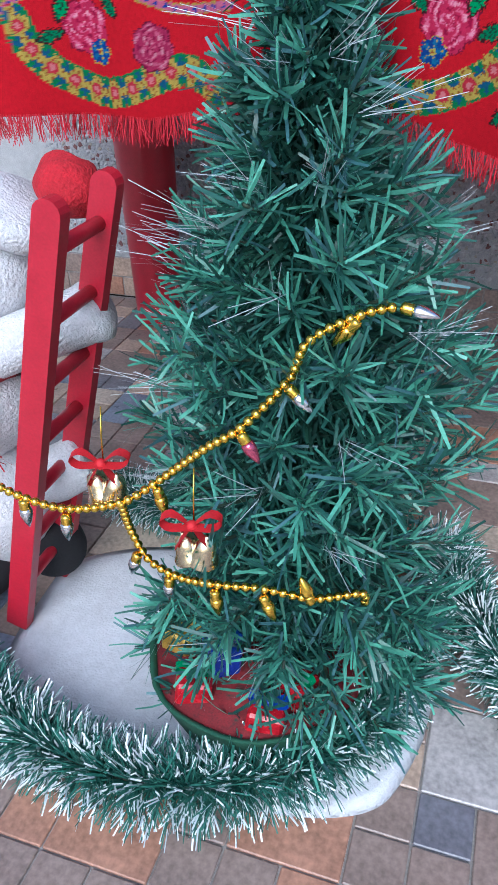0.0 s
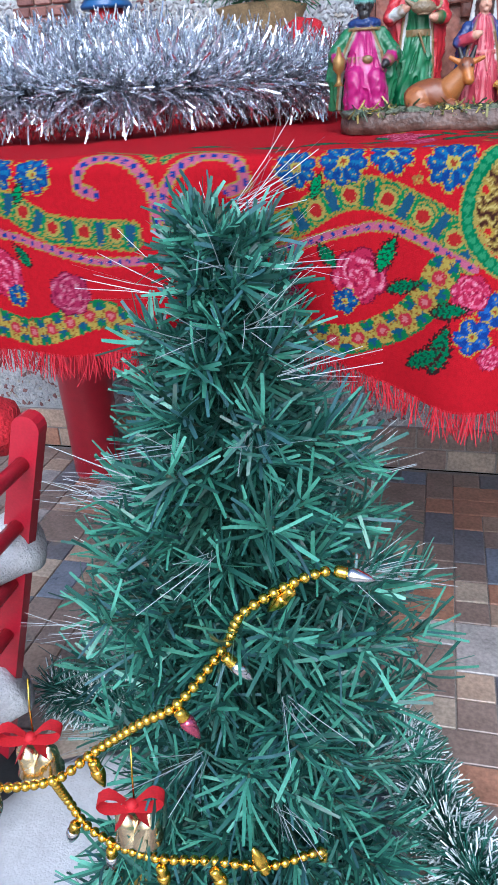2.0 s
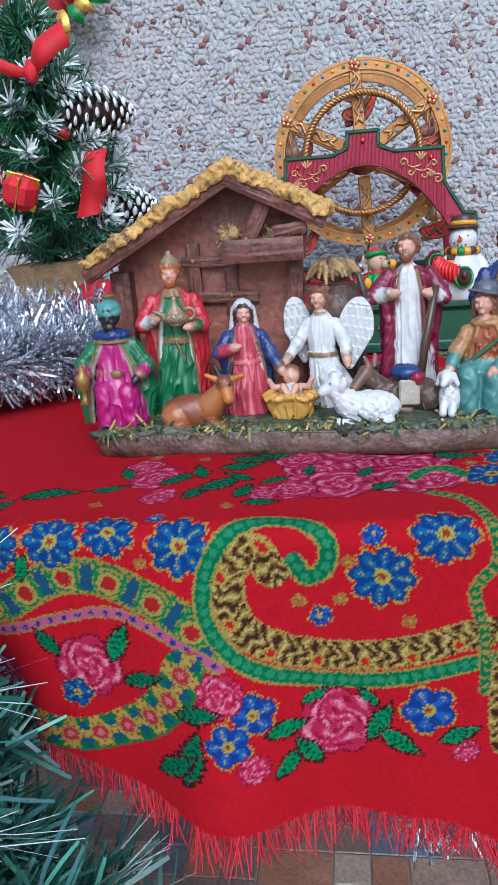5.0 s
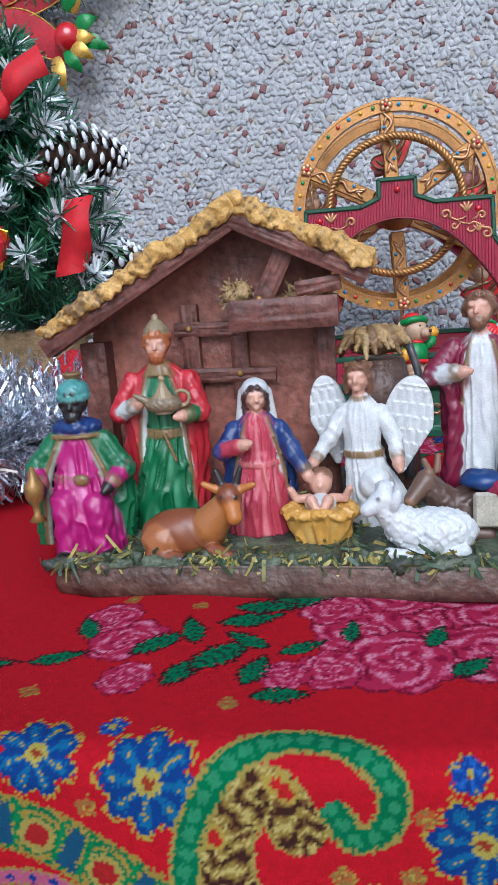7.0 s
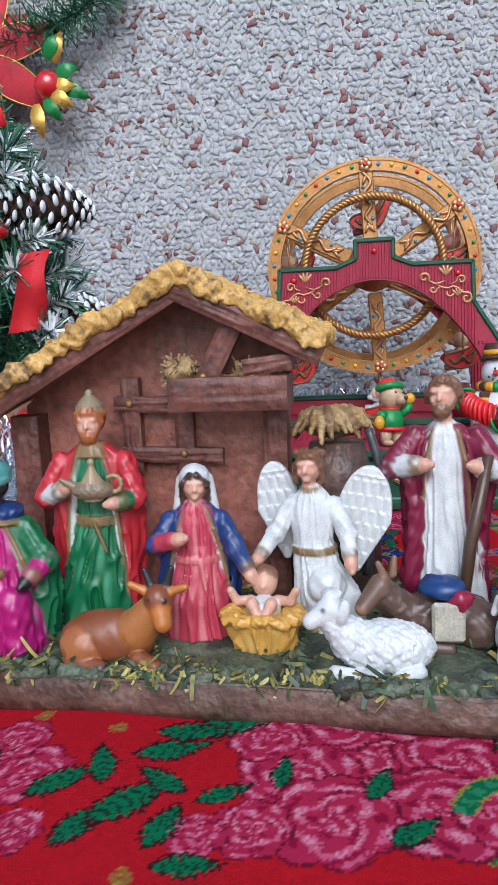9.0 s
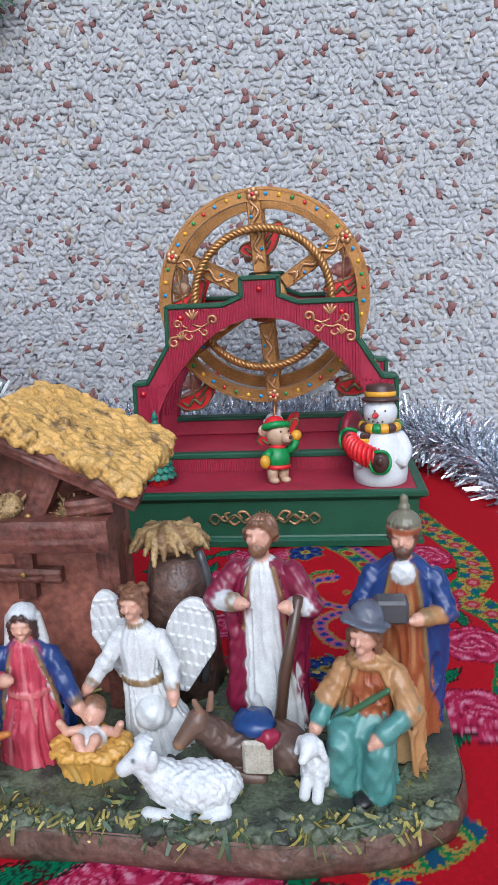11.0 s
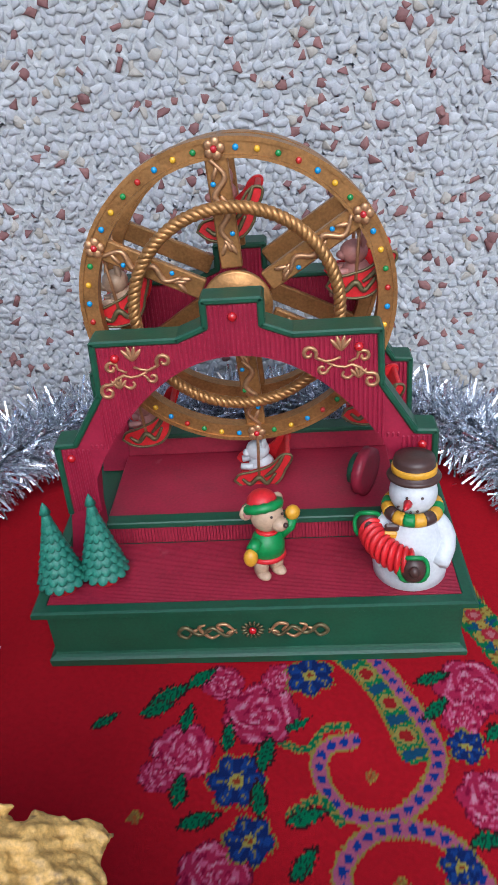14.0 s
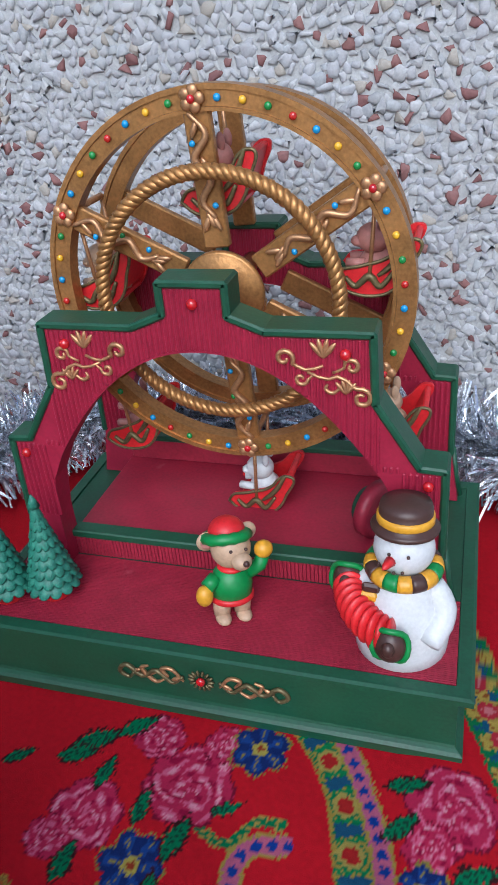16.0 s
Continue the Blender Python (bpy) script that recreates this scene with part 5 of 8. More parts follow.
def angel():
    p = [drape([(0, 9, 0, 20, 14), (20, 7, 0, 18, 13), (36, 2, 0, 12.5, 10), (48, 0, 0, 11, 9), (64, 0, 0, 12.5, 9), (73, 0, 0, 9, 7), (79, 0, 0, 4, 4)], C_WHITE, 8, 1.0, 0.03, 0.7), ell((8, -9, 26), (10, 9, 10), C_WHITE, (0, 0, 0), 0.7, 0.3)]
    p += arm((-10, 0, 68), (-19, -5, 53), (-26, -9, 43), C_WHITE, C_SKIN, 5.4) + arm((11, 0, 68), (19, -4, 53), (21, -10, 43), C_WHITE, C_SKIN, 5.4)
    p += [drape([(42, 1, 0, 12.4, 10.4), (45.5, 1, 0, 12.2, 10.2)], C_GOLD, 4, 0.2), drape([(75, -0.5, -0.5, 6, 5.6), (77.5, -0.5, -0.5, 5.6, 5.2)], C_GOLD, 5, 0.15)]
    p += head(-1, -2, 88, 0.92, C_SKIN, C_FAIR, False, -0.3, 9) + [ell((-1 + 6 * math.cos(t), 2 + 5 * math.sin(t), 95), (3, 3, 2.6), C_FAIR, (0, 0, 0), 0.5, 1.5) for t in np.linspace(0, 5.3, 6)]
    sculpt("angel_figure", p, (0.087, 0.806, 0.772), -6)
    for q, c, half, lean in ((-1, (-20, 12, 62), (12, 27), -8), (1, (26, 12, 58), (15, 29), 10)):
        R = Matrix.Rotation(radians(lean), 3, 'Y')

        def f(g, c=c, half=half, R=R, q=q):
            x, y, z = g[0] - c[0], g[1] - c[1], g[2] - c[2]
            u, v = R[0][0] * x + R[2][0] * z, R[0][2] * x + R[2][2] * z
            w_ = half[0] * np.sqrt(np.clip(1 - (np.clip(v, 0, None) / half[1]) ** 2, 0.0, 1)) * np.clip(1 + np.minimum(v, 0) / half[1] * 0.8, 0.12, 1)
            row = np.floor((half[1] - v) / 8.0)
            feather = 1.8 * np.abs(np.sin(u * 0.62 + row * 1.57 + 0.05 * v)) ** 0.6
            step_ = ((half[1] - v) / 8.0 - row)
            edge = np.hypot(np.maximum(np.abs(u) - w_ + 1.5, 0), np.maximum(np.abs(v) - half[1], 0)) - 1.5
            return np.maximum(edge, np.abs(y + 0.004 * u * u) - 1.6 - 0.9 * feather * (1 - 0.6 * step_) * (v < half[1] - 5) - 0.6 * (v > half[1] - 6))
        lo = np.array(c, float) - (half[0] + 8, 6, half[1] + 6)
        sculpt("angel_wing", [(f, lo, np.array(c, float) + (half[0] + 8, 6, half[1] + 6), C_WHITE)], (0.087, 0.806, 0.772), -6, 0.75)


def animals():
    a, m, b_ = (0.2, 0.06, 0.022), (0.42, 0.15, 0.03), (0.02, 0.017, 0.018)
    p = [ell((-8, 0, 14), (25, 13, 14.5), a, (0, 0, 0), 0.5, 0.2), ell((-19, -4, 11), (13, 12, 12), (0.33, 0.12, 0.04), (0, 0, 0), 0.5, 0.3), cap((8, -2, 19), (20, -4, 33), 11, 7.5, (0.34, 0.13, 0.035)), ell((21, -6, 36), (7, 7, 8), a), cap((22, -8, 33), (24, -11, 26), 5.5, 4.6, m)]
    p += [cap((15, -5, 40), (7, -6, 44), 2.6, 1.8, m), cap((27, -5, 40), (35, -6, 43), 2.6, 1.8, m), cap((17, -4, 43), (14, -4, 51), 2.6, 1.4, b_), cap((25, -4, 43), (28, -4, 52), 2.6, 1.4, b_)]
    p += [cap((10, -9, 6), (19, -13, 4), 5, 4, a), cap((-24, -11, 5), (-8, -15, 4), 5, 3.6, a), ell((-8, -16, 3.4), (5, 3.4, 3.2), b_), ell((4, -13, 3.4), (4.5, 3.4, 3.2), b_), cap((18, -11, 38), (18, -11.5, 38), 1, 1, b_), cap((25.5, -11, 37.5), (25.5, -11.5, 37.5), 1, 1, b_)]
    sculpt("ox_figure", p, (-0.008, 0.765, 0.767))
    w_ = C_WHITE

    def wool(q):
        return ell(q[0], q[1], w_, (0, 0, 0), 0.9, 0.75)
    p = [wool(((8, 0, 14), (24, 13, 13))), wool(((-8, 0, 18), (10, 10, 11))), cap((-11, 0, 20), (-18, -1, 29), 8.5, 6.5, w_, 0.6, 0.8), cap((-18, -2, 34), (-27, -5, 29), 6.3, 4.0, w_), ell((-12, -7, 34), (3, 2.2, 6.5), w_, (0, 15, 0)), ell((-17, 1, 40), (5, 5, 3), w_, (0, 0, 0), 0.7, 1.0), cap((-16, -9, 5), (4, -13, 3.5), 3.8, 3.2, w_), cap((22, -9, 5), (12, -14, 3.5), 4.5, 3.4, w_)]
    p += [ell((5, -13, 3.4), (3, 2.6, 2.8), b_), ell((12, -14.5, 3.4), (3, 2.6, 2.8), b_), ell((-21, -7.3, 35), (1.2, 0.8, 1.2), b_)]
    sculpt("sheep_figure", p, (0.115, 0.759, 0.767), 4, 0.75)
    d = (0.1, 0.06, 0.045)
    p = [ell((6, 0, 15), (27, 13, 14), d, (0, 0, 0), 0.7, 0.5), cap((-14, 0, 19), (-25, -2, 31), 9.5, 7, d, 0.6, 0.7), cap((-26, -3, 34), (-35, -7, 25), 6.2, 4.2, (0.13, 0.075, 0.05)), ell((-36, -8, 24), (3.6, 3.4, 3.4), (0.3, 0.17, 0.09)), cap((-24, -4, 39), (-27, -4, 46), 2.2, 1.6, (0.2, 0.11, 0.07)), cap((-19, 0, 39), (-18, 1, 47), 2.2, 1.6, (0.2, 0.11, 0.07)), cap((-15, -10, 5), (6, -14, 4), 4.5, 3.6, d), ell((24, -6, 12), (13, 11, 12), d, (0, 0, 0), 0.6, 0.4)]
    sculpt("donkey_figure", p, (0.147, 0.789, 0.769), 8)
    p = [ell((0, 0, 12), (8, 7.5, 13), w_, (0, 0, 0), 0.7, 0.8), ell((-1, -5, 29), (5.6, 6, 6.4), w_, (0, 0, 0), 0.3, 0.8), cap((-1, -9, 28), (-2, -12, 25), 3.4, 2.4, w_), cap((-6, -4, 31), (-8, -5, 24), 2, 1.8, w_), cap((4, -4, 31), (7, -5, 24), 2, 1.8, w_), cap((-3, -6, 8), (-3, -9, 2), 3, 3, w_), cap((4, -6, 8), (4, -9, 2), 3, 3, w_)]
    sculpt("lamb_figure", p, (0.184, 0.771, 0.771), -20, 0.7)


def crib():
    y = (0.55, 0.3, 0.06)
    p = [drape([(0, 0, 0, 14, 10), (6, 0, 0, 17, 12), (16, 0, 0, 20, 14), (22, 0, 0, 19, 13)], y, 6, 1.3, 0.1, 0.4, None, (0.62, 0.42, 0.14))]
    for k in range(12):
        t = k * math.pi / 6
        p.append(ell((18 * math.cos(t), 12 * math.sin(t), 21 + math.sin(k * 2.3)), (6, 5, 3.4), y, (0, 20 * math.cos(t), 0), 0.9, 0.7))
    sculpt("manger", p, (0.062, 0.782, 0.7665))
    p = [ell((0, -1, 3), (9, 8, 6), C_WHITE, (0, 0, 0), 0.5, 0.5), ell((0, 6, 14), (6.8, 6.6, 7.4), C_SKIN), ell((0, 8, 17), (7.2, 6.4, 6), C_FAIR, (0, 0, 0), 0.4, 1.2), ell((0, -0.6, 13.5), (1.2, 1.2, 1.2), C_SKIN)]
    for q in (-1, 1):
        p += [cap((q * 7, 2, 6), (q * 14, 0, 6), 2.8, 2.4, C_SKIN), cap((q * 14, 0, 6), (q * 17, -1, 12), 2.4, 2.2, C_SKIN), cap((q * 4, -5, 4), (q * 5, -9, 8), 3.2, 3, C_SKIN), cap((q * 5, -9, 8), (q * 2, -12, 3), 3, 2.4, C_SKIN)]
    sculpt("infant_figure", p, (0.062, 0.784, 0.7875), 0, 0.7)


def sheaf():
    """The moulded bundle of straw that lies over the stump."""
    p = [ell((0, 0, 0), (18, 14, 8), (0.16, 0.09, 0.04), (0, 0, 0), 1.0, 0.5)]
    r = np.random.default_rng(6)
    for k in range(22):
        a = k * 2.39996
        u, q = r.uniform(0.85, 1.2), r.uniform(2.6, 4.4)
        c = ((0.34, 0.22, 0.09), (0.22, 0.13, 0.055), (0.42, 0.29, 0.13))[k % 3]
        m_ = (15 * u * math.cos(a + 0.3), 11 * u * math.sin(a + 0.3), 5 + r.uniform(-1, 2))
        p += [cap((5 * math.cos(a), 4 * math.sin(a), 5 + r.uniform(0, 3)), m_, q, q * 0.9, c, 0.8, 0.9), cap(m_, (23 * u * math.cos(a + 0.45), 17 * u * math.sin(a + 0.45), -5 + r.uniform(-4, 4)), q * 0.9, 1.2, c, 0.8, 0.9)]
    sculpt("hay_tuft", p, (0.098, 0.857, 0.876), 0, 0.9, 0.8, ROUGH_RESIN)


sheaf()
king()
gift_lamp()
dark_king()
mother()
joseph()
blue_king()
shepherd()
angel()
animals()
crib()


def thatch():
    """Moulded straw over both slopes, combed down the roof and hanging over the front."""
    y, dk = (0.52, 0.31, 0.085), (0.12, 0.07, 0.028)
    for x0, z0, x1, z1, s in ((-0.104, 0.892, 0.02, 0.9595, 1.0), (0.013, 0.962, 0.096, 0.922, 4.0)):
        L, a = math.hypot(x1 - x0, z1 - z0) * 500, math.degrees(math.atan2(z1 - z0, x1 - x0))

        def lump(q, s=s):
            g = [q[0] + 4 * np.sin(q[1] * 0.11 + s), q[1] + 4 * np.sin(q[0] * 0.1 + 2 * s), q[2]]
            clump = ripple(g, 0.13, s) + 0.6 * ripple([g[1], g[0], g[2]], 0.27, 2 * s)
            strand = np.sin(g[1] * 1.15 + 2.5 * np.sin(g[0] * 0.16 + s) + 1.5 * clump)
            return 2.6 * clump + 0.55 * strand + 0.6 * ripple(q, 0.9, s)

        def mix(p, s=s):
            return np.clip(1.2 * ripple(p, 0.1, s) + 1.0 * ripple(p, 0.7, s) - (0.0 if s < 2 else 0.6), 0, 0.9)
        sculpt("thatch", [slab((0, 0, 0), (L - 2, 49, 2.4), (0, -a, 0), 2.6, y, lump, dk, mix)], ((x0 + x1) / 2, 0.852, (z0 + z1) / 2 + 0.0045), 0, 0.9, 1.1, ROUGH_RESIN)


thatch()

part("staff", B().tube([N(0.163, 0.797, 0.776), N(0.168, 0.798, 0.82), N(0.177, 0.8, 0.866)], [0.003, 0.0034, 0.0028], BROWN, 8), BROWN, nativity)
part("gift_casket", B().box(N(0.225, 0.796, 0.861), (0.017, 0.012, 0.013), GREY, 0.0015), GREY, nativity)
part("gift_goblet", B().lathe([(0.005, 0), (0.002, 0.004), (0.002, 0.01), (0.0055, 0.014), (0.0055, 0.022), (0.003, 0.025), (0.0012, 0.032)], F_GOLD, 14, N(-0.0995, 0.756, 0.793)), F_GOLD, nativity)

# ---- ferris wheel music box ----
FX, FY, FZ = 0.132, 1.138, TOP + 0.0025
ferris = thing("ferris_wheel_music_box", pose(FX, FY, FZ), "red, green and gold toy ferris wheel music box with a snowman", "music box")
RIBBED = mat("ribbed_crimson", (0.3, 0.012, 0.04), 0.45, var=0.1, bump=0.1)
SCROLL = mat("scroll_gilt", (0.5, 0.27, 0.13), 0.35, 0.6, var=0.15, bump=0.1)
DARKGILT = mat("scroll_dark", (0.16, 0.13, 0.06), 0.45, 0.5, var=0.2, bump=0.1)
GEM = mat("red_gem", (0.5, 0.01, 0.015), 0.12, var=0.04, bump=0, coat=0.8)
DOT = {c: mat("dot_" + c, col, 0.25, var=0.05, bump=0, coat=0.5) for c, col in (("red", (0.5, 0.02, 0.015)), ("blue", (0.02, 0.28, 0.6)), ("yellow", (0.75, 0.42, 0.02)), ("green", (0.02, 0.24, 0.05)))}
T_WHITE = mat("toy_white", (0.62, 0.64, 0.65), 0.4, var=0.06, bump=0.1)
T_BROWN = mat("toy_brown", (0.06, 0.028, 0.022), 0.4, var=0.1, bump=0.1)
T_YEL = mat("toy_yellow", (0.65, 0.32, 0.02), 0.4, var=0.08, bump=0.1)
T_GRN = mat("toy_green", (0.012, 0.22, 0.05), 0.4, var=0.1, bump=0.1)
T_RED = mat("toy_red", (0.6, 0.018, 0.022), 0.4, var=0.1, bump=0.1)
T_BEIGE = mat("toy_beige", (0.5, 0.34, 0.22), 0.45, var=0.1, bump=0.1)
T_PINK = mat("toy_pink", (0.45, 0.2, 0.17), 0.45, var=0.1, bump=0.1)
FIR = mat("toy_fir", (0.03, 0.19, 0.13), 0.5, var=0.25, scale=200, bump=0.3, wear=((0.2, 0.4, 0.33), 0.66, 160))

BW, BD = 0.161, 0.215


def moulding(prof, w, d0, d1, material):
    """A profile of (outset, height) carried round a rectangle."""
    b = B()
    vs, fs = [], []
    for o, z in prof:
        vs += [(-w - o, d0 - o, z), (w + o, d0 - o, z), (w + o, d1 + o, z), (-w - o, d1 + o, z)]
    for i in range(len(prof) - 1):
        for j in range(4):
            fs.append((i * 4 + j, i * 4 + (j + 1) % 4, (i + 1) * 4 + (j + 1) % 4, (i + 1) * 4 + j))
    k = (len(prof) - 1) * 4
    fs += [(3, 2, 1, 0), (k, k + 1, k + 2, k + 3)]
    return b.add(vs, fs, material, False)


part("box", moulding([(-0.006, 0), (-0.0025, 0.0), (-0.002, 0.0065), (-0.004, 0.008), (-0.0062, 0.0092), (-0.007, 0.011), (-0.007, 0.047), (-0.004, 0.05), (0.0, 0.0525), (0.001, 0.0535), (0.001, 0.0575), (-0.001, 0.0585), (-0.0085, 0.0585), (-0.0087, 0.057)], BW, 0, BD, GREEN_TOY), GREEN_TOY, ferris)
deck = part("deck", B().box((0, 0.044, 0.056), (2 * BW - 0.018, 0.069, 0.003), RED_TOY, 0.0003), RED_TOY, ferris)
rows = 46
for i in range(rows):
    y0 = 0.0095 + i * (0.068 / rows)
    part("deck_board", B().prism([(-BW + 0.009, 0.0555), (BW - 0.009, 0.0555), (BW - 0.009, 0.0583), (-BW + 0.009, 0.0583)], y0, y0 + 0.068 / rows * 0.72, RED_TOY), RED_TOY, deck)
riser = part("step", B().box((0, 0.14, 0.0655), (0.24, 0.118, 0.0165), RED_TOY, 0.001), RED_TOY, ferris)
for i in range(90):
    part("rib", B().box((-0.118 + i * 0.236 / 89, 0.0805, 0.0655), (0.0024, 0.003, 0.016), RED_TOY, 0.0003), RED_TOY, riser)
part("step_edge", B().box((0, 0.0835, 0.0762), (0.242, 0.012, 0.006), GREEN_TOY, 0.001), GREEN_TOY, ferris)

OUTER = [(-0.146, 0.058), (-0.143, 0.075), (-0.139, 0.1), (-0.138, 0.16), (-0.124, 0.161), (-0.099, 0.2), (-0.0975, 0.24), (-0.039, 0.24), (-0.019, 0.248), (-0.019, 0.266), (0.019, 0.266), (0.019, 0.248), (0.039, 0.24), (0.0975, 0.24), (0.099, 0.2), (0.124, 0.161), (0.138, 0.16), (0.139, 0.1), (0.143, 0.075), (0.146, 0.058)]


def inner_z(x):
    return 0.226 - 0.0785 * (abs(x) / 0.105) ** 2.1 if abs(x) < 0.105 else None


def arch(y, t):
    b = B()
    xs = sorted(set([q[0] for q in OUTER if abs(q[0]) > 0.104] + list(np.linspace(-0.104, 0.104, 53)) + [-0.019, 0.019, -0.0191, 0.0191]))
    ox = [q[0] for q in OUTER[3:17]]

    def top(x):
        pts = [(-0.138, 0.16), (-0.124, 0.161), (-0.099, 0.2), (-0.0975, 0.24), (-0.039, 0.24), (-0.0191, 0.248), (-0.019, 0.266), (0.019, 0.266), (0.0191, 0.248), (0.039, 0.24), (0.0975, 0.24), (0.099, 0.2), (0.124, 0.161), (0.138, 0.16)]
        return float(np.interp(x, [p[0] for p in pts], [p[1] for p in pts]))
    mid = [x for x in np.linspace(-0.104, 0.104, 105)] + [-0.0191, 0.0191, -0.019, 0.019, -0.0975, -0.099, 0.0975, 0.099, 0.039, -0.039]
    mid = sorted(mid)
    b.strip([(x, inner_z(x)) for x in mid], [(x, top(x)) for x in mid], y, y + t, RIBBED)
    for s in (-1, 1):
        zs = [0.058, 0.075, 0.1, 0.13, inner_z(0.104)]
        inn = [(s * (0.117 - 0.006 * max(0, (z - 0.1) / 0.05)), z) for z in zs[:-1]] + [(s * 0.104, zs[-1])]
        out = [(s * q, z) for q, z in zip((0.146, 0.143, 0.139, 0.138, 0.1385), (0.058, 0.075, 0.1, 0.13, 0.16))]
        a, c = (inn, out) if s > 0 else (out, inn)
        b.strip(a, c, y, y + t, RIBBED)
        q = [(s * 0.104, inner_z(0.104)), (s * 0.1385, 0.16), (s * 0.124, 0.161), (s * 0.104, top(0.104))]
        b.prism(q if s > 0 else q[::-1], y, y + t, RIBBED)
    ribs = []
    for i in range(62):
        x = -0.1005 + i * 0.201 / 61
        z0, z1 = inner_z(x) + 0.0015, top(x) - 0.003
        if z1 - z0 > 0.006:
            ribs.append(B().box((x, y - 0.0002, (z0 + z1) / 2), (0.002, 0.002, z1 - z0), RIBBED, 0.0006))
    for s in (-1, 1):
        for i in range(10):
            x = 0.1045 + i * 0.0036
            z1 = min(top(x) - 0.003, 0.157)
            ribs.append(B().box((s * x, y - 0.0002, (0.1 + z1) / 2 + (0.03 if x < 0.115 else 0)), (0.002, 0.002, max(0.004, z1 - 0.1 - (0.06 if x < 0.115 else 0))), RIBBED, 0.0006))
    return b, ribs


def arch_cap(y, t):
    """The green coping that runs over the arch's stepped top, length by length."""
    out = []
    pts = OUTER[2:18]
    for (x0, z0), (x1, z1) in zip(pts[:-1], pts[1:]):
        d = math.hypot(x1 - x0, z1 - z0)
        M = Matrix.Rotation(-math.atan2(z1 - z0, x1 - x0), 4, 'Y')
        out.append(B().box(((x0 + x1) / 2, y + t / 2, (z0 + z1) / 2), (d + 0.0034, t + 0.005, 0.0046), GREEN_TOY, 0.0012, M))
    for s in (-1, 1):
        out.append(B().tube([(s * 0.14, y + t / 2, 0.1), (s * 0.1435, y + t / 2, 0.075), (s * 0.1475, y + t / 2, 0.0585)], 0.0022, GREEN_TOY, 8))
    return out


def scroll(b, pts, r, material):
    C = curve(pts, 26)
    k = len(C)
    b.tube([tuple(p) for p in C], [1.45 * r * (0.45 + 0.55 * math.sin(math.pi * (i + 2) / (k + 3))) for i in range(k)], material, 7)


def ornament(sx, y):
    """Gilt flower scrolls on the arch's shoulder."""
    b = B()
    f = lambda pts: [(sx * (0.07 + p[0]), y, 0.222 + p[1]) for p in pts]
    volute = lambda cx, cz, r, a0, turn: [(cx + r * (1 - 0.75 * i / 11) * math.cos(a0 + turn * i / 11), cz + r * (1 - 0.75 * i / 11) * math.sin(a0 + turn * i / 11)) for i in range(12)]
    scroll(b, f([(-0.008, -0.004), (0.002, -0.008), (0.01, -0.006), (0.017, -0.012)] + volute(0.0215, -0.0185, 0.006, 1.9, -7.5)), 0.0011, SCROLL)
    scroll(b, f([(0.001, 0.0), (-0.008, -0.003), (-0.015, 0.0)] + volute(-0.0205, 0.0035, 0.0055, -0.6, 7.0)), 0.0011, SCROLL)
    scroll(b, f([(0.006, -0.004), (0.012, -0.001)] + volute(0.0165, 0.0, 0.0045, 2.6, -6.5)), 0.001, SCROLL)
    scroll(b, f([(-0.004, -0.005), (-0.008, -0.009)] + volute(-0.0115, -0.0085, 0.004, 0.2, -6.5)), 0.0009, SCROLL)
    scroll(b, f([(0.011, -0.012), (0.006, -0.016), (0.002, -0.014), (0.003, -0.011)]), 0.0009, SCROLL)
    for cx, cz, q in ((0.001, 0.005, 1.25), (0.013, -0.016, 1.0)):
        for a in (-40, -14, 14, 40):
            d = Vector((math.sin(radians(a)), 0, math.cos(radians(a))))
            b.ball((sx * (0.07 + cx) + d.x * 0.004 * q, y, 0.222 + cz + d.z * 0.004 * q), (0.0014 * q, 0.0014, 0.0048 * q), SCROLL, 8, 6, Matrix.Rotation(radians(a), 4, 'Y'))
    return b


for name, y in (("front_arch", 0.068), ("back_arch", 0.188)):
    body, ribs = arch(y, 0.017)
    a = part(name, body, RIBBED, ferris)
    for b in ribs:
        part("rib", b, RIBBED, a)
    for b in arch_cap(y, 0.017):
        part("coping", b, GREEN_TOY, a)
    if y < 0.1:
        for s in (-1, 1):
            part("scrollwork", ornament(s, y - 0.001), SCROLL, a)
        for x, z in ((0, 0.255), (-0.083, 0.229), (0.083, 0.229), (-0.129, 0.15), (0.129, 0.15)):
            part("gem", B().ball((x, y - 0.0015, z), (0.0034, 0.003, 0.0034), GEM, 8, 5), GEM, a)
part("back_rail", B().box((0, 0.193, 0.083), (0.236, 0.012, 0.018), RED_TOY, 0.001).box((0, 0.193, 0.0945), (0.238, 0.016, 0.005), GREEN_TOY, 0.001), RED_TOY, ferris)

WZ, ROT = 0.2425, radians(3.7)
RIM = 0.1085


def ring(r0, r1, y0, y1, material, n=72, zc=0.0):
    b = B()
    a = [(r0 * math.cos(2 * math.pi * i / n), r0 * math.sin(2 * math.pi * i / n) + zc) for i in range(n + 1)]
    c = [(r1 * math.cos(2 * math.pi * i / n), r1 * math.sin(2 * math.pi * i / n) + zc) for i in range(n + 1)]
    return b.strip(c, a, y0, y1, material)


def put(ob, q=1):
    ob.matrix_basis = pose(0, 0, WZ) @ Matrix.Rotation(-ROT, 4, 'Y') @ Matrix.Diagonal((q, 1, q, 1))
    return ob


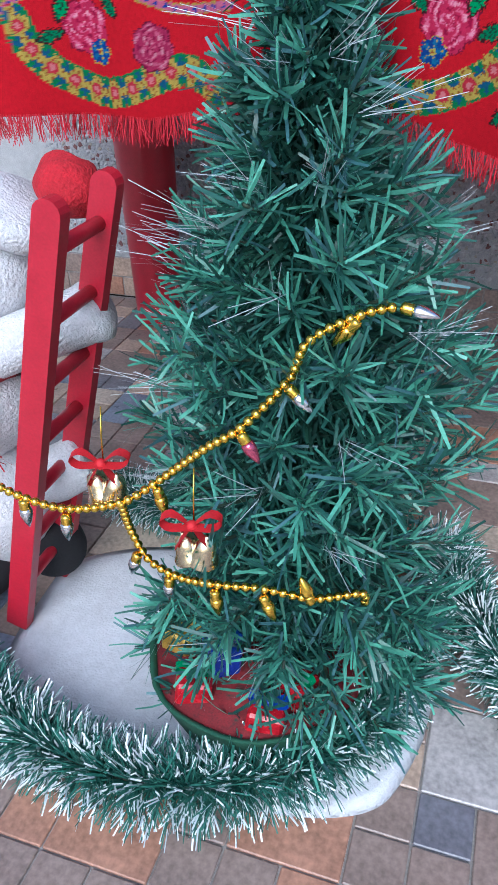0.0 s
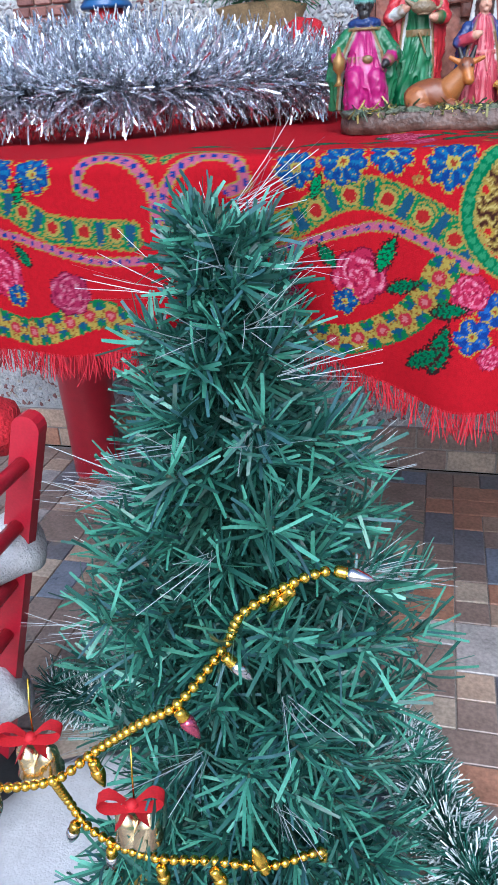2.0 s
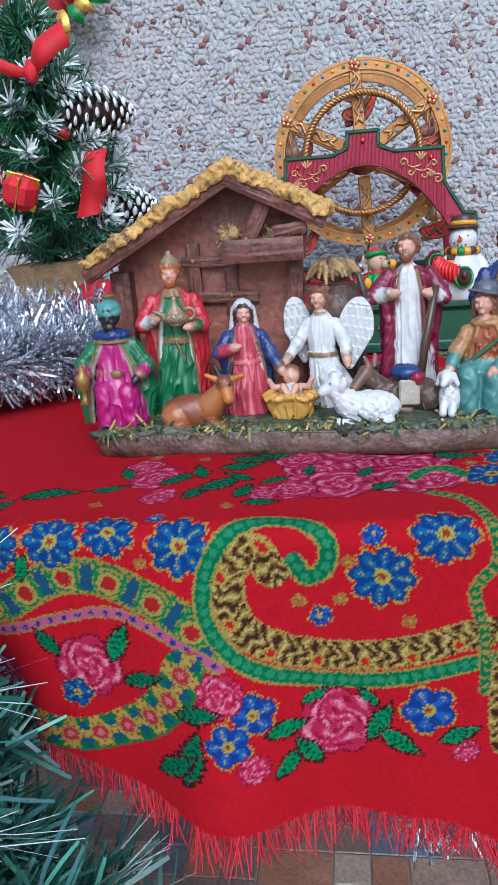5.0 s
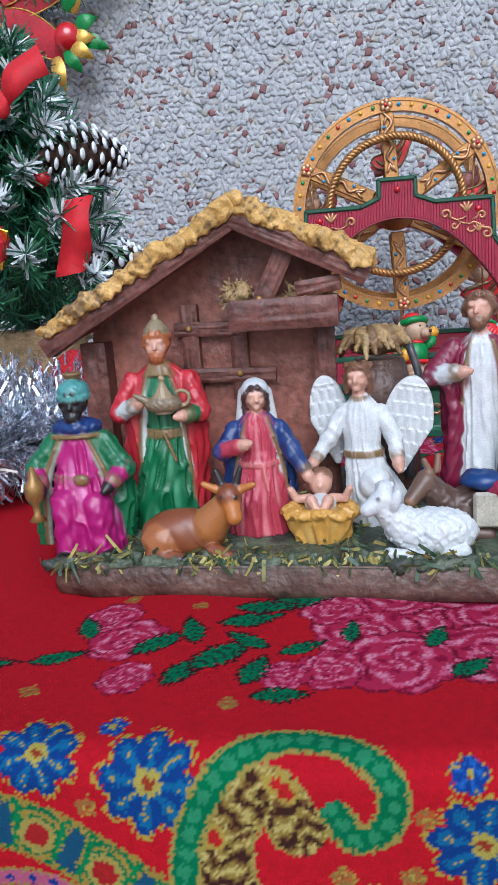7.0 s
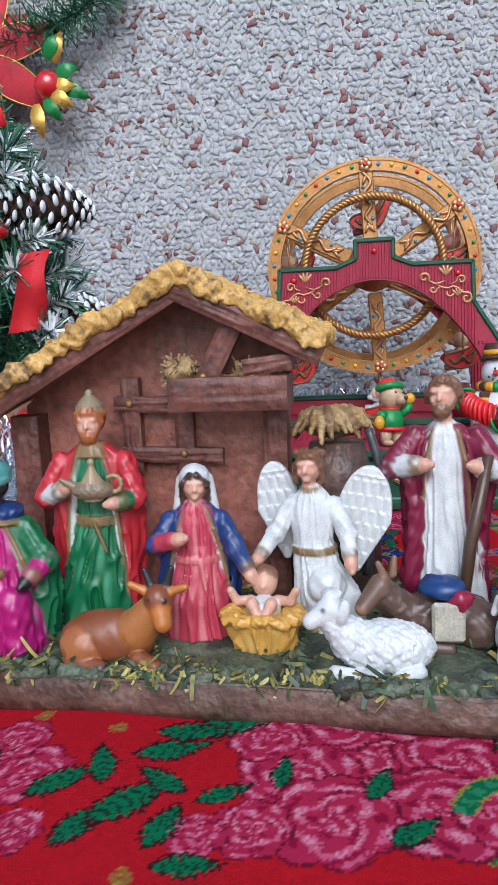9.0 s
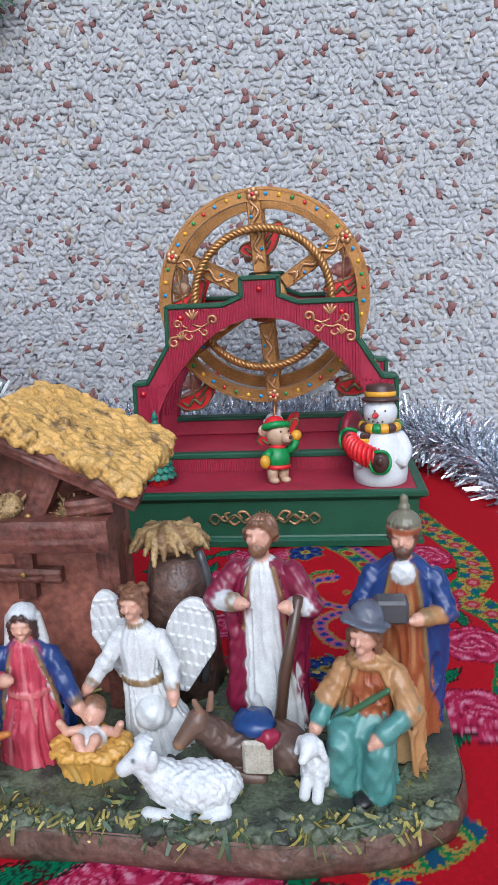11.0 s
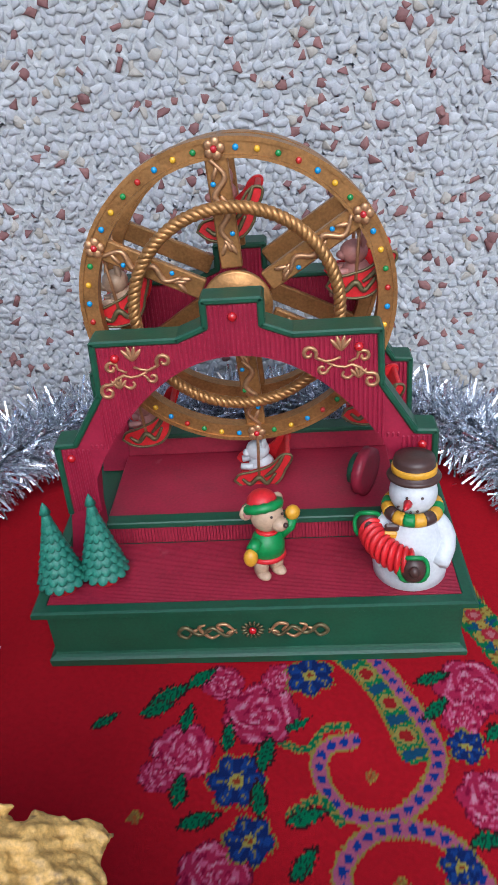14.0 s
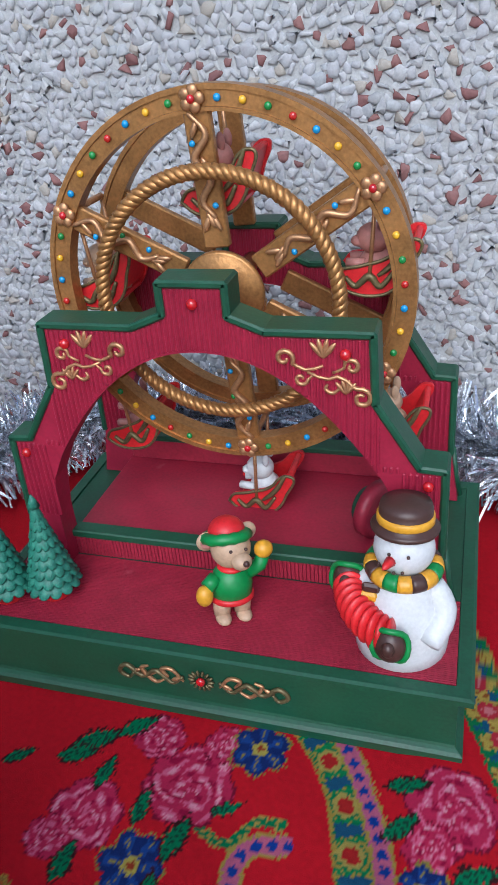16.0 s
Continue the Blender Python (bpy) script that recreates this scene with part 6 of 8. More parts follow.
for name, y, front in (("front_wheel", 0.121, True), ("back_wheel", 0.178, False)):
    rim = put(part(name, ring(0.104, 0.1145, y, y + 0.008, GOLD), GOLD, ferris), 1 if front else 0.945)
    part("rim_edge", ring(0.1125, 0.1155, y - 0.0012, y + 0.0095, GOLD), GOLD, rim)
    part("rim_edge", ring(0.1018, 0.1039, y - 0.0012, y + 0.0095, GOLD), GOLD, rim)
    for k in range(6):
        A = radians(90 + 60 * k)
        M = Matrix.Rotation(-A, 4, 'Y')
        sp = B().box((0.066, y + 0.004, 0), (0.078, 0.006, 0.0155), GOLD, 0.001, None)
        sp.v = [tuple(M @ Vector(v)) for v in sp.v]
        spoke = part("spoke", sp, GOLD, rim)
        if front:
            o = B()
            scroll(o, [(0.102, y - 0.0005, 0.004), (0.09, y - 0.0008, -0.0045), (0.078, y - 0.0008, 0.004), (0.066, y - 0.0008, -0.0035), (0.055, y - 0.0008, 0.0035), (0.045, y - 0.0008, -0.003)], 0.0016, SCROLL)
            for u, w_ in ((0.093, 0.002), (0.074, -0.002), (0.057, 0.002), (0.042, -0.003), (0.042, 0.003), (0.044, 0)):
                o.ball((u, y - 0.0008, w_), (0.0055, 0.0013, 0.0017), SCROLL, 8, 6, Matrix.Rotation(radians(25 if w_ > 0 else -25), 4, 'Y'))
            for i, (u, w_) in enumerate(((0.086, 0.004), (0.07, -0.0045), (0.052, -0.004))):
                o.ball((u, y - 0.0012, w_), (0.0019, 0.0013, 0.0019), DOT[("blue", "green", "blue")[i]], 8, 6)
            o.v = [tuple(M @ Vector(v)) for v in o.v]
            part("scrollwork", o, SCROLL, spoke)
            fl = B()
            px, pz = RIM * math.cos(A), RIM * math.sin(A)
            for i in range(5):
                t = 2 * math.pi * i / 5
                fl.ball((px + 0.0042 * math.cos(t), y - 0.002, pz + 0.0042 * math.sin(t)), (0.0034, 0.0017, 0.0034), SCROLL, 8, 6)
            fl.ball((px, y - 0.0035, pz), (0.0024, 0.0018, 0.0024), GEM, 8, 6)
            part("rosette", fl, SCROLL, spoke)
    if front:
        cyc = ("blue", "yellow", "green", "red", "blue", "yellow", "green")
        for k in range(6):
            for i in range(7):
                A = radians(90 - 60 * k - (i + 1) * 60 / 8.0)
                part("bead", B().ball((RIM * math.cos(A), y - 0.0012, RIM * math.sin(A)), (0.0022, 0.0017, 0.0022), DOT[cyc[i]], 10, 6), None, rim)
        part("hub", B().lathe([(0.026, 0), (0.0262, 0.003), (0.0245, 0.004), (0.0235, 0.004), (0.0225, 0.0048), (0.0003, 0.006)], GOLD, 40, (0, y + 0.001, 0), pose(0, 0, 0, 90)), GOLD, rim)

rope = B()
nn = 150
for k in range(3):
    rope.tube([((0.0735 + 0.0022 * math.cos(t * 34 + 2.094 * k)) * math.cos(t), 0.107 + 0.0022 * math.sin(t * 34 + 2.094 * k), (0.0735 + 0.0022 * math.cos(t * 34 + 2.094 * k)) * math.sin(t)) for t in [2 * math.pi * i / (nn * 2) for i in range(nn * 2)]], 0.0027, GOLD, 6, closed=True)
put(part("rope_ring", rope, GOLD, ferris))
part("axle", B().tube([(0, 0.1, WZ), (0, 0.2, WZ)], 0.006, GOLD, 16), GOLD, ferris)

SEAT_SIDE = [(0.9 * float(x), 0.84 * (float(z) if z < -0.05 else -0.05 + 0.66 * (float(z) + 0.05)) - 0.004) for x, z in curve([(-0.0235, -0.062), (-0.015, -0.07), (-0.002, -0.073), (0.012, -0.07), (0.021, -0.06), (0.026, -0.046), (0.031, -0.03), (0.03, -0.022), (0.024, -0.021), (0.0185, -0.027), (0.014, -0.037), (0.006, -0.046), (-0.007, -0.052), (-0.0185, -0.055), (-0.0235, -0.062)], 42)][:-1]
for k in range(6):
    A = radians(90 + 60 * k) + ROT
    px, pz = RIM * math.cos(A), WZ + RIM * math.sin(A)
    car = part("gondola", B().prism(SEAT_SIDE, 0.1335, 0.1365, T_RED).prism(SEAT_SIDE, 0.168, 0.171, T_RED).box((-0.001, 0.152, -0.06), (0.03, 0.033, 0.004), T_RED, 0.001).box((0.02, 0.152, -0.043), (0.004, 0.033, 0.026), T_RED, 0.001, Matrix.Rotation(radians(22), 4, 'Y')), T_RED, ferris)
    car.matrix_basis = pose(px, 0, pz) @ Matrix.Rotation(radians((-3, -7, -5, 2, 0, 4)[k]), 4, 'Y')
    s = B()
    scroll(s, [(-0.0143, 0.1325, -0.0544), (-0.0076, 0.1325, -0.0594), (0.0000, 0.1325, -0.0527), (0.0067, 0.1325, -0.0586), (0.0143, 0.1325, -0.0485)], 0.0015, DARKGILT)
    scroll(s, [(0.0050, 0.1325, -0.0522), (0.0118, 0.1325, -0.0460), (0.0168, 0.1325, -0.0393), (0.0218, 0.1325, -0.0292)], 0.0014, DARKGILT)
    s.tube([(x, 0.1332, z) for x, z in SEAT_SIDE], 0.0011, DARKGILT, 6, closed=True)
    part("scrollwork", s, DARKGILT, car)
    hg = B().tube([(0, 0.1335, -0.056), (0, 0.1335, 0.0)], 0.0013, SCROLL, 8).tube([(0, 0.1335, 0), (0, 0.171, 0)], 0.0022, SCROLL, 10).tube([(0, 0.17, -0.056), (0, 0.17, 0.0)], 0.0013, SCROLL, 8)
    part("hanger", hg, SCROLL, car)
    fur = (T_PINK, T_BEIGE, T_PINK, T_WHITE, T_BEIGE, T_PINK)[k]
    an = B().ball((0.002, 0.152, -0.03), (0.011, 0.011, 0.014), fur, 14, 10).ball((-0.001, 0.15, -0.011), (0.0095, 0.0095, 0.009), fur, 14, 10).ball((-0.009, 0.148, -0.013), (0.004, 0.004, 0.0035), fur, 10, 8)
    for q in (-1, 1):
        an.ball((0.004, 0.152 + q * 0.007, -0.002), (0.0025, 0.002, 0.0055), fur, 10, 8)
        an.tube([(-0.004, 0.152 + q * 0.008, -0.025), (-0.014, 0.152 + q * 0.006, -0.026)], 0.003, fur, 8)
        an.tube([(-0.002, 0.152 + q * 0.005, -0.04), (-0.016, 0.152 + q * 0.005, -0.042)], 0.0036, fur, 8)
    an.v = [(x * 1.1, y, z - 0.024) for x, y, z in an.v]
    part("toy_animal", an, fur, car)

fw = B().lathe([(0.014, -0.004), (0.02, -0.004), (0.02, 0.004), (0.014, 0.004)], RED_TOY, 28, (0.094, 0.118, 0.094), pose(0, 0, 0, 90, 0, 60))
fw.lathe([(0.007, -0.012), (0.013, -0.011), (0.013, -0.004)], GREEN_TOY, 20, (0.094, 0.118, 0.094), pose(0, 0, 0, 90, 0, 60))
part("flywheel", fw, RED_TOY, ferris)

# front panel ornament
orn = B()
for s in (-1, 1):
    scroll(orn, [(s * 0.012, 0.0055, 0.032), (s * 0.02, 0.0055, 0.025), (s * 0.03, 0.0055, 0.034), (s * 0.04, 0.0055, 0.027), (s * 0.05, 0.0055, 0.035), (s * 0.056, 0.0055, 0.029), (s * 0.05, 0.0055, 0.024), (s * 0.046, 0.0055, 0.029)], 0.0012, DARKGILT)
    scroll(orn, [(s * 0.012, 0.0055, 0.028), (s * 0.019, 0.0055, 0.037), (s * 0.026, 0.0055, 0.036), (s * 0.022, 0.0055, 0.03)], 0.001, SCROLL)
    scroll(orn, [(s * 0.025, 0.0055, 0.027), (s * 0.032, 0.0055, 0.024), (s * 0.04, 0.0055, 0.034), (s * 0.035, 0.0055, 0.037)], 0.001, SCROLL)
    for u, z in ((0.017, 0.029), (0.033, 0.031), (0.044, 0.031)):
        orn.ball((s * u, 0.0055, z), (0.004, 0.0012, 0.0016), SCROLL, 8, 6, Matrix.Rotation(radians(30 * s), 4, 'Y'))
for i in range(14):
    t = 2 * math.pi * i / 14
    orn.ball((0.0065 * math.cos(t), 0.0055, 0.031 + 0.0065 * math.sin(t)), (0.0026, 0.0012, 0.001), DARKGILT, 8, 5, Matrix.Rotation(-t, 4, 'Y'))
orn.ball((0, 0.0045, 0.031), (0.0032, 0.0024, 0.0032), GEM, 10, 6)
part("front_scrollwork", orn, DARKGILT, ferris)

# snowman
sm = B().lathe([(0.026, 0), (0.0285, 0.002), (0.0295, 0.012), (0.0285, 0.026), (0.0245, 0.042), (0.019, 0.056), (0.016, 0.062)], T_WHITE, 32)
sm.ball((0, 0, 0.074), (0.018, 0.0172, 0.0175), T_WHITE, 24, 16)
for s in (-1, 1):
    sm.tube(curve([(s * 0.017, -0.002, 0.052), (s * 0.025, -0.008, 0.036), (s * 0.02, -0.024, 0.024)], 10), [0.007, 0.008, 0.0085, 0.0085, 0.0085, 0.008, 0.008, 0.0075, 0.007, 0.006], T_WHITE, 14)
for i, (x, z) in enumerate(((-0.006, 0.079), (0.005, 0.079), (-0.012, 0.0705), (-0.008, 0.068), (-0.003, 0.067), (0.002, 0.068))):
    sm.ball((x, -0.0178 + abs(x) * 0.2, z), 0.0011, T_BROWN, 8, 6)
snow = part("snowman", sm, T_WHITE, ferris)
snow.matrix_basis = pose(0.119, 0.038, 0.0575, 0, 0, -4) @ Matrix.Diagonal((0.94, 0.94, 0.97, 1))
part("nose", B().lathe([(0.0034, 0), (0.002, 0.006), (0.0004, 0.009)], T_RED, 10, (-0.005, -0.0165, 0.0745), pose(0, 0, 0, 90, 0, -20)), T_RED, snow)
part("hat", B().lathe([(0.0195, 0), (0.0202, 0.0016), (0.0192, 0.003), (0.0155, 0.0045), (0.0155, 0.013), (0.0145, 0.0165), (0.006, 0.0175), (0.0003, 0.0175)], T_BROWN, 28, (0, 0.001, 0.0865), pose(0, 0, 0, -6)), T_BROWN, snow, "brown bowler hat")
part("hat_band", B().lathe([(0.0158, 0.0045), (0.0167, 0.0052), (0.0167, 0.0092), (0.0158, 0.0098)], T_YEL, 28, (0, 0.001, 0.0865), pose(0, 0, 0, -6)), T_YEL, snow)
sc = B()
for i in range(16):
    t0, t1 = 2 * math.pi * i / 16, 2 * math.pi * (i + 1) / 16
    pts = [(0.0185 * math.cos(t0 + (t1 - t0) * q), 0.0185 * math.sin(t0 + (t1 - t0) * q), 0.0605) for q in (0, 0.25, 0.5, 0.75, 1)]
    sc.tube(pts, 0.0052, (T_YEL, T_BROWN, T_YEL, T_GRN)[i % 4], 10)
for i in range(4):
    sc.box((-0.016 - i * 0.0012, -0.0165 - i * 0.001, 0.053 - i * 0.006), (0.011, 0.004, 0.0065), (T_BROWN, T_YEL, T_GRN, T_YEL)[i], 0.0015)
part("scarf", sc, T_YEL, snow, "yellow, brown and green striped scarf")
ac = B()
for i in range(10):
    t = i / 9
    q = radians(196 + 70 * t)
    c = Vector((0.032 * math.cos(q), 0.031 * math.sin(q), 0.043 - 0.012 * t))
    ac.ball(c, (0.0034, 0.0105, 0.0125), T_RED, 12, 10, Matrix.Rotation(q + math.pi / 2, 4, 'Z'))
part("accordion", ac, T_RED, snow, "red pleated accordion")
for ang, zz in ((186, 0.046), (272, 0.03)):
    q = radians(ang)
    c = Vector((0.031 * math.cos(q) - 0.002, 0.036 * math.sin(q), zz))
    gl = B().ball(c, (0.0095, 0.008, 0.011), T_BROWN, 16, 12).ball(c + Vector((0, -0.007, 0.003)), (0.004, 0.004, 0.005), T_BROWN, 10, 8)
    gl.tube([(c.x + 0.0105 * math.cos(t), c.y + 0.002 * math.sin(3 * t), c.z + 0.0122 * math.sin(t)) for t in [2 * math.pi * i / 20 for i in range(20)]], 0.0018, T_GRN, 8, closed=True)
    part("mitten", gl, T_BROWN, snow)

# mouse
mo = B().lathe([(0.0095, 0.016), (0.0125, 0.018), (0.0128, 0.026), (0.0105, 0.033), (0.006, 0.037)], T_GRN, 20, sq=0.9)
mo.lathe([(0.0128, 0.0145), (0.0137, 0.0155), (0.0137, 0.0175), (0.0125, 0.0185)], T_RED, 20, sq=0.9)
mo.lathe([(0.0075, 0.0345), (0.0085, 0.036), (0.0075, 0.0375)], T_RED, 16)
mo.ball((0, 0, 0.0485), (0.012, 0.0118, 0.0125), T_BEIGE, 20, 14).ball((0.003, -0.0115, 0.045), (0.0062, 0.006, 0.0052), T_BEIGE, 14, 10).ball((0.004, -0.0178, 0.0465), 0.002, T_BROWN, 8, 6)
for s in (-1, 1):
    mo.ball((0.0015 + s * 0.0045, -0.0108, 0.0518), 0.0011, T_BROWN, 8, 6)
    mo.tube([(s * 0.006, 0, 0.016), (s * 0.0065, -0.001, 0.004)], [0.0062, 0.005], T_BEIGE, 12).ball((s * 0.0065, -0.004, 0.0032), (0.0048, 0.0072, 0.0035), T_BEIGE, 12, 8)
mo.tube([(0.01, -0.002, 0.031), (0.0165, -0.004, 0.036), (0.018, -0.005, 0.042)], [0.0045, 0.0045, 0.004], T_GRN, 10).ball((0.0185, -0.005, 0.0465), (0.0058, 0.005, 0.0056), T_YEL, 12, 8)
mo.tube([(-0.01, -0.002, 0.031), (-0.0165, -0.005, 0.027)], [0.0045, 0.0045], T_GRN, 10).ball((-0.018, -0.006, 0.0225), (0.0052, 0.005, 0.0068), T_YEL, 12, 8)
mo.ball((0.012, 0.006, 0.054), (0.0058, 0.0025, 0.006), T_BEIGE, 12, 8)
mo.ball((-0.013, 0.005, 0.052), (0.0062, 0.0025, 0.0062), T_BEIGE, 12, 8).ball((-0.013, 0.003, 0.052), (0.0042, 0.0016, 0.0042), T_PINK, 12, 8)
mouse = part("mouse", mo, T_BEIGE, ferris)
mouse.matrix_basis = pose(0.013, 0.038, 0.0575, -6, 6, 34) @ Matrix.Scale(1.05, 4)
part("cap", B().ball((-0.001, 0.004, 0.057), (0.0112, 0.0108, 0.0095), T_RED, 18, 12).tube([(-0.002 + 0.0118 * math.cos(t), 0.0015 + 0.0105 * math.sin(t), 0.0555 - 0.0035 * math.sin(t)) for t in [2 * math.pi * i / 22 for i in range(22)]], [0.0032 + 0.0006 * (i % 2) for i in range(22)], T_GRN, 8, closed=True), T_RED, mouse, "red cap with a green brim")

# small fir trees
for i, (x, y) in enumerate(((-0.143, 0.028), (-0.112, 0.037))):
    b = B()
    for k in range(9):
        r, z = 0.0168 * (1 - k / 10.5), 0.012 + k * 0.0072
        m_ = 13 - k // 2
        vs, n_ = [], m_ * 6
        for q, dz, wv in ((0.55, 0.0015, 0.0), (0.97, 0.0, 1.0), (1.0, 0.001, 1.0), (0.86, 0.0042, 0.7), (0.55, 0.009, 0.3), (0.3, 0.0115, 0.0)):
            for j in range(n_):
                a = 2 * math.pi * (j / n_ + 0.5 * (k % 2) / m_)
                lobe = abs(math.cos(j * math.pi / 6)) ** 0.6
                f = r * q * (1 + wv * 0.16 * (lobe - 0.6))
                vs.append((f * math.cos(a), f * math.sin(a), z + dz - wv * 0.0022 * lobe))
        b.add(vs, [(i * n_ + j, i * n_ + (j + 1) % n_, (i + 1) * n_ + (j + 1) % n_, (i + 1) * n_ + j) for i in range(5) for j in range(n_)], FIR)
    b.lathe([(0.004, 0.078), (0.002, 0.084), (0.0003, 0.088)], FIR, 10)
    fir = part("toy_fir", b, FIR, ferris)
    fir.matrix_basis = pose(x, y, 0.0575) @ Matrix.Diagonal((1.08, 1.08, 0.92, 1))
    part("pot", B().lathe([(0.009, 0), (0.0105, 0.002), (0.0105, 0.012), (0.008, 0.0135)], T_RED, 10).ball((0.003, -0.01, 0.008), (0.003, 0.002, 0.0045), T_RED, 8, 6), T_RED, fir)

# ---- tinsel, trees and the things on the floor ----
SILVER = mat("silver_foil", (0.8, 0.83, 0.88), 0.26, 1.0, var=0.12, scale=90, bump=0)
WIRE = mat("tinsel_wire", (0.25, 0.25, 0.26), 0.5, 0.6, bump=0)
PVC = mat("green_pvc_needles", (0.03, 0.13, 0.08), 0.36, rand=("island", [(0.021, 0.077, 0.059), (0.059, 0.212, 0.147), (0.071, 0.271, 0.189), (0.106, 0.354, 0.26), (0.026, 0.106, 0.083), (0.065, 0.26, 0.189), (0.153, 0.448, 0.342), (0.053, 0.142, 0.153), (0.014, 0.047, 0.041)]), var=0.12, bump=0)
# needle greens darkened in colour, as shade inside the floor tree
PVC_SHADE = mat("shaded_inner_needles", (0.008, 0.03, 0.02), 0.5, rand=("island", [(0.012, 0.05, 0.033), (0.022, 0.09, 0.06), (0.018, 0.065, 0.05)]), var=0.15, bump=0)
PVC_DK = mat("dark_pvc_needles", (0.012, 0.06, 0.04), 0.45, rand=("island", [(0.022, 0.101, 0.074), (0.038, 0.162, 0.121), (0.047, 0.203, 0.155)]), var=0.12, bump=0)
TIPS = mat("white_tinsel_tips", (0.8, 0.86, 0.87), 0.5, var=0.1, bump=0)
STEM = mat("twisted_wire_stem", (0.03, 0.05, 0.03), 0.6, bump=0)
FILAMENT = mat("clear_filaments", (0.5, 0.55, 0.58), 0.3, var=0.05, bump=0)


def along(path, n, r):
    """n points, and the way there, along a smooth path."""
    C = curve(path, 200)
    seg = np.r_[0, np.cumsum(np.linalg.norm(np.diff(C, axis=0), axis=1))]
    u = np.sort(r.uniform(0, seg[-1], n))
    P = np.stack([np.interp(u, seg, C[:, k]) for k in range(3)], 1)
    T = np.gradient(C, axis=0)
    T /= np.linalg.norm(T, axis=1, keepdims=True)
    return P, np.stack([np.interp(u, seg, T[:, k]) for k in range(3)], 1)


def spread(T, r, lean=0.5):
    """Directions that stand off from the ways T on all sides."""
    d = r.normal(size=T.shape)
    d -= (d * T).sum(1, keepdims=True) * T
    d /= np.linalg.norm(d, axis=1, keepdims=True)
    return d + T * r.normal(size=(len(T), 1)) * lean


def tinsel(name, path, radius, n, label, seed, width=0.0025, floor_z=None):
    r = np.random.default_rng(seed)
    ob = thing(name, pose(*path[0]), label, "tinsel garland", "silver tinsel garlands")
    o = np.array(path[0])
    P, T = along(np.array(path) - o, n, r)
    D = spread(T, r)
    L = r.uniform(0.7, 1.04, n) * radius
    if floor_z is not None:
        Dn = D / np.linalg.norm(D, axis=1, keepdims=True)
        low = P[:, 2] + o[2] + Dn[:, 2] * L < floor_z
        D[low, 2] = np.abs(D[low, 2]) * 0.25 + 0.02
    part("foil", B().ribbons(P, D, L, width, SILVER, 0.22, 3, r), SILVER, ob, "", "stuff")
    part("wire", B().tube(curve(np.array(path) - o, 60), 0.0025, WIRE, 6), WIRE, ob)


tinsel("tinsel_garland", [(-0.92, 0.84, 0.80), (-0.6, 0.79, 0.802), (-0.42, 0.8, 0.802), (-0.30, 0.845, 0.80), (-0.215, 0.935, 0.80), (-0.14, 1.0, 0.797)], 0.056, 8200, "thick silver tinsel garland lying on the red shawl", 11, floor_z=TOP + 0.004)
tinsel("tinsel_garland", [(-0.92, 0.95, 0.83), (-0.6, 0.92, 0.835), (-0.38, 0.93, 0.835), (-0.27, 1.0, 0.825), (-0.17, 1.05, 0.815), (-0.1, 1.12, 0.80)], 0.055, 6600, "silver tinsel garland heaped before the little tree", 12, floor_z=TOP + 0.004)
tinsel("tinsel_garland", [(-0.25, 1.2, 0.80), (-0.16, 1.32, 0.80), (-0.08, 1.42, 0.805), (0.03, 1.445, 0.80), (0.14, 1.45, 0.80), (0.27, 1.44, 0.80), (0.37, 1.37, 0.79), (0.425, 1.26, 0.745), (0.47, 1.13, 0.66), (0.475, 1.0, 0.53), (0.38, 0.94, 0.38), (0.26, 0.92, 0.29), (0.165, 0.905, 0.25)], 0.052, 11500, "silver tinsel garland behind the music box, hanging off the table", 13)

TX, TYR = -0.15, 0.505


def radius_at(z):
    return float(np.interp(z, [0.04, 0.1, 0.2, 0.28, 0.36, 0.44, 0.52, 0.6, 0.66, 0.7, 0.74], [0.125, 0.15, 0.167, 0.165, 0.145, 0.116, 0.09, 0.064, 0.036, 0.024, 0.014]))


tree = thing("christmas_tree", pose(TX, TYR, 0), "green artificial christmas tree with wide plastic needles on the floor", "christmas tree")
r9 = np.random.default_rng(9)
AX = lambda z: np.array([-0.012 * z / 0.7, 0.042 * z / 0.7, z])
part("trunk", B().tube([AX(z) for z in np.linspace(0.012, 0.72, 8)], [0.012 - 0.008 * i / 7 for i in range(8)], STEM, 10), STEM, tree)


def tree_branch(z, a, n, reach=None):
    b = B()
    R = reach or radius_at(z) * r9.uniform(0.66, 1.12)
    p0 = AX(z)
    tip = p0 + np.array([R * math.cos(a), R * math.sin(a), (0.25 if z > 0.2 else -0.1) * R + 0.015])
    mid = (p0 + tip) / 2 + np.array([0, 0, -0.06 * R])
    C = [p0, mid, tip]
    b.tube(curve(C, 6), 0.0016, STEM, 5)
    P, T = along(C, n, r9)
    keep = r9.uniform(size=n)
    D = spread(T, r9, 0.3) * r9.uniform(0.5, 1.1, (n, 1)) + T * r9.uniform(0.35, 1.5, (n, 1)) + r9.normal(size=(n, 3)) * 0.22 + np.array([0, 0, 0.08])
    P = P + r9.normal(size=(n, 3)) * 0.003
    L = r9.uniform(0.026, 0.05, n) * (0.75 if z > 0.6 else 1.0)
    b.ribbons(P, D, L, r9.uniform(0.0022, 0.0036, n), PVC, 0.2, 3, r9)
    return part("branch", b, PVC, tree)


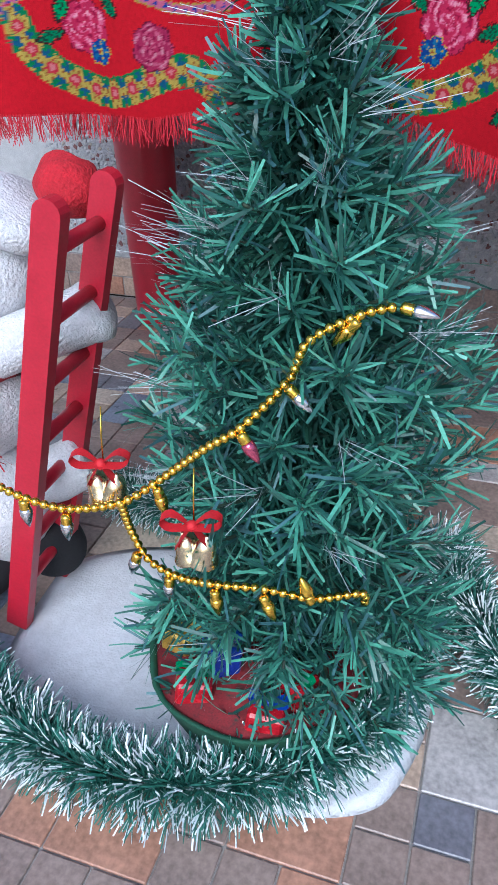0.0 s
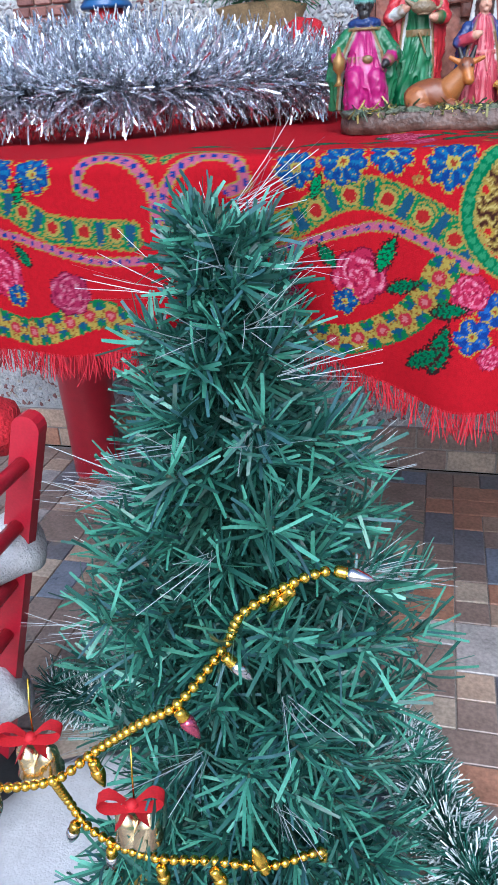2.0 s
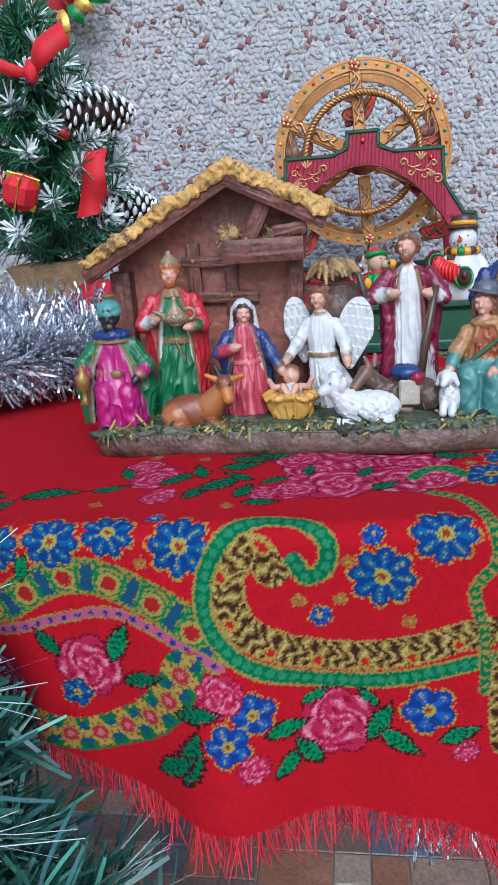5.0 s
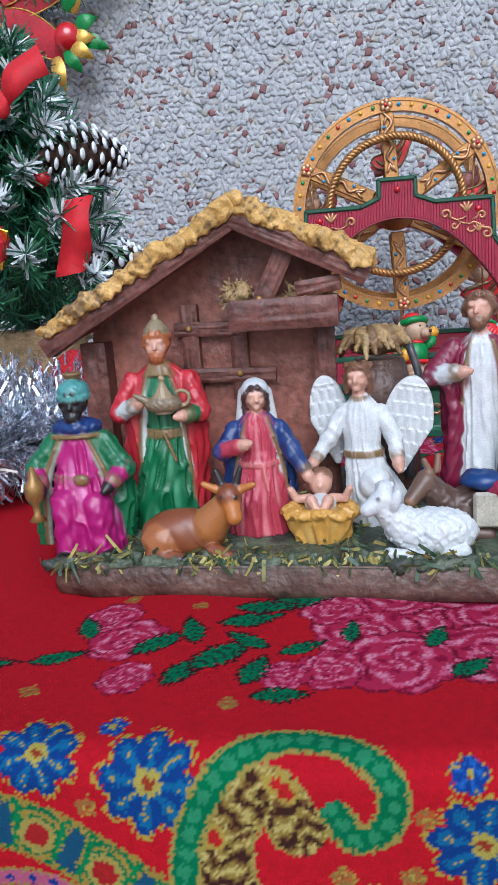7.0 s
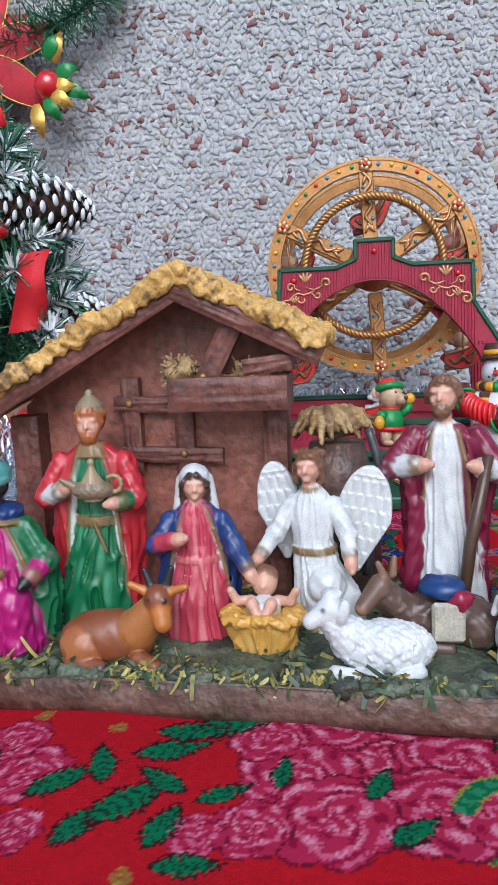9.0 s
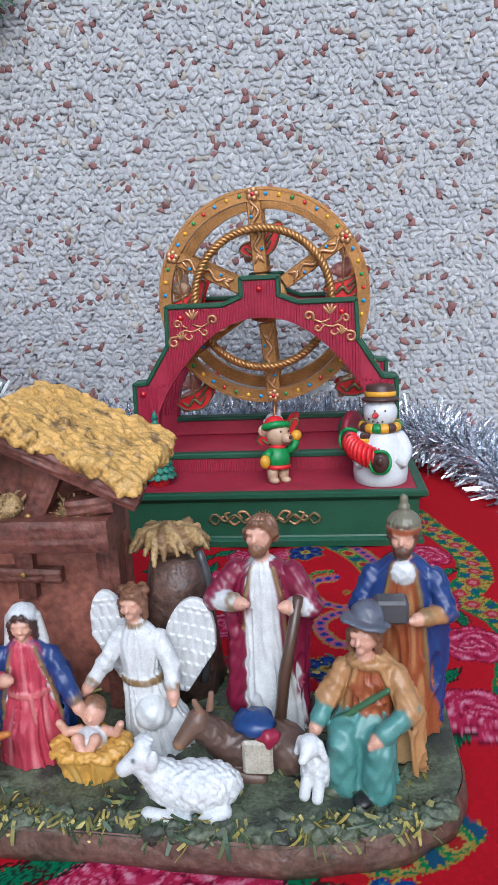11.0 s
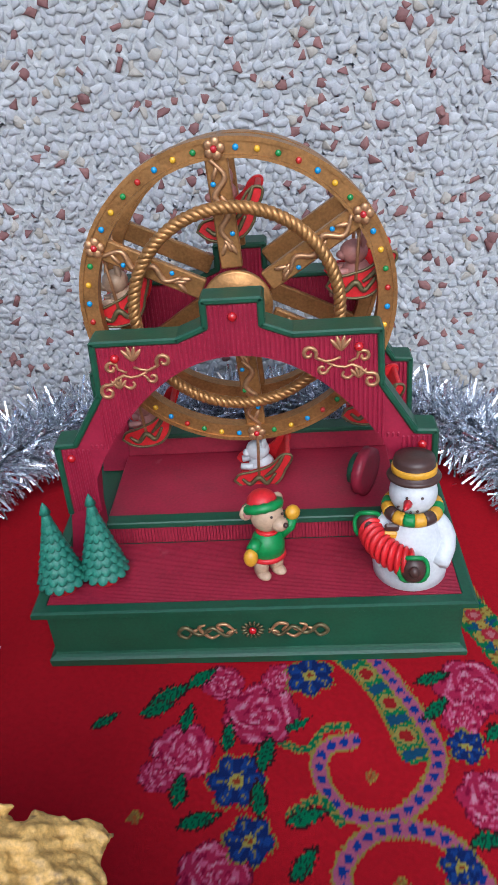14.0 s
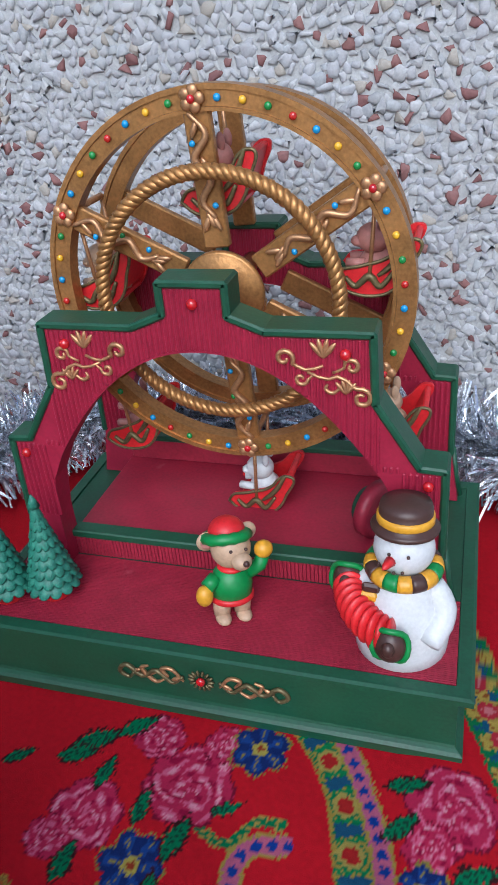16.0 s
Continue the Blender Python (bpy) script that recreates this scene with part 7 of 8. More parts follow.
levels = [0.02, 0.045, 0.08, 0.115, 0.155, 0.195, 0.235, 0.275, 0.315, 0.355, 0.395, 0.435, 0.475, 0.515, 0.55, 0.585, 0.62, 0.645, 0.665, 0.68]
for k, z in enumerate(levels):
    m_ = max(5, int(round(radius_at(z) * 74)))
    for i in range(m_):
        a = 2 * math.pi * (i + 0.37 * k) / m_ + r9.normal() * 0.12
        tree_branch(z + r9.normal() * 0.006, a, 120 if radius_at(z) > 0.1 else 95)
for i in range(16):
    tree_branch(0.075 + 0.05 * (i % 3), radians(215 + 8 * i), 150, 0.178)
# core needles: the tree's inner shade put in as darker colour
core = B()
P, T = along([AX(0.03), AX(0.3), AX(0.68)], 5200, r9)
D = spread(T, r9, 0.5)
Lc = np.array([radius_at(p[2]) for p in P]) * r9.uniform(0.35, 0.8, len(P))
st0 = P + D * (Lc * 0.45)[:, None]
core.ribbons(st0, D, np.minimum(Lc, 0.055), 0.0034, PVC_SHADE, 0.2, 2, r9)
part("inner_needles", core, PVC_SHADE, tree, "", "stuff")
fil = B()
for _ in range(34):
    z, a = r9.uniform(0.1, 0.7), r9.uniform(0, 2 * math.pi)
    R = radius_at(z) * 0.8
    c = AX(z) + np.array([R * math.cos(a), R * math.sin(a), 0.02])
    d0 = np.array([math.cos(a), math.sin(a), 0.35])
    fil.ribbons(c + r9.normal(size=(9, 3)) * 0.003, d0 + r9.normal(size=(9, 3)) * 0.22, r9.uniform(0.05, 0.085, 9), 0.0006, FILAMENT, 0.1, 2, r9)
part("filament", fil, FILAMENT, tree, "", "stuff")

# basket of parcels under the tree
basket = thing("gift_basket", pose(-0.178, 0.435, 0.008), "dark green basket with red plaid lining full of small wrapped parcels", "basket")
PLAID = mat("red_plaid", (0.16, 0.008, 0.012), 0.8, var=0.25, scale=80, bump=0.3, wear=((0.02, 0.03, 0.02), 0.58, 90))
RIMG = mat("green_felt_rim", (0.012, 0.075, 0.04), 0.85, var=0.15, bump=0.4)
part("bowl", B().lathe([(0.09, 0), (0.105, 0.02), (0.12, 0.075), (0.122, 0.08), (0.116, 0.078), (0.1, 0.03), (0.085, 0.012)], RIMG, 40, wob=0.015), RIMG, basket)
part("lining", B().lathe([(0.115, 0.076), (0.1, 0.066), (0.06, 0.06), (0.0005, 0.06)], PLAID, 36, wob=0.02), PLAID, basket)
PARCEL = {"red": mat("red_foil_paper", (0.42, 0.01, 0.02), 0.25, var=0.2, bump=0.4, bscale=90), "gold": mat("gold_paper", (0.5, 0.33, 0.06), 0.3, 0.4, var=0.15, bump=0.3), "blue": mat("blue_paper", (0.01, 0.04, 0.3), 0.3, var=0.15, bump=0.3)}
BOW = {"green": mat("green_satin", (0.01, 0.22, 0.08), 0.3, var=0.1, bump=0.1), "gold": mat("gold_satin", (0.5, 0.33, 0.08), 0.3, var=0.1, bump=0.1), "blue": mat("blue_satin", (0.01, 0.06, 0.4), 0.3, var=0.1, bump=0.1), "red": mat("red_velvet", (0.5, 0.008, 0.015), 0.7, var=0.12, scale=90, bump=0.2)}


def bow(b, c, s, material, m=None):
    """A tied bow of two loops and two tails."""
    M = Matrix.Translation(c) @ (m or Matrix())
    for q in (-1, 1):
        for pts in ([(0, 0, 0), (q * 0.6 * s, 0.05 * s, 0.45 * s), (q * 1.0 * s, 0, 0.25 * s), (q * 0.7 * s, -0.1 * s, 0.0), (0, -0.05 * s, 0)], [(0, 0, 0), (q * 0.35 * s, -0.1 * s, -0.45 * s), (q * 0.6 * s, 0, -0.9 * s)]):
            C = curve(pts, 12)
            vs, fs = [], []
            for i, p in enumerate(C):
                w_ = s * 0.2 * (0.4 + 0.6 * min(1, i / 3))
                vs += [M @ Vector((p[0], p[1] - w_, p[2])), M @ Vector((p[0], p[1] + w_, p[2] + 0.1 * w_))]
            for i in range(len(C) - 1):
                fs.append((2 * i, 2 * i + 1, 2 * i + 3, 2 * i + 2))
            b.add(vs, fs, material)
    b.ball(M @ Vector((0, 0, 0)), s * 0.2, material, 10, 8)
    return b


for x, y, z, sz, pc, bc, tr in ((-0.05, -0.075, 0.082, 0.036, "red", "green", 20), (-0.085, -0.02, 0.085, 0.034, "gold", "gold", -10), (0.03, -0.085, 0.08, 0.036, "red", "blue", 8), (-0.03, -0.045, 0.1, 0.034, "blue", "blue", 40), (0.05, -0.05, 0.09, 0.034, "red", "green", -25), (-0.07, 0.03, 0.09, 0.034, "red", "gold", 15)):
    g = thing("wrapped_parcel", pose(-0.178 + x, 0.435 + y, 0.008 + z - sz / 2, 0, 8, tr), "small parcel wrapped in " + {"red": "red foil", "gold": "gold paper", "blue": "blue paper"}[pc] + " with a " + bc + " bow", "parcel", "parcels in the basket")
    part("box", B().box((0, 0, sz / 2), (sz, sz, sz), PARCEL[pc], 0.003), PARCEL[pc], g)
    part("ribbon", B().box((0, 0, sz / 2), (sz + 0.001, 0.006, sz + 0.001), BOW[bc], 0.001), BOW[bc], g)
    part("bow", bow(B(), (0, 0, sz + 0.002), 0.02, BOW[bc]), BOW[bc], g)

# bead garland with little bulbs
BEADS_A = [(-0.42, 0.34, 0.335), (-0.37, 0.34, 0.315), (-0.324, 0.346, 0.304), (-0.271, 0.352, 0.318), (-0.244, 0.372, 0.332), (-0.2, 0.372, 0.372), (-0.167, 0.374, 0.398), (-0.14, 0.41, 0.424), (-0.123, 0.405, 0.461), (-0.089, 0.425, 0.478), (-0.062, 0.442, 0.481)]
BEADS_B = [(-0.271, 0.352, 0.316), (-0.276, 0.37, 0.27), (-0.262, 0.37, 0.24), (-0.23, 0.362, 0.235), (-0.189, 0.352, 0.246), (-0.147, 0.358, 0.247), (-0.106, 0.368, 0.238), (-0.069, 0.392, 0.232), (-0.066, 0.4, 0.215)]
BULB = {"silver": mat("silver_bulb", (0.8, 0.8, 0.82), 0.12, 1.0, var=0.03, bump=0), "gold": GOLD_BR, "pink": mat("pink_bulb", (0.6, 0.12, 0.2), 0.12, 0.8, var=0.03, bump=0)}
beads = thing("bead_garland", pose(*BEADS_A[3]), "gold bead garland with small gold and silver bulbs on the tree", "bead garland")
bo = np.array(BEADS_A[3])
bead_mesh = link("bead", B().ball((0, 0, 0), 0.0042, GOLD_BR, 12, 8), GOLD_BR)
bm_data = bead_mesh.data
bpy.data.objects.remove(bead_mesh)
for path in (BEADS_A, BEADS_B):
    C = curve(path, 300) - bo
    seg = np.r_[0, np.cumsum(np.linalg.norm(np.diff(C, axis=0), axis=1))]
    part("cord", B().tube(C[::4], 0.0009, GOLD_BR, 5), GOLD_BR, beads)
    for u in np.arange(0, seg[-1], 0.0082):
        ob = new("bead", bm_data)
        ob.parent, ob.location = beads, [float(np.interp(u, seg, C[:, k])) for k in range(3)]
for p, col, tl in (((-0.36, 0.338, 0.312), "silver", 0), ((-0.322, 0.342, 0.301), "silver", 5), ((-0.244, 0.368, 0.328), "gold", -12), ((-0.167, 0.37, 0.395), "pink", -30), ((-0.138, 0.4, 0.424), "silver", -45), ((-0.089, 0.42, 0.476), "gold", 40), ((-0.062, 0.44, 0.481), "silver", -80), ((-0.27, 0.365, 0.25), "silver", 20), ((-0.238, 0.36, 0.234), "silver", 5), ((-0.189, 0.348, 0.243), "gold", -5), ((-0.147, 0.354, 0.243), "gold", -22), ((-0.106, 0.364, 0.236), "gold", 160)):
    q = part("bulb", B().lathe([(0.0008, -0.03), (0.003, -0.025), (0.0055, -0.017), (0.0058, -0.012), (0.0045, -0.009)], BULB[col], 16), BULB[col], beads)
    q.matrix_basis = pose(*(np.array(p) - bo), 0, tl, 0)
    part("socket", B().lathe([(0.0047, -0.0095), (0.005, -0.008), (0.0045, -0.0065), (0.005, -0.005), (0.0045, -0.0035), (0.0048, -0.002), (0.003, 0.0)], GOLD_BR, 14), GOLD_BR, q)

BRASS = mat("pale_brass_bell", (0.75, 0.62, 0.4), 0.25, 1.0, var=0.1, bump=0.05)
for x, y, z in ((-0.205, 0.352, 0.305), (-0.294, 0.37, 0.338)):
    o = thing("bell_pair", pose(x, y, z), "two small brass bells under a red ribbon bow", "bell ornament", "bell ornaments")
    part("bow", bow(B(), (0, -0.004, 0.006), 0.026, BOW["red"], pose(0, 0, 0, 0, 0, 15)), BOW["red"], o)
    for s in (-1, 1):
        part("bell", B().lathe([(0.0145, -0.034), (0.0148, -0.0325), (0.0118, -0.028), (0.0098, -0.018), (0.0075, -0.0105), (0.0025, -0.008), (0.0022, -0.005)], BRASS, 22, (s * 0.013, 0, 0), pose(0, 0, 0, 0, s * 14)), BRASS, o)
    part("cord", B().tube([(0, 0, 0), (0.001, 0.002, 0.03), (0.0, 0.01, 0.055)], 0.0008, GOLD_BR, 5), GOLD_BR, o)

# white felt and green tinsel on the floor
FELT = mat("white_felt", (0.6, 0.62, 0.65), 0.95, var=0.06, scale=14, bump=0.6, bscale=300, dist=0.002)


def felt():
    b = B()
    n, k = 90, 14
    vs, fs = [], []
    for i in range(k + 1):
        q = 1 - i / k
        for j in range(n):
            a = 2 * math.pi * j / n
            c, s = math.cos(a), math.sin(a)
            x = -0.25 + q * 0.255 * math.copysign(abs(c) ** 0.55, c) * (1 + 0.03 * math.sin(5 * a))
            y = 0.472 + q * 0.166 * math.copysign(abs(s) ** 0.55, s) * (1 + 0.03 * math.sin(4 * a + 1))
            vs.append((x, y, 0.0015 if i == 0 else 0.006 + 0.0022 * noise.noise(Vector((x * 14, y * 14, 0)))))
    for i in range(k):
        for j in range(n):
            fs.append((i * n + j, i * n + (j + 1) % n, (i + 1) * n + (j + 1) % n, (i + 1) * n + j))
    fs.append(tuple(range(n))[::-1])
    return b.add(vs, fs, FELT)


tagged(link("snow_blanket", felt(), FELT), "white felt snow blanket spread on the floor tiles", "blanket")


def frosted(path, radius, n, label, seed):
    r = np.random.default_rng(seed)
    ob = thing("frosted_garland", pose(*path[0]), label, "tinsel garland", "green frosted garlands")
    o = np.array(path[0])
    P, T = along(np.array(path) - o, n, r)
    D = spread(T, r, 0.45)
    D /= np.linalg.norm(D, axis=1, keepdims=True)
    L = r.uniform(0.6, 1.1, n) * radius
    low = P[:, 2] + o[2] + D[:, 2] * L < 0.004
    D[low, 2] = np.abs(D[low, 2]) * 0.2
    part("needles", B().ribbons(P, D, L, 0.0017, PVC_DK, 0.05, 2, r), PVC_DK, ob, "", "stuff")
    w_ = r.uniform(size=n) < 0.62
    part("frosting", B().ribbons((P + D * (L * 0.68)[:, None])[w_], D[w_], L[w_] * 0.36, 0.0021, TIPS, 0.03, 1, r), TIPS, ob, "", "stuff")
    part("wire", B().tube(curve(np.array(path) - o, 40), 0.003, STEM, 6), STEM, ob)


frosted([(-0.62, 0.42, 0.04), (-0.52, 0.345, 0.04), (-0.42, 0.3, 0.042), (-0.31, 0.272, 0.042), (-0.2, 0.285, 0.042), (-0.11, 0.335, 0.042), (-0.055, 0.41, 0.042), (-0.02, 0.5, 0.042)], 0.05, 6200, "green tinsel garland with white tips curling round the snow blanket", 21)
frosted([(-0.02, 0.7, 0.045), (0.02, 0.62, 0.045), (0.06, 0.545, 0.045), (0.11, 0.48, 0.045), (0.18, 0.44, 0.045)], 0.052, 3600, "green tinsel garland with white tips on the floor tiles", 22)
frosted([(-0.5, 0.69, 0.04), (-0.4, 0.68, 0.04), (-0.3, 0.67, 0.04)], 0.048, 1800, "green tinsel garland with white tips behind the snow blanket", 23)

# red ladder with a plush snowman
ladder = thing("toy_ladder", pose(-0.505, 0.5, 0.008), "small red painted wooden ladder leaning beside the tree", "ladder")
LAD = Matrix.Rotation(math.atan2(0.158, 0.545), 4, 'Y')
for y in (-0.055, 0.043):
    rail = B()
    poly = [(-0.014, 0), (0.014, 0), (0.0135, 0.545)] + [(0.0135 * math.cos(t), 0.545 + 0.0135 * math.sin(t)) for t in np.linspace(0.3, math.pi - 0.3, 7)] + [(-0.0135, 0.545)]
    rail.prism(poly, y - 0.008, y + 0.008, RED)
    part("rail", rail, RED, ladder).matrix_basis = LAD
for k in range(7):
    z = 0.07 + k * 0.073
    part("rung", B().tube([(0, -0.06, z), (0, 0.05, z)], 0.0075, RED, 14), RED, ladder).matrix_basis = LAD
PLUSH = mat("white_plush", (0.6, 0.61, 0.63), 0.95, var=0.08, scale=60, bump=0.8, bscale=260, dist=0.004)
P_RED = mat("red_plush", (0.42, 0.01, 0.02), 0.95, var=0.15, scale=60, bump=0.8, bscale=260, dist=0.004)
P_BLK = mat("black_felt", (0.012, 0.012, 0.014), 0.9, var=0.2, bump=0.4)
TARTAN = mat("red_black_check", (0.35, 0.012, 0.02), 0.85, var=0.2, scale=60, bump=0.5, wear=((0.02, 0.02, 0.022), 0.53, 26))
pl = B().ball((-0.085, 0.02, 0.13), (0.085, 0.08, 0.1), PLUSH, 30, 20, rough=0.004, freq=70).ball((-0.06, 0.015, 0.29), (0.07, 0.07, 0.085), PLUSH, 30, 20, rough=0.004, freq=70).ball((-0.02, 0.02, 0.43), (0.06, 0.058, 0.058), PLUSH, 28, 18, rough=0.004, freq=70)
pl.ball((0.081, 0.045, 0.516), (0.034, 0.032, 0.03), P_RED, 24, 16, pose(0, 0, 0, 0, 20), rough=0.004, freq=50)
pl.lathe([(0.04, -0.012), (0.05, -0.004), (0.05, 0.016), (0.04, 0.024)], PLUSH, 24, (0.02, 0.03, 0.485), pose(0, 0, 0, 0, 35), wob=0.02)
pl.tube(curve([(-0.04, -0.02, 0.34), (0.03, -0.01, 0.37), (0.08, 0.035, 0.385), (0.105, 0.045, 0.395)], 10), [0.028, 0.03, 0.03, 0.03, 0.03, 0.031, 0.032, 0.034, 0.034, 0.022], PLUSH, 16)
pl.tube(curve([(-0.06, 0.02, 0.16), (0.0, 0.02, 0.17), (0.045, 0.03, 0.195), (0.055, 0.035, 0.2)], 10), [0.035, 0.035, 0.035, 0.035, 0.035, 0.034, 0.034, 0.034, 0.03, 0.018], PLUSH, 16)
pl.ball((-0.02, 0.03, 0.05), (0.046, 0.04, 0.046), P_BLK, 22, 16).ball((-0.09, -0.03, 0.045), (0.045, 0.045, 0.044), P_BLK, 22, 16)
folds(pl, [(0.07, 0.33), (0.078, 0.355), (0.07, 0.385), (0.055, 0.4)], 0, 360, TARTAN, (-0.04, 0.018, 0.0), n=40, wob=0.04, sq=1.0, thick=0.006)
pl.box((-0.02, -0.062, 0.33), (0.045, 0.008, 0.12), TARTAN, 0.003, pose(0, 0, 0, -12, 8, 15))
rs = np.random.default_rng(31)
pl.ribbons(np.array([(-0.02, -0.072, 0.27)]) + rs.normal(size=(40, 3)) * (0.016, 0.003, 0.003), rs.normal(size=(40, 3)) * 0.25 + (0.2, -0.1, -1), rs.uniform(0.025, 0.045, 40), 0.003, P_RED, 0.3, 2, rs)
plush = link("plush_snowman", pl, PLUSH)
plush.matrix_world = pose(-0.485, 0.51, 0.008)
tagged(plush, "white plush snowman with a red hat and checked scarf", "plush toy")

# little decorated tree on the table
mini = thing("tabletop_tree", pose(-0.245, 1.1, TOP + 0.003), "small decorated fir tree with frosted tips in a burlap sack", "christmas tree")
BURLAP = mat("burlap", (0.27, 0.18, 0.09), 0.95, var=0.25, scale=110, bump=0.9, bscale=420, dist=0.002)
part("sack", B().lathe([(0.05, 0), (0.064, 0.01), (0.068, 0.06), (0.06, 0.1), (0.05, 0.118), (0.058, 0.134), (0.04, 0.138)], BURLAP, 36, wob=0.04), BURLAP, mini, "burlap sack")
part("trunk", B().tube([(0, 0, 0.1), (0, 0, 0.42)], [0.008, 0.002], STEM, 8), STEM, mini)
PINE = mat("fine_green_needles", (0.02, 0.09, 0.04), 0.45, rand=("island", [(0.02, 0.1, 0.05), (0.035, 0.16, 0.075), (0.055, 0.2, 0.085), (0.02, 0.08, 0.05)]), var=0.1, bump=0)
FROST = mat("frosted_needles", (0.78, 0.82, 0.83), 0.7, var=0.1, bump=0)
rm = np.random.default_rng(17)
for k in range(64):
    t = (k + 0.5) / 64
    z = 0.135 + 0.275 * t
    a = k * 2.39996
    R = (0.125 * (1 - t) ** 0.8 + 0.012) * rm.uniform(0.8, 1.05)
    p0, tip = np.array([0, 0, z]), np.array([R * math.cos(a), R * math.sin(a), z + 0.25 * R])
    P, T = along([p0, (p0 + tip) / 2 - (0, 0, 0.006), tip], 170, rm)
    D = spread(T, rm, 0.2) + T * rm.uniform(0.4, 1.2, (170, 1))
    b = B().tube([p0, tip], 0.0012, STEM, 5).ribbons(P, D, rm.uniform(0.018, 0.032, 170), 0.0018, PINE, 0.1, 1, rm)
    if k % 8 != 1:
        b.ribbons(tip - T[-60:] * rm.uniform(0, 0.03, (60, 1)), spread(T[-60:], rm, 0.2) + T[-60:], rm.uniform(0.012, 0.024, 60), 0.0029, FROST, 0.1, 1, rm)
    part("branch", b, PINE, mini)
CONE = mat("pine_cone_scale", (0.07, 0.035, 0.022), 0.7, var=0.25, scale=90, bump=0.3)
for x, y, z, rx, rz, ln in ((-0.168, 1.085, 1.05, 52, 100, 0.085), (-0.152, 1.11, 0.95, 60, 80, 0.07), (-0.385, 1.06, 1.01, 60, -105, 0.075), (-0.34, 1.1, 0.94, 70, -80, 0.06)):
    c = thing("pine_cone", pose(x, y, z) @ Matrix.Rotation(radians(rz), 4, 'Z') @ Matrix.Rotation(radians(90 + rx - 52), 4, 'X') @ Matrix.Rotation(radians(28), 4, 'Y'), "brown pine cone with white frosted scales on the little tree", "pine cone", "pine cones")
    sc, fr = B().lathe([(0.004, -ln / 2), (0.013, -ln * 0.2), (0.012, ln * 0.2), (0.003, ln / 2)], CONE, 12), B()
    for i in range(95):
        t = i / 94
        r_ = ln * 0.33 * math.sin(math.pi * (0.12 + 0.82 * t)) ** 0.8
        a = i * 2.39996
        M = Matrix.Translation((0, 0, ln * (t - 0.5) + 0.004)) @ Matrix.Rotation(a, 4, 'Z') @ Matrix.Translation((r_ * 0.78, 0, 0)) @ Matrix.Rotation(radians(32), 4, 'Y')
        sc.ball(M.translation, (r_ * 0.34, 0.0058, 0.0011), CONE, 8, 4, M.to_3x3().to_4x4())
        M2 = M @ Matrix.Translation((r_ * 0.24, 0, 0.0))
        fr.ball(M2.translation, (r_ * 0.22, 0.0058, 0.002), FROST, 8, 4, M2.to_3x3().to_4x4())
    part("cone", sc, CONE, c)
    part("frosting", fr, FROST, c, "white frosting", "stuff")


def velvet_ribbon(pts, w0, label):
    C = curve(pts, 14)
    b, vs, fs = B(), [], []
    for i, p in enumerate(C):
        for off in (0, 0.0012):
            vs += [(p[0] - w0 / 2, p[1] + off, p[2]), (p[0] + w0 / 2, p[1] + off + 0.3 * w0 * math.sin(i * 0.5), p[2] + 0.12 * w0)]
    for i in range(len(C) - 1):
        k = 4 * i
        fs += [(k, k + 1, k + 5, k + 4), (k + 2, k + 6, k + 7, k + 3), (k, k + 4, k + 6, k + 2), (k + 1, k + 3, k + 7, k + 5)]
    b.add(vs, fs, BOW["red"])
    ob = link("velvet_ribbon", b, BOW["red"])
    tagged(ob, label, "ribbon", "red ribbons")


velvet_ribbon([(-0.172, 1.03, 0.938), (-0.16, 1.025, 0.97), (-0.158, 1.035, 1.005)], 0.028, "red velvet ribbon hanging on the little tree")
velvet_ribbon([(-0.3, 1.0, 0.96), (-0.318, 0.985, 0.995), (-0.33, 0.99, 1.03)], 0.026, "red velvet ribbon hanging on the little tree")
tb = thing("velvet_bow", pose(-0.207, 1.015, 1.083), "red velvet bow on the little tree", "bow")
for name, pts, w0 in (("ribbon_tail", [(0.002, 0, 0.0), (-0.018, -0.01, 0.004), (-0.04, -0.008, 0.012), (-0.058, 0.0, 0.004)], 0.017), ("ribbon_tail", [(0.0, 0, 0.0), (0.012, -0.012, 0.012), (0.028, -0.012, 0.026), (0.04, 0.0, 0.034)], 0.024)):
    C, vb, vs, fs = curve(pts, 12), B(), [], []
    for i, p in enumerate(C):
        w_ = w0 * (0.35 + 0.65 * min(1, i / 5)) / 2
        for off in (0, 0.0012):
            vs += [(p[0] + 0.3 * w_, p[1] + off, p[2] - w_), (p[0] - 0.3 * w_, p[1] + off - 0.5 * w_ * math.sin(i * 0.6), p[2] + w_)]
    for i in range(len(C) - 1):
        k = 4 * i
        fs += [(k, k + 1, k + 5, k + 4), (k + 2, k + 6, k + 7, k + 3), (k, k + 4, k + 6, k + 2), (k + 1, k + 3, k + 7, k + 5)]
    part(name, vb.add(vs, fs, BOW["red"]), BOW["red"], tb)
part("knot", B().ball((0, -0.004, 0.002), (0.008, 0.006, 0.011), BOW["red"], 16, 10, rough=0.002, freq=200), BOW["red"], tb)
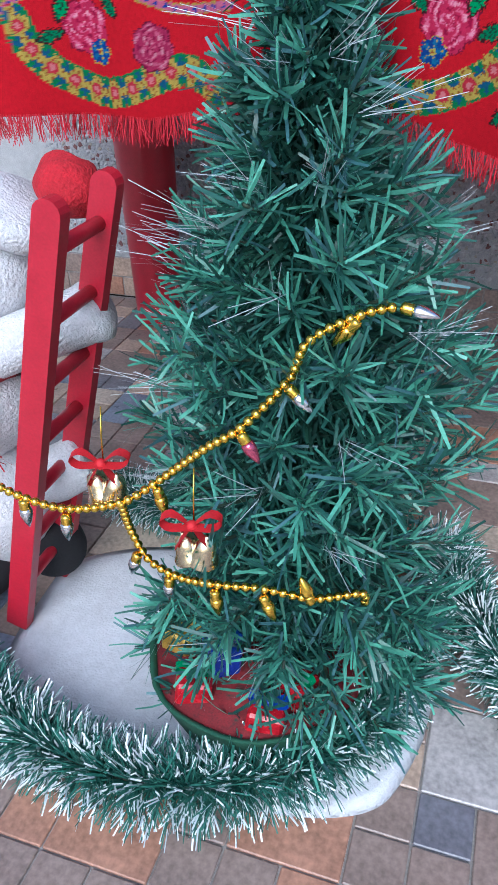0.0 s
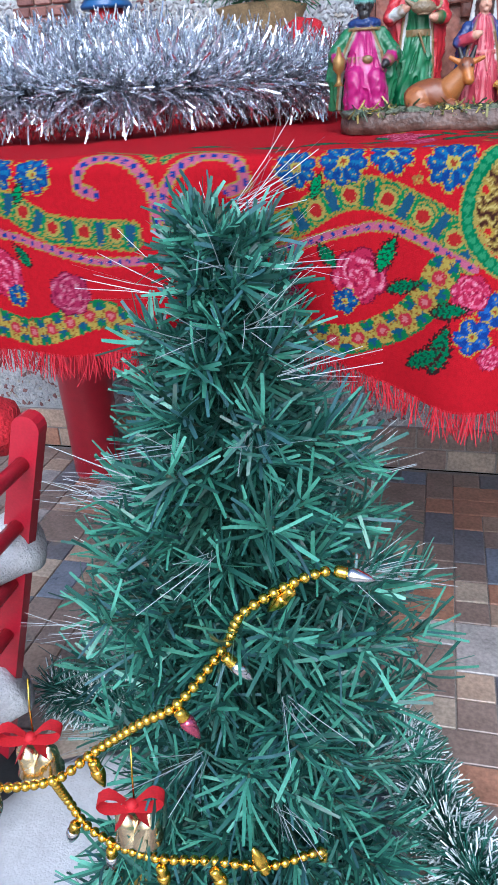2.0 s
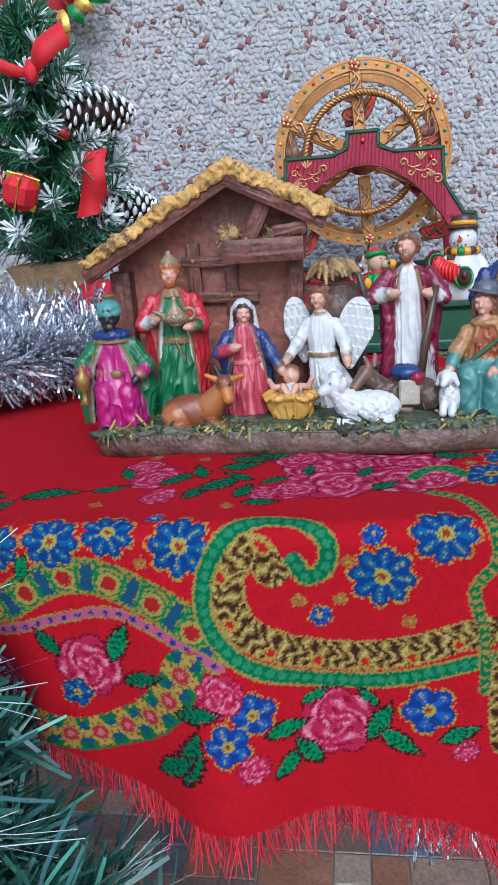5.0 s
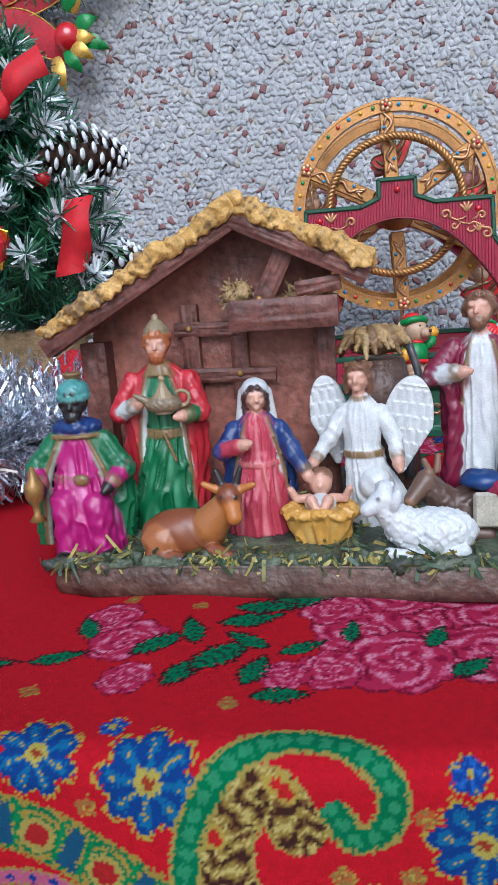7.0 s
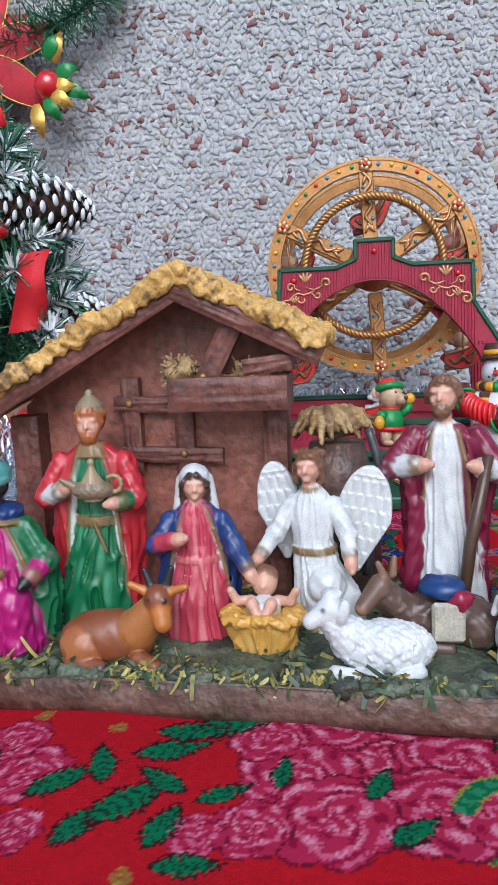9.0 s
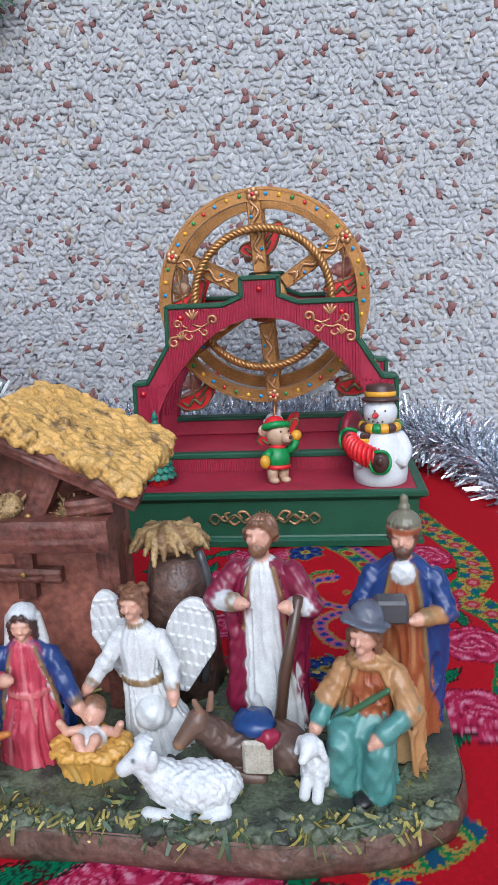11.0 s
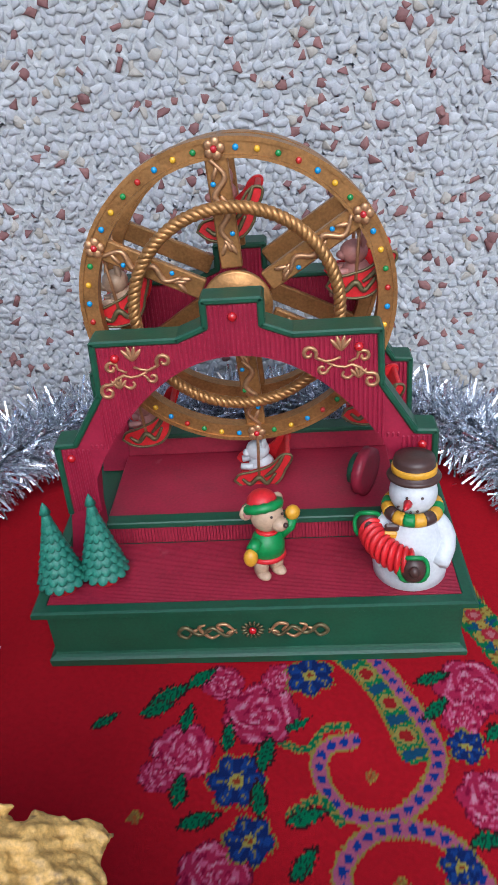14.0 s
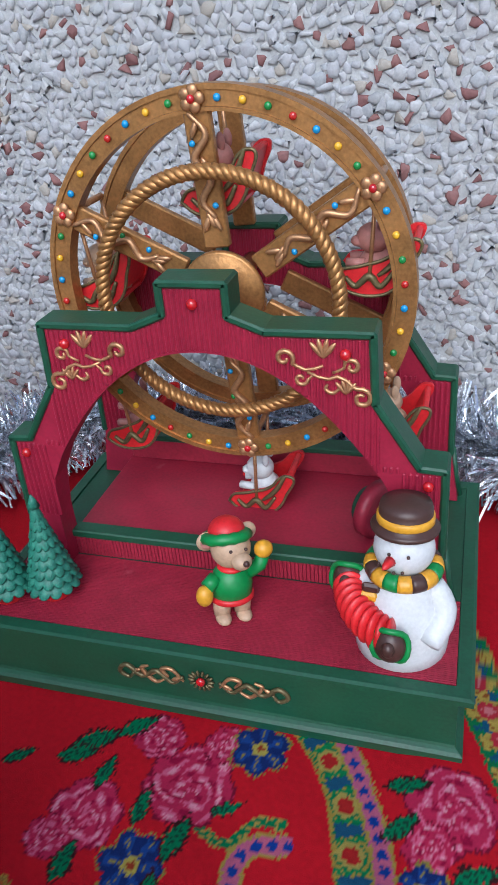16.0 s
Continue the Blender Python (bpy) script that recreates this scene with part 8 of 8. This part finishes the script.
for x, y, z, r_ in ((-0.226, 0.985, 0.968, 0.019), (-0.305, 1.03, 1.03, 0.014), (-0.355, 1.03, 0.945, 0.014)):
    o = thing("parcel_ornament", pose(x, y, z, 15, 20, 10), "small red parcel ornament tied with gold string on the tree", "ornament", "tree ornaments")
    part("box", B().box((0, 0, 0), (r_ * 1.8, r_ * 1.8, r_ * 1.8), BOW["red"], r_ * 0.45), BOW["red"], o)
    part("string", B().box((0, 0, 0), (r_ * 1.84, 0.0022, r_ * 1.84), GOLD_BR, 0.0006).box((0, 0, 0), (0.0022, r_ * 1.84, r_ * 1.84), GOLD_BR, 0.0006), GOLD_BR, o)
for x, y, z in ((-0.262, 1.015, 1.045), (-0.183, 1.075, 0.985), (-0.195, 1.06, 0.99), (-0.258, 1.0, 0.985), (-0.2, 1.06, 1.03)):
    tagged(link("berry", B().ball((x, y, z), 0.0085, GEM, 14, 10), GEM), "shiny red berry on the little tree", "berry", "red berries")
tagged(link("red_cloth_bag", B().ball((-0.185, 1.06, 0.83), (0.035, 0.03, 0.038), P_RED, 22, 14, rough=0.008, freq=60).ball((-0.185, 1.06, 0.78), (0.034, 0.032, 0.028), P_RED, 22, 14, rough=0.006, freq=60), P_RED), "crumpled red cloth bag beside the little tree", "bag")

# gnome by a brick house
gn = thing("gnome_ornament", pose(-0.6, 1.32, TOP + 0.003), "painted gnome figurine in blue and red beside a brick chimney", "ornament")
BRICK = mat("painted_brick", (0.2, 0.09, 0.075), 0.6, rand=("object", [(0.2, 0.085, 0.07), (0.24, 0.11, 0.09), (0.16, 0.07, 0.06), (0.27, 0.14, 0.12)]), var=0.2, bump=0.3)
part("base", B().box((0, 0, 0.045), (0.18, 0.07, 0.09), CLAY, 0.008), CLAY, gn)
part("chimney_core", B().box((-0.07, 0.01, 0.17), (0.088, 0.05, 0.16), MORTAR, 0.002), MORTAR, gn)
brick = link("brick", B().box((0, 0, 0), (0.03, 0.012, 0.015), BRICK, 0.002), BRICK)
brd = brick.data
bpy.data.objects.remove(brick)
for j in range(9):
    for i in range(3):
        ob = new("brick", brd)
        ob.parent, ob.location = gn, (-0.101 + i * 0.032 + (j % 2) * 0.01, -0.016, 0.1 + j * 0.017)
BLUEC = paint("gnome_blue", (0.02, 0.1, 0.28))
g = B().ball((0.04, -0.01, 0.105), (0.028, 0.03, 0.018), TEAL, 18, 12).lathe([(0.022, 0.11), (0.025, 0.12), (0.025, 0.138)], GREY, 20, (0.045, 0, 0)).lathe([(0.025, 0.138), (0.03, 0.145), (0.029, 0.165)], F_RED, 22, (0.045, 0, 0))
g.lathe([(0.042, 0.165), (0.043, 0.17), (0.033, 0.182), (0.033, 0.2), (0.026, 0.225), (0.014, 0.232)], BLUEC, 24, (0.045, 0, 0)).ball((0.045, 0, 0.245), 0.022, SKIN, 18, 12).ball((0.042, -0.014, 0.233), (0.019, 0.014, 0.026), WHITE, 16, 12)
g.lathe([(0.025, 0), (0.026, 0.004), (0.016, 0.03), (0.004, 0.055)], F_RED, 18, (0.046, 0, 0.255), pose(0, 0, 0, 0, 14)).tube(curve([(0.06, -0.005, 0.215), (0.05, -0.035, 0.19), (0.02, -0.035, 0.195)], 7), 0.011, BLUEC, 10).ball((0.016, -0.036, 0.196), 0.009, SKIN, 10, 8)
part("gnome", g, None, gn)

# wreath on the wall
wr = thing("wall_garland", pose(-0.347, 1.455, 1.282), "green garland with a red poinsettia and gold leaves on the wall", "garland")
PETAL = mat("poinsettia_fabric", (0.4, 0.012, 0.025), 0.7, var=0.2, scale=60, bump=0.4, bscale=300)
LEAFG = mat("gold_leaf", (0.55, 0.33, 0.06), 0.3, 0.5, var=0.2, bump=0.2)
LEAFN = mat("shiny_green_leaf", (0.015, 0.2, 0.04), 0.3, var=0.2, bump=0.2)


def petal(ln, w0, a, tilt, y, material, edge=None, c=(0, 0, 0)):
    b = B()
    vs, fs = [], []
    n = 9
    for i in range(n + 1):
        u = i / n
        hw = w0 * math.sin(math.pi * min(1, 0.1 + 0.9 * u)) ** 0.8 * (1 - 0.35 * u) * (0 if i == n else 1)
        for q in (-1, 0, 1):
            vs.append((q * hw, y - 0.012 * math.sin(u * 2.6) + 0.004 * abs(q), u * ln))
    for i in range(n):
        for q in (0, 1):
            fs.append((3 * i + q, 3 * i + q + 1, 3 * i + q + 4, 3 * i + q + 3))
    M = Matrix.Translation(c) @ Matrix.Rotation(radians(a), 4, 'Y') @ Matrix.Rotation(radians(tilt), 4, 'X')
    V = [M @ Vector(v) for v in vs]
    V += [v + Vector((0, 0.001, 0)) for v in V]
    m_ = len(vs)
    b.add(V, fs + [tuple(i + m_ for i in f[::-1]) for f in fs], material)
    if edge:
        for q in (0, 2):
            b.tube([V[3 * i + q] for i in range(n + 1)], 0.0012, edge, 5)
    return b


for k in range(7):
    part("petal", petal(0.125, 0.028, 20 + k * 51.4, -18, -0.02, PETAL, LEAFG, (-0.05, 0, 0.035)), PETAL, wr)
for k in range(5):
    part("petal", petal(0.085, 0.022, 45 + k * 72, -34, -0.03, PETAL, LEAFG, (-0.05, 0, 0.035)), PETAL, wr)
for a, ln, m_, c in ((95, 0.04, LEAFG, (0.05, -0.01, -0.01)), (125, 0.042, LEAFG, (0.05, -0.012, -0.015)), (150, 0.04, LEAFN, (0.045, -0.01, -0.02)), (70, 0.036, LEAFN, (0.06, -0.01, 0.0)), (115, 0.05, LEAFN, (0.06, -0.004, -0.005)), (170, 0.045, LEAFG, (0.03, -0.01, -0.03)), (40, 0.036, LEAFN, (0.05, -0.012, 0.025)), (20, 0.04, LEAFG, (0.06, -0.01, 0.02))):
    part("leaf", petal(ln, 0.012, a, -10, -0.008, m_, None, c), m_, wr)
part("berry", B().ball((0.05, -0.012, -0.008), 0.02, GEM, 20, 14), GEM, wr)
rw = np.random.default_rng(41)
for seg in ([(-0.35, 0, 0.09), (-0.15, 0.0, 0.05), (-0.02, 0, 0.055), (0.09, 0, 0.085), (0.14, 0.005, 0.13), (0.13, 0.005, 0.25)],):
    P, T = along(seg, 2600, rw)
    D = spread(T, rw, 0.6)
    Dn = D / np.linalg.norm(D, axis=1, keepdims=True)
    D[:, 1] = np.where(P[:, 1] + Dn[:, 1] * 0.04 > 0.035, -np.abs(D[:, 1]), D[:, 1])
    part("needles", B().ribbons(P, D, rw.uniform(0.025, 0.045, len(P)), 0.0016, PINE, 0.12, 1, rw), PINE, wr, "", "stuff")
GLASSY = mat("silver_icicle", (0.6, 0.6, 0.64), 0.1, 0.9, var=0.05, bump=0)
part("spiral_ornament", B().tube([(0.005 + 0.03 * i / 39 + 0.008 * math.cos(i * 0.8), -0.01 + 0.008 * math.sin(i * 0.8), -0.075 + 0.02 * i / 39) for i in range(40)], [0.002 + 0.003 * math.sin(math.pi * i / 39) for i in range(40)], GLASSY, 8), GLASSY, wr)

# ---- pieces of floor, skirting and wall ----
def lay_floor():
    meshes, far = {}, B()
    n = 0
    for i, j, w, h in lay_tiles():
        x, y = TILE_X + i * CELL, TILE_Y + j * CELL
        if not (-1.2 < x < 1.0 and y + h * CELL < WALL_Y - 0.002):
            continue
        if -0.45 < x < 0.4 and y > 0.15 and n < 300:
            n += 1
            if (w, h) not in meshes:
                meshes[w, h] = tile_mesh(w * CELL, h * CELL)
            ob = new("tile", meshes[w, h])
            ob.location, ob.parent = (x, y, 0), floor
        else:
            far.box((x + w * CELL / 2, y + h * CELL / 2, -0.004), (w * CELL - 0.0022, h * CELL - 0.0022, 0.008), TILES, 0.0012)
    part("tiles", far, TILES, floor, "", "stuff")


lay_floor()
skirting = link("skirting", B().box((-0.1, WALL_Y - 0.0045, 0.05), (2.4, 0.009, 0.1), GROUT, 0.001))
tagged(skirting, "row of stone-look tiles along the foot of the wall", "skirting", "", "structure")
sk = [tile_mesh(0.0505, 0.0485), tile_mesh(0.1015, 0.0485)]
r_sk = random.Random(8)
for row in range(2):
    x = -1.2 - 0.02 * row
    while x < 0.95:
        k = 1 if r_sk.random() < 0.25 else 0
        ob = new("tile", sk[k])
        ob.parent = skirting
        ob.matrix_world = pose(x, WALL_Y - 0.0125, 0.002 + row * 0.0505, 90, 0, 0)
        x += 0.0525 + 0.051 * k
single = []
for k in range(12):
    b = B()
    P, F = shapes[k]
    b.add(P, F, STONE1, True)
    o = link("pebble", b, STONE1)
    single.append(o.data)
    bpy.data.objects.remove(o)
for x, z, r, a, k in singles:
    ob = new("pebble", single[k % 12])
    ob.parent = wall
    ob.matrix_world = pose(x, WALL_Y, z) @ Matrix.Rotation(-a, 4, 'Y') @ Matrix.Diagonal((r, r, r, 1))
